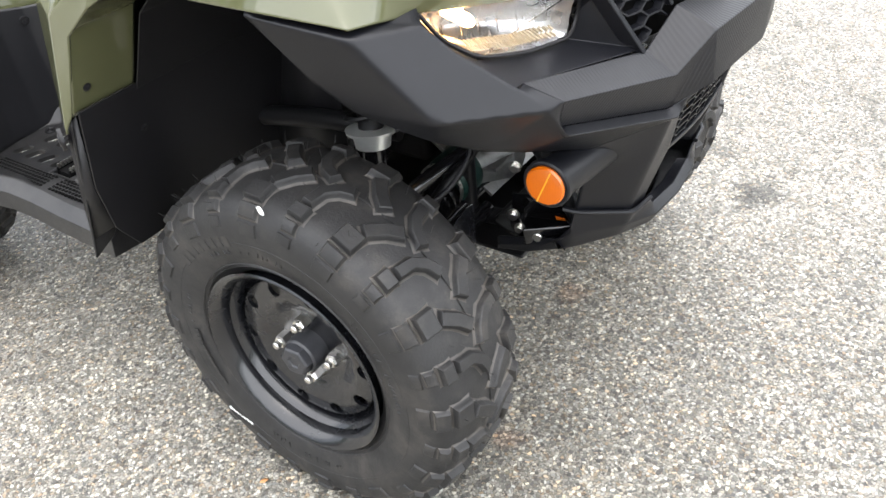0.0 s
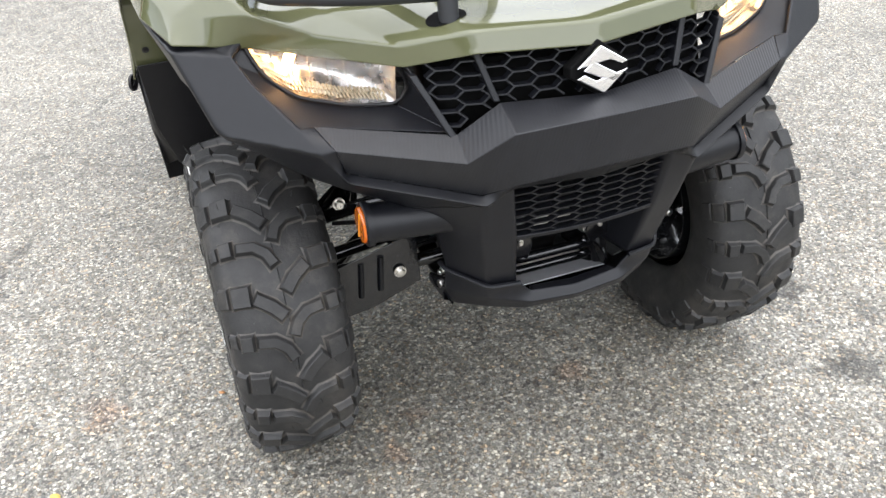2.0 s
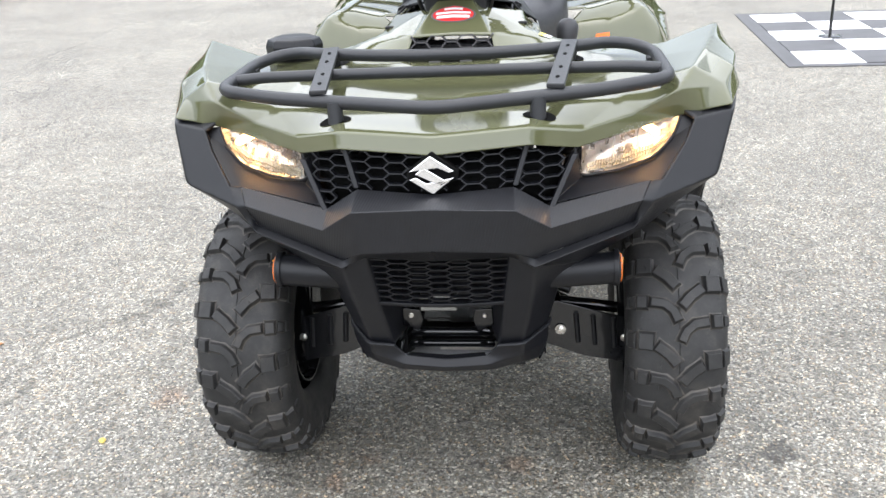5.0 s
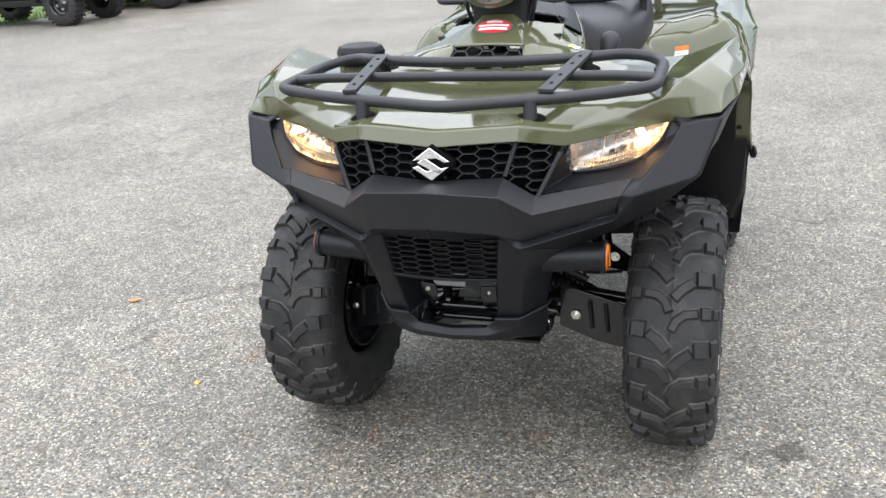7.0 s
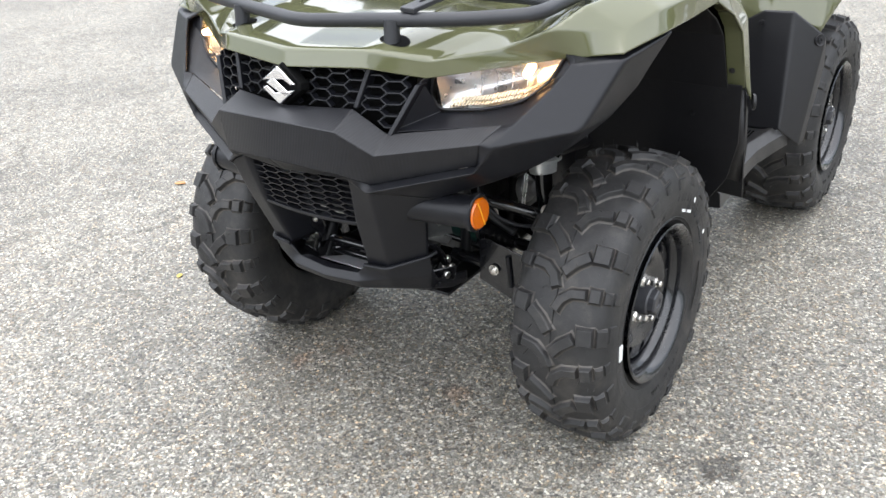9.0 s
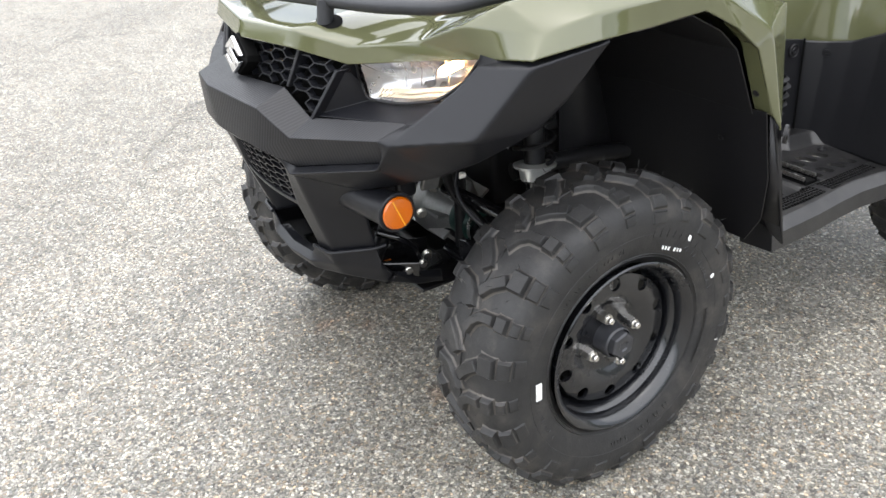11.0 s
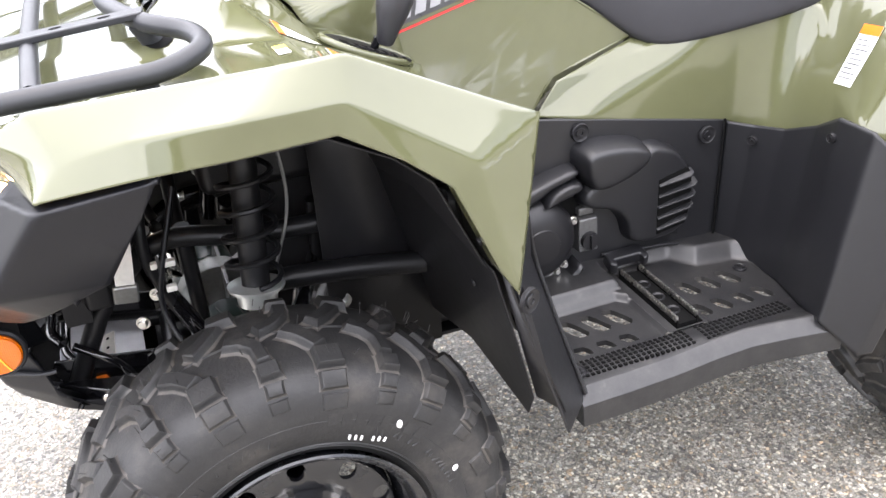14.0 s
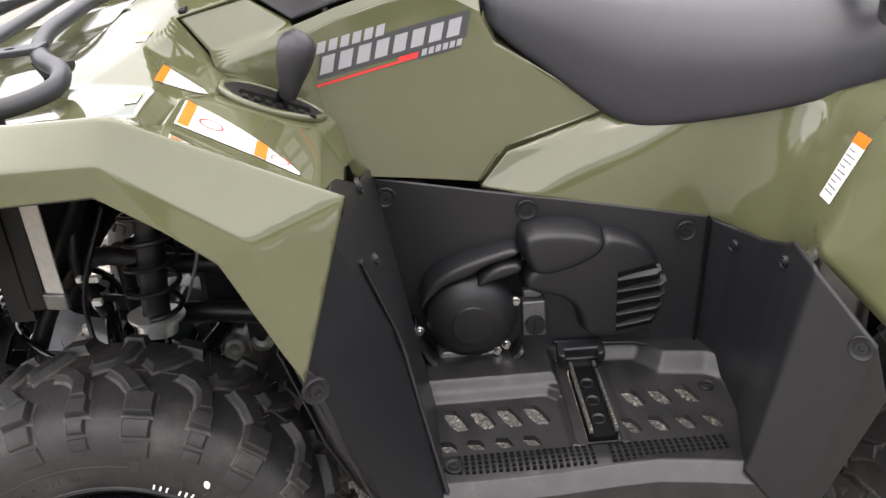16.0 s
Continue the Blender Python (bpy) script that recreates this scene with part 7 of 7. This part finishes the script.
# chequered display mat beside the yard
MAT_BLACK = plain("faded_black_tile", (0.075, 0.075, 0.080), 0.55, spread=0.3, grain=8)
MAT_WHITE = plain("white_tile", (0.78, 0.78, 0.79), 0.5, spread=0.06, grain=8)
mat_thing = thing("chequered_mat", "black and white chequered tile mat lying on the asphalt", "mat", (-1.87, -4.36, 0))
bm = bmesh.new()
box(bm, (-4.3, -2.5, 0.0), (0, 0, 0.008))
part("backing", bm, MAT_BLACK, mat_thing, "grey black mat edging")
tile_me = {}
for k, mt in ((0, MAT_WHITE), (1, MAT_BLACK)):
    bm = bmesh.new()
    box(bm, (-0.203, -0.228, 0.006), (0.203, 0.228, 0.013))
    me = bpy.data.meshes.new("tile")
    bm.to_mesh(me)
    bm.free()
    me.materials.append(mt)
    tile_me[k] = me
for i in range(10):
    for j in range(5):
        ob = new("tile", tile_me[(i + j) % 2])
        ob.parent = mat_thing
        ob.location = (-0.315 - 0.41 * i, -0.30 - 0.46 * j, 0)
mat_thing.rotation_euler = (0, 0, radians(-3))

# thin black pole standing on the mat
bm = bmesh.new()
tube(bm, [(0, 0, 0.012), (0, 0, 2.2)], 0.012, 10)
lathe(bm, [(0.012, 0.0), (0.012, 0.09), (0.02, 0.085), (0.024, 0.02), (0.03, 0.012)], 20, Matrix.Rotation(-math.pi / 2, 4, "Y"))
pole = part("stand_pole", bm, FRAME, None)
pole.location = (-2.45, -5.45, 0)
tagged(pole, "thin black metal pole on a round foot", "pole")

# grass verge behind the parked row
GRASS = plain("grass", (0.10, 0.17, 0.035), 0.8, spread=0.45, grain=30)
bm = bmesh.new()
rnd = random.Random(3)
out = [(11.3, -7.0), (10.9, -10.2), (10.2, -11.9), (9.3, -14.5), (8.6, -18.0), (40.0, -30.0), (40.0, -5.0)]
vs = [bm.verts.new((x, y, 0.006)) for x, y in out]
bm.faces.new(vs)
for i in range(3500):
    t = rnd.random()
    y = -8.6 - 7.0 * t
    x = 11.15 - 2.1 * t + rnd.random() ** 2 * 3.5
    h, w, a = rnd.uniform(0.03, 0.09), 0.006, rnd.uniform(0, 6.28)
    p = [bm.verts.new((x + math.cos(a) * q * w + math.sin(a) * h * lean, y + math.sin(a) * q * w, z)) for q, z, lean in ((-1, 0.004, 0), (1, 0.004, 0), (0, h, 0.4))]
    bm.faces.new(p)
ob = part("grass_verge", bm, GRASS, None, smooth=False, recalc=False)
tagged(ob, "mown green grass verge beyond the asphalt", "grass", kind="stuff")

RED_PANEL = plain("red_gloss_panel", (0.45, 0.02, 0.02), 0.25, spread=0.08, coat=0.6)


def parked(x, y, body, label):
    """A utility buggy parked side on, of which the lower half shows."""
    v = thing("utility_buggy", label, "buggy", (x, y, 0), group="parked buggies")
    for dx in (0, 1.85):
        for dy in (0, -0.95):
            w = thing("wheel", "", "")
            w.parent = v
            w.location = (dx, dy - 0.12, 0.325)
            w.rotation_euler = (0, 0, math.pi / 2 if dy == 0 else -math.pi / 2)
            bm = bmesh.new()
            lathe(bm, [(-0.11, 0.17), (-0.12, 0.24), (-0.10, 0.30), (-0.05, 0.318), (0.05, 0.318), (0.10, 0.30), (0.12, 0.24), (0.11, 0.17)], 40)
            for i in range(26):
                a = 2 * math.pi * i / 26
                for sx in (-0.065, 0.065):
                    box(bm, (sx - 0.045, -0.018, 0.305), (sx + 0.045, 0.018, 0.330), Matrix.Rotation(a + (0.12 if sx > 0 else 0), 4, "X"))
            part("tyre", bm, RUBBER, w, "black knobbly tyre")
            bm = bmesh.new()
            lathe(bm, [(0.112, 0.175), (0.116, 0.170), (0.10, 0.155), (0.05, 0.148), (0.04, 0.13), (0.05, 0.09), (0.07, 0.05), (0.08, 0.04), (0.08, 0)], 32)
            part("rim", bm, RIM, w, "black rim")
            for i in range(4):
                a = math.pi / 2 * i + 0.3
                bm = bmesh.new()
                bolt(bm, (0.055, 0.075 * math.cos(a), 0.075 * math.sin(a)), (1, 0, 0), 0.016, 0.03)
                part("wheel_nut", bm, ZINC, w)
    bm = bmesh.new()
    loft(bm, [[(px, py, z) for px, py in ((-0.45, -0.05), (2.3, -0.05), (2.3, -1.15), (-0.45, -1.15))] for z in (0.70, 1.0)], close=True, caps=True)
    part("body", bm, body, v, bevel=0.05)
    bm = bmesh.new()
    box(bm, (0.36, -1.10, 0.30), (1.48, -0.10, 0.40))
    part("sill", bm, LINER, v, "black sill", bevel=0.02)
    for dx in (0, 1.85):
        bm = bmesh.new()
        rings = []
        for i in range(9):
            a = math.pi * i / 8
            rings.append([(dx + 0.40 * math.cos(a), yy, 0.36 + 0.40 * math.sin(a)) for yy in (0.02, -0.30)])
        loft(bm, rings)
        part("arch", bm, LINER, v, "black wheel arch", thick=0.02)
    bm = bmesh.new()
    box(bm, (0.40, -1.05, 0.40), (1.45, -0.08, 0.72))
    part("side", bm, body, v, bevel=0.03)
    return v


parked(9.25, -9.15, LINER, "black utility buggy with knobbly tyres parked on asphalt")
parked(8.88, -11.20, RED_PANEL, "red utility buggy with black tyres parked on asphalt")
parked(8.69, -12.48, LINER, "black utility buggy with knobbly tyres parked on asphalt")
parked(8.30, -13.60, RED_PANEL, "red utility buggy with black tyres parked on asphalt")
parked(8.20, -14.85, LINER, "black utility buggy with knobbly tyres parked on asphalt")


# uneven belt of far woods round the yard
WOODS = plain("far_foliage", (0.050, 0.075, 0.030), 0.8, spread=0.5, grain=2)
bm = bmesh.new()
rnd = random.Random(11)
for i in range(1500):
    a = 2 * math.pi * i / 1500 + rnd.uniform(-0.02, 0.02)
    top = 7.0 + 3.0 * noise.noise((3 * math.cos(a), 3 * math.sin(a), 0)) + 2.0 * noise.noise((11 * math.cos(a), 11 * math.sin(a), 4))
    top *= 0.45 if math.sin(a) > 0.1 else 1.0
    d = 46 + rnd.uniform(-4, 4)
    z = rnd.uniform(0.2, 1.0) ** 0.6 * top
    r = rnd.uniform(0.9, 2.0)
    m = Matrix.Translation((d * math.cos(a), d * math.sin(a), z)) @ Euler((rnd.uniform(0, 3), rnd.uniform(0, 3), 0)).to_matrix().to_4x4() @ Matrix.Diagonal((r * rnd.uniform(0.7, 1.2), r, r * rnd.uniform(0.5, 0.9), 1))
    bmesh.ops.create_icosphere(bm, subdivisions=1, radius=1.0, matrix=m)
ob = part("far_woods", bm, WOODS, None, smooth=False, recalc=False)
tagged(ob, "distant belt of dark green trees round the yard", "trees", kind="stuff")
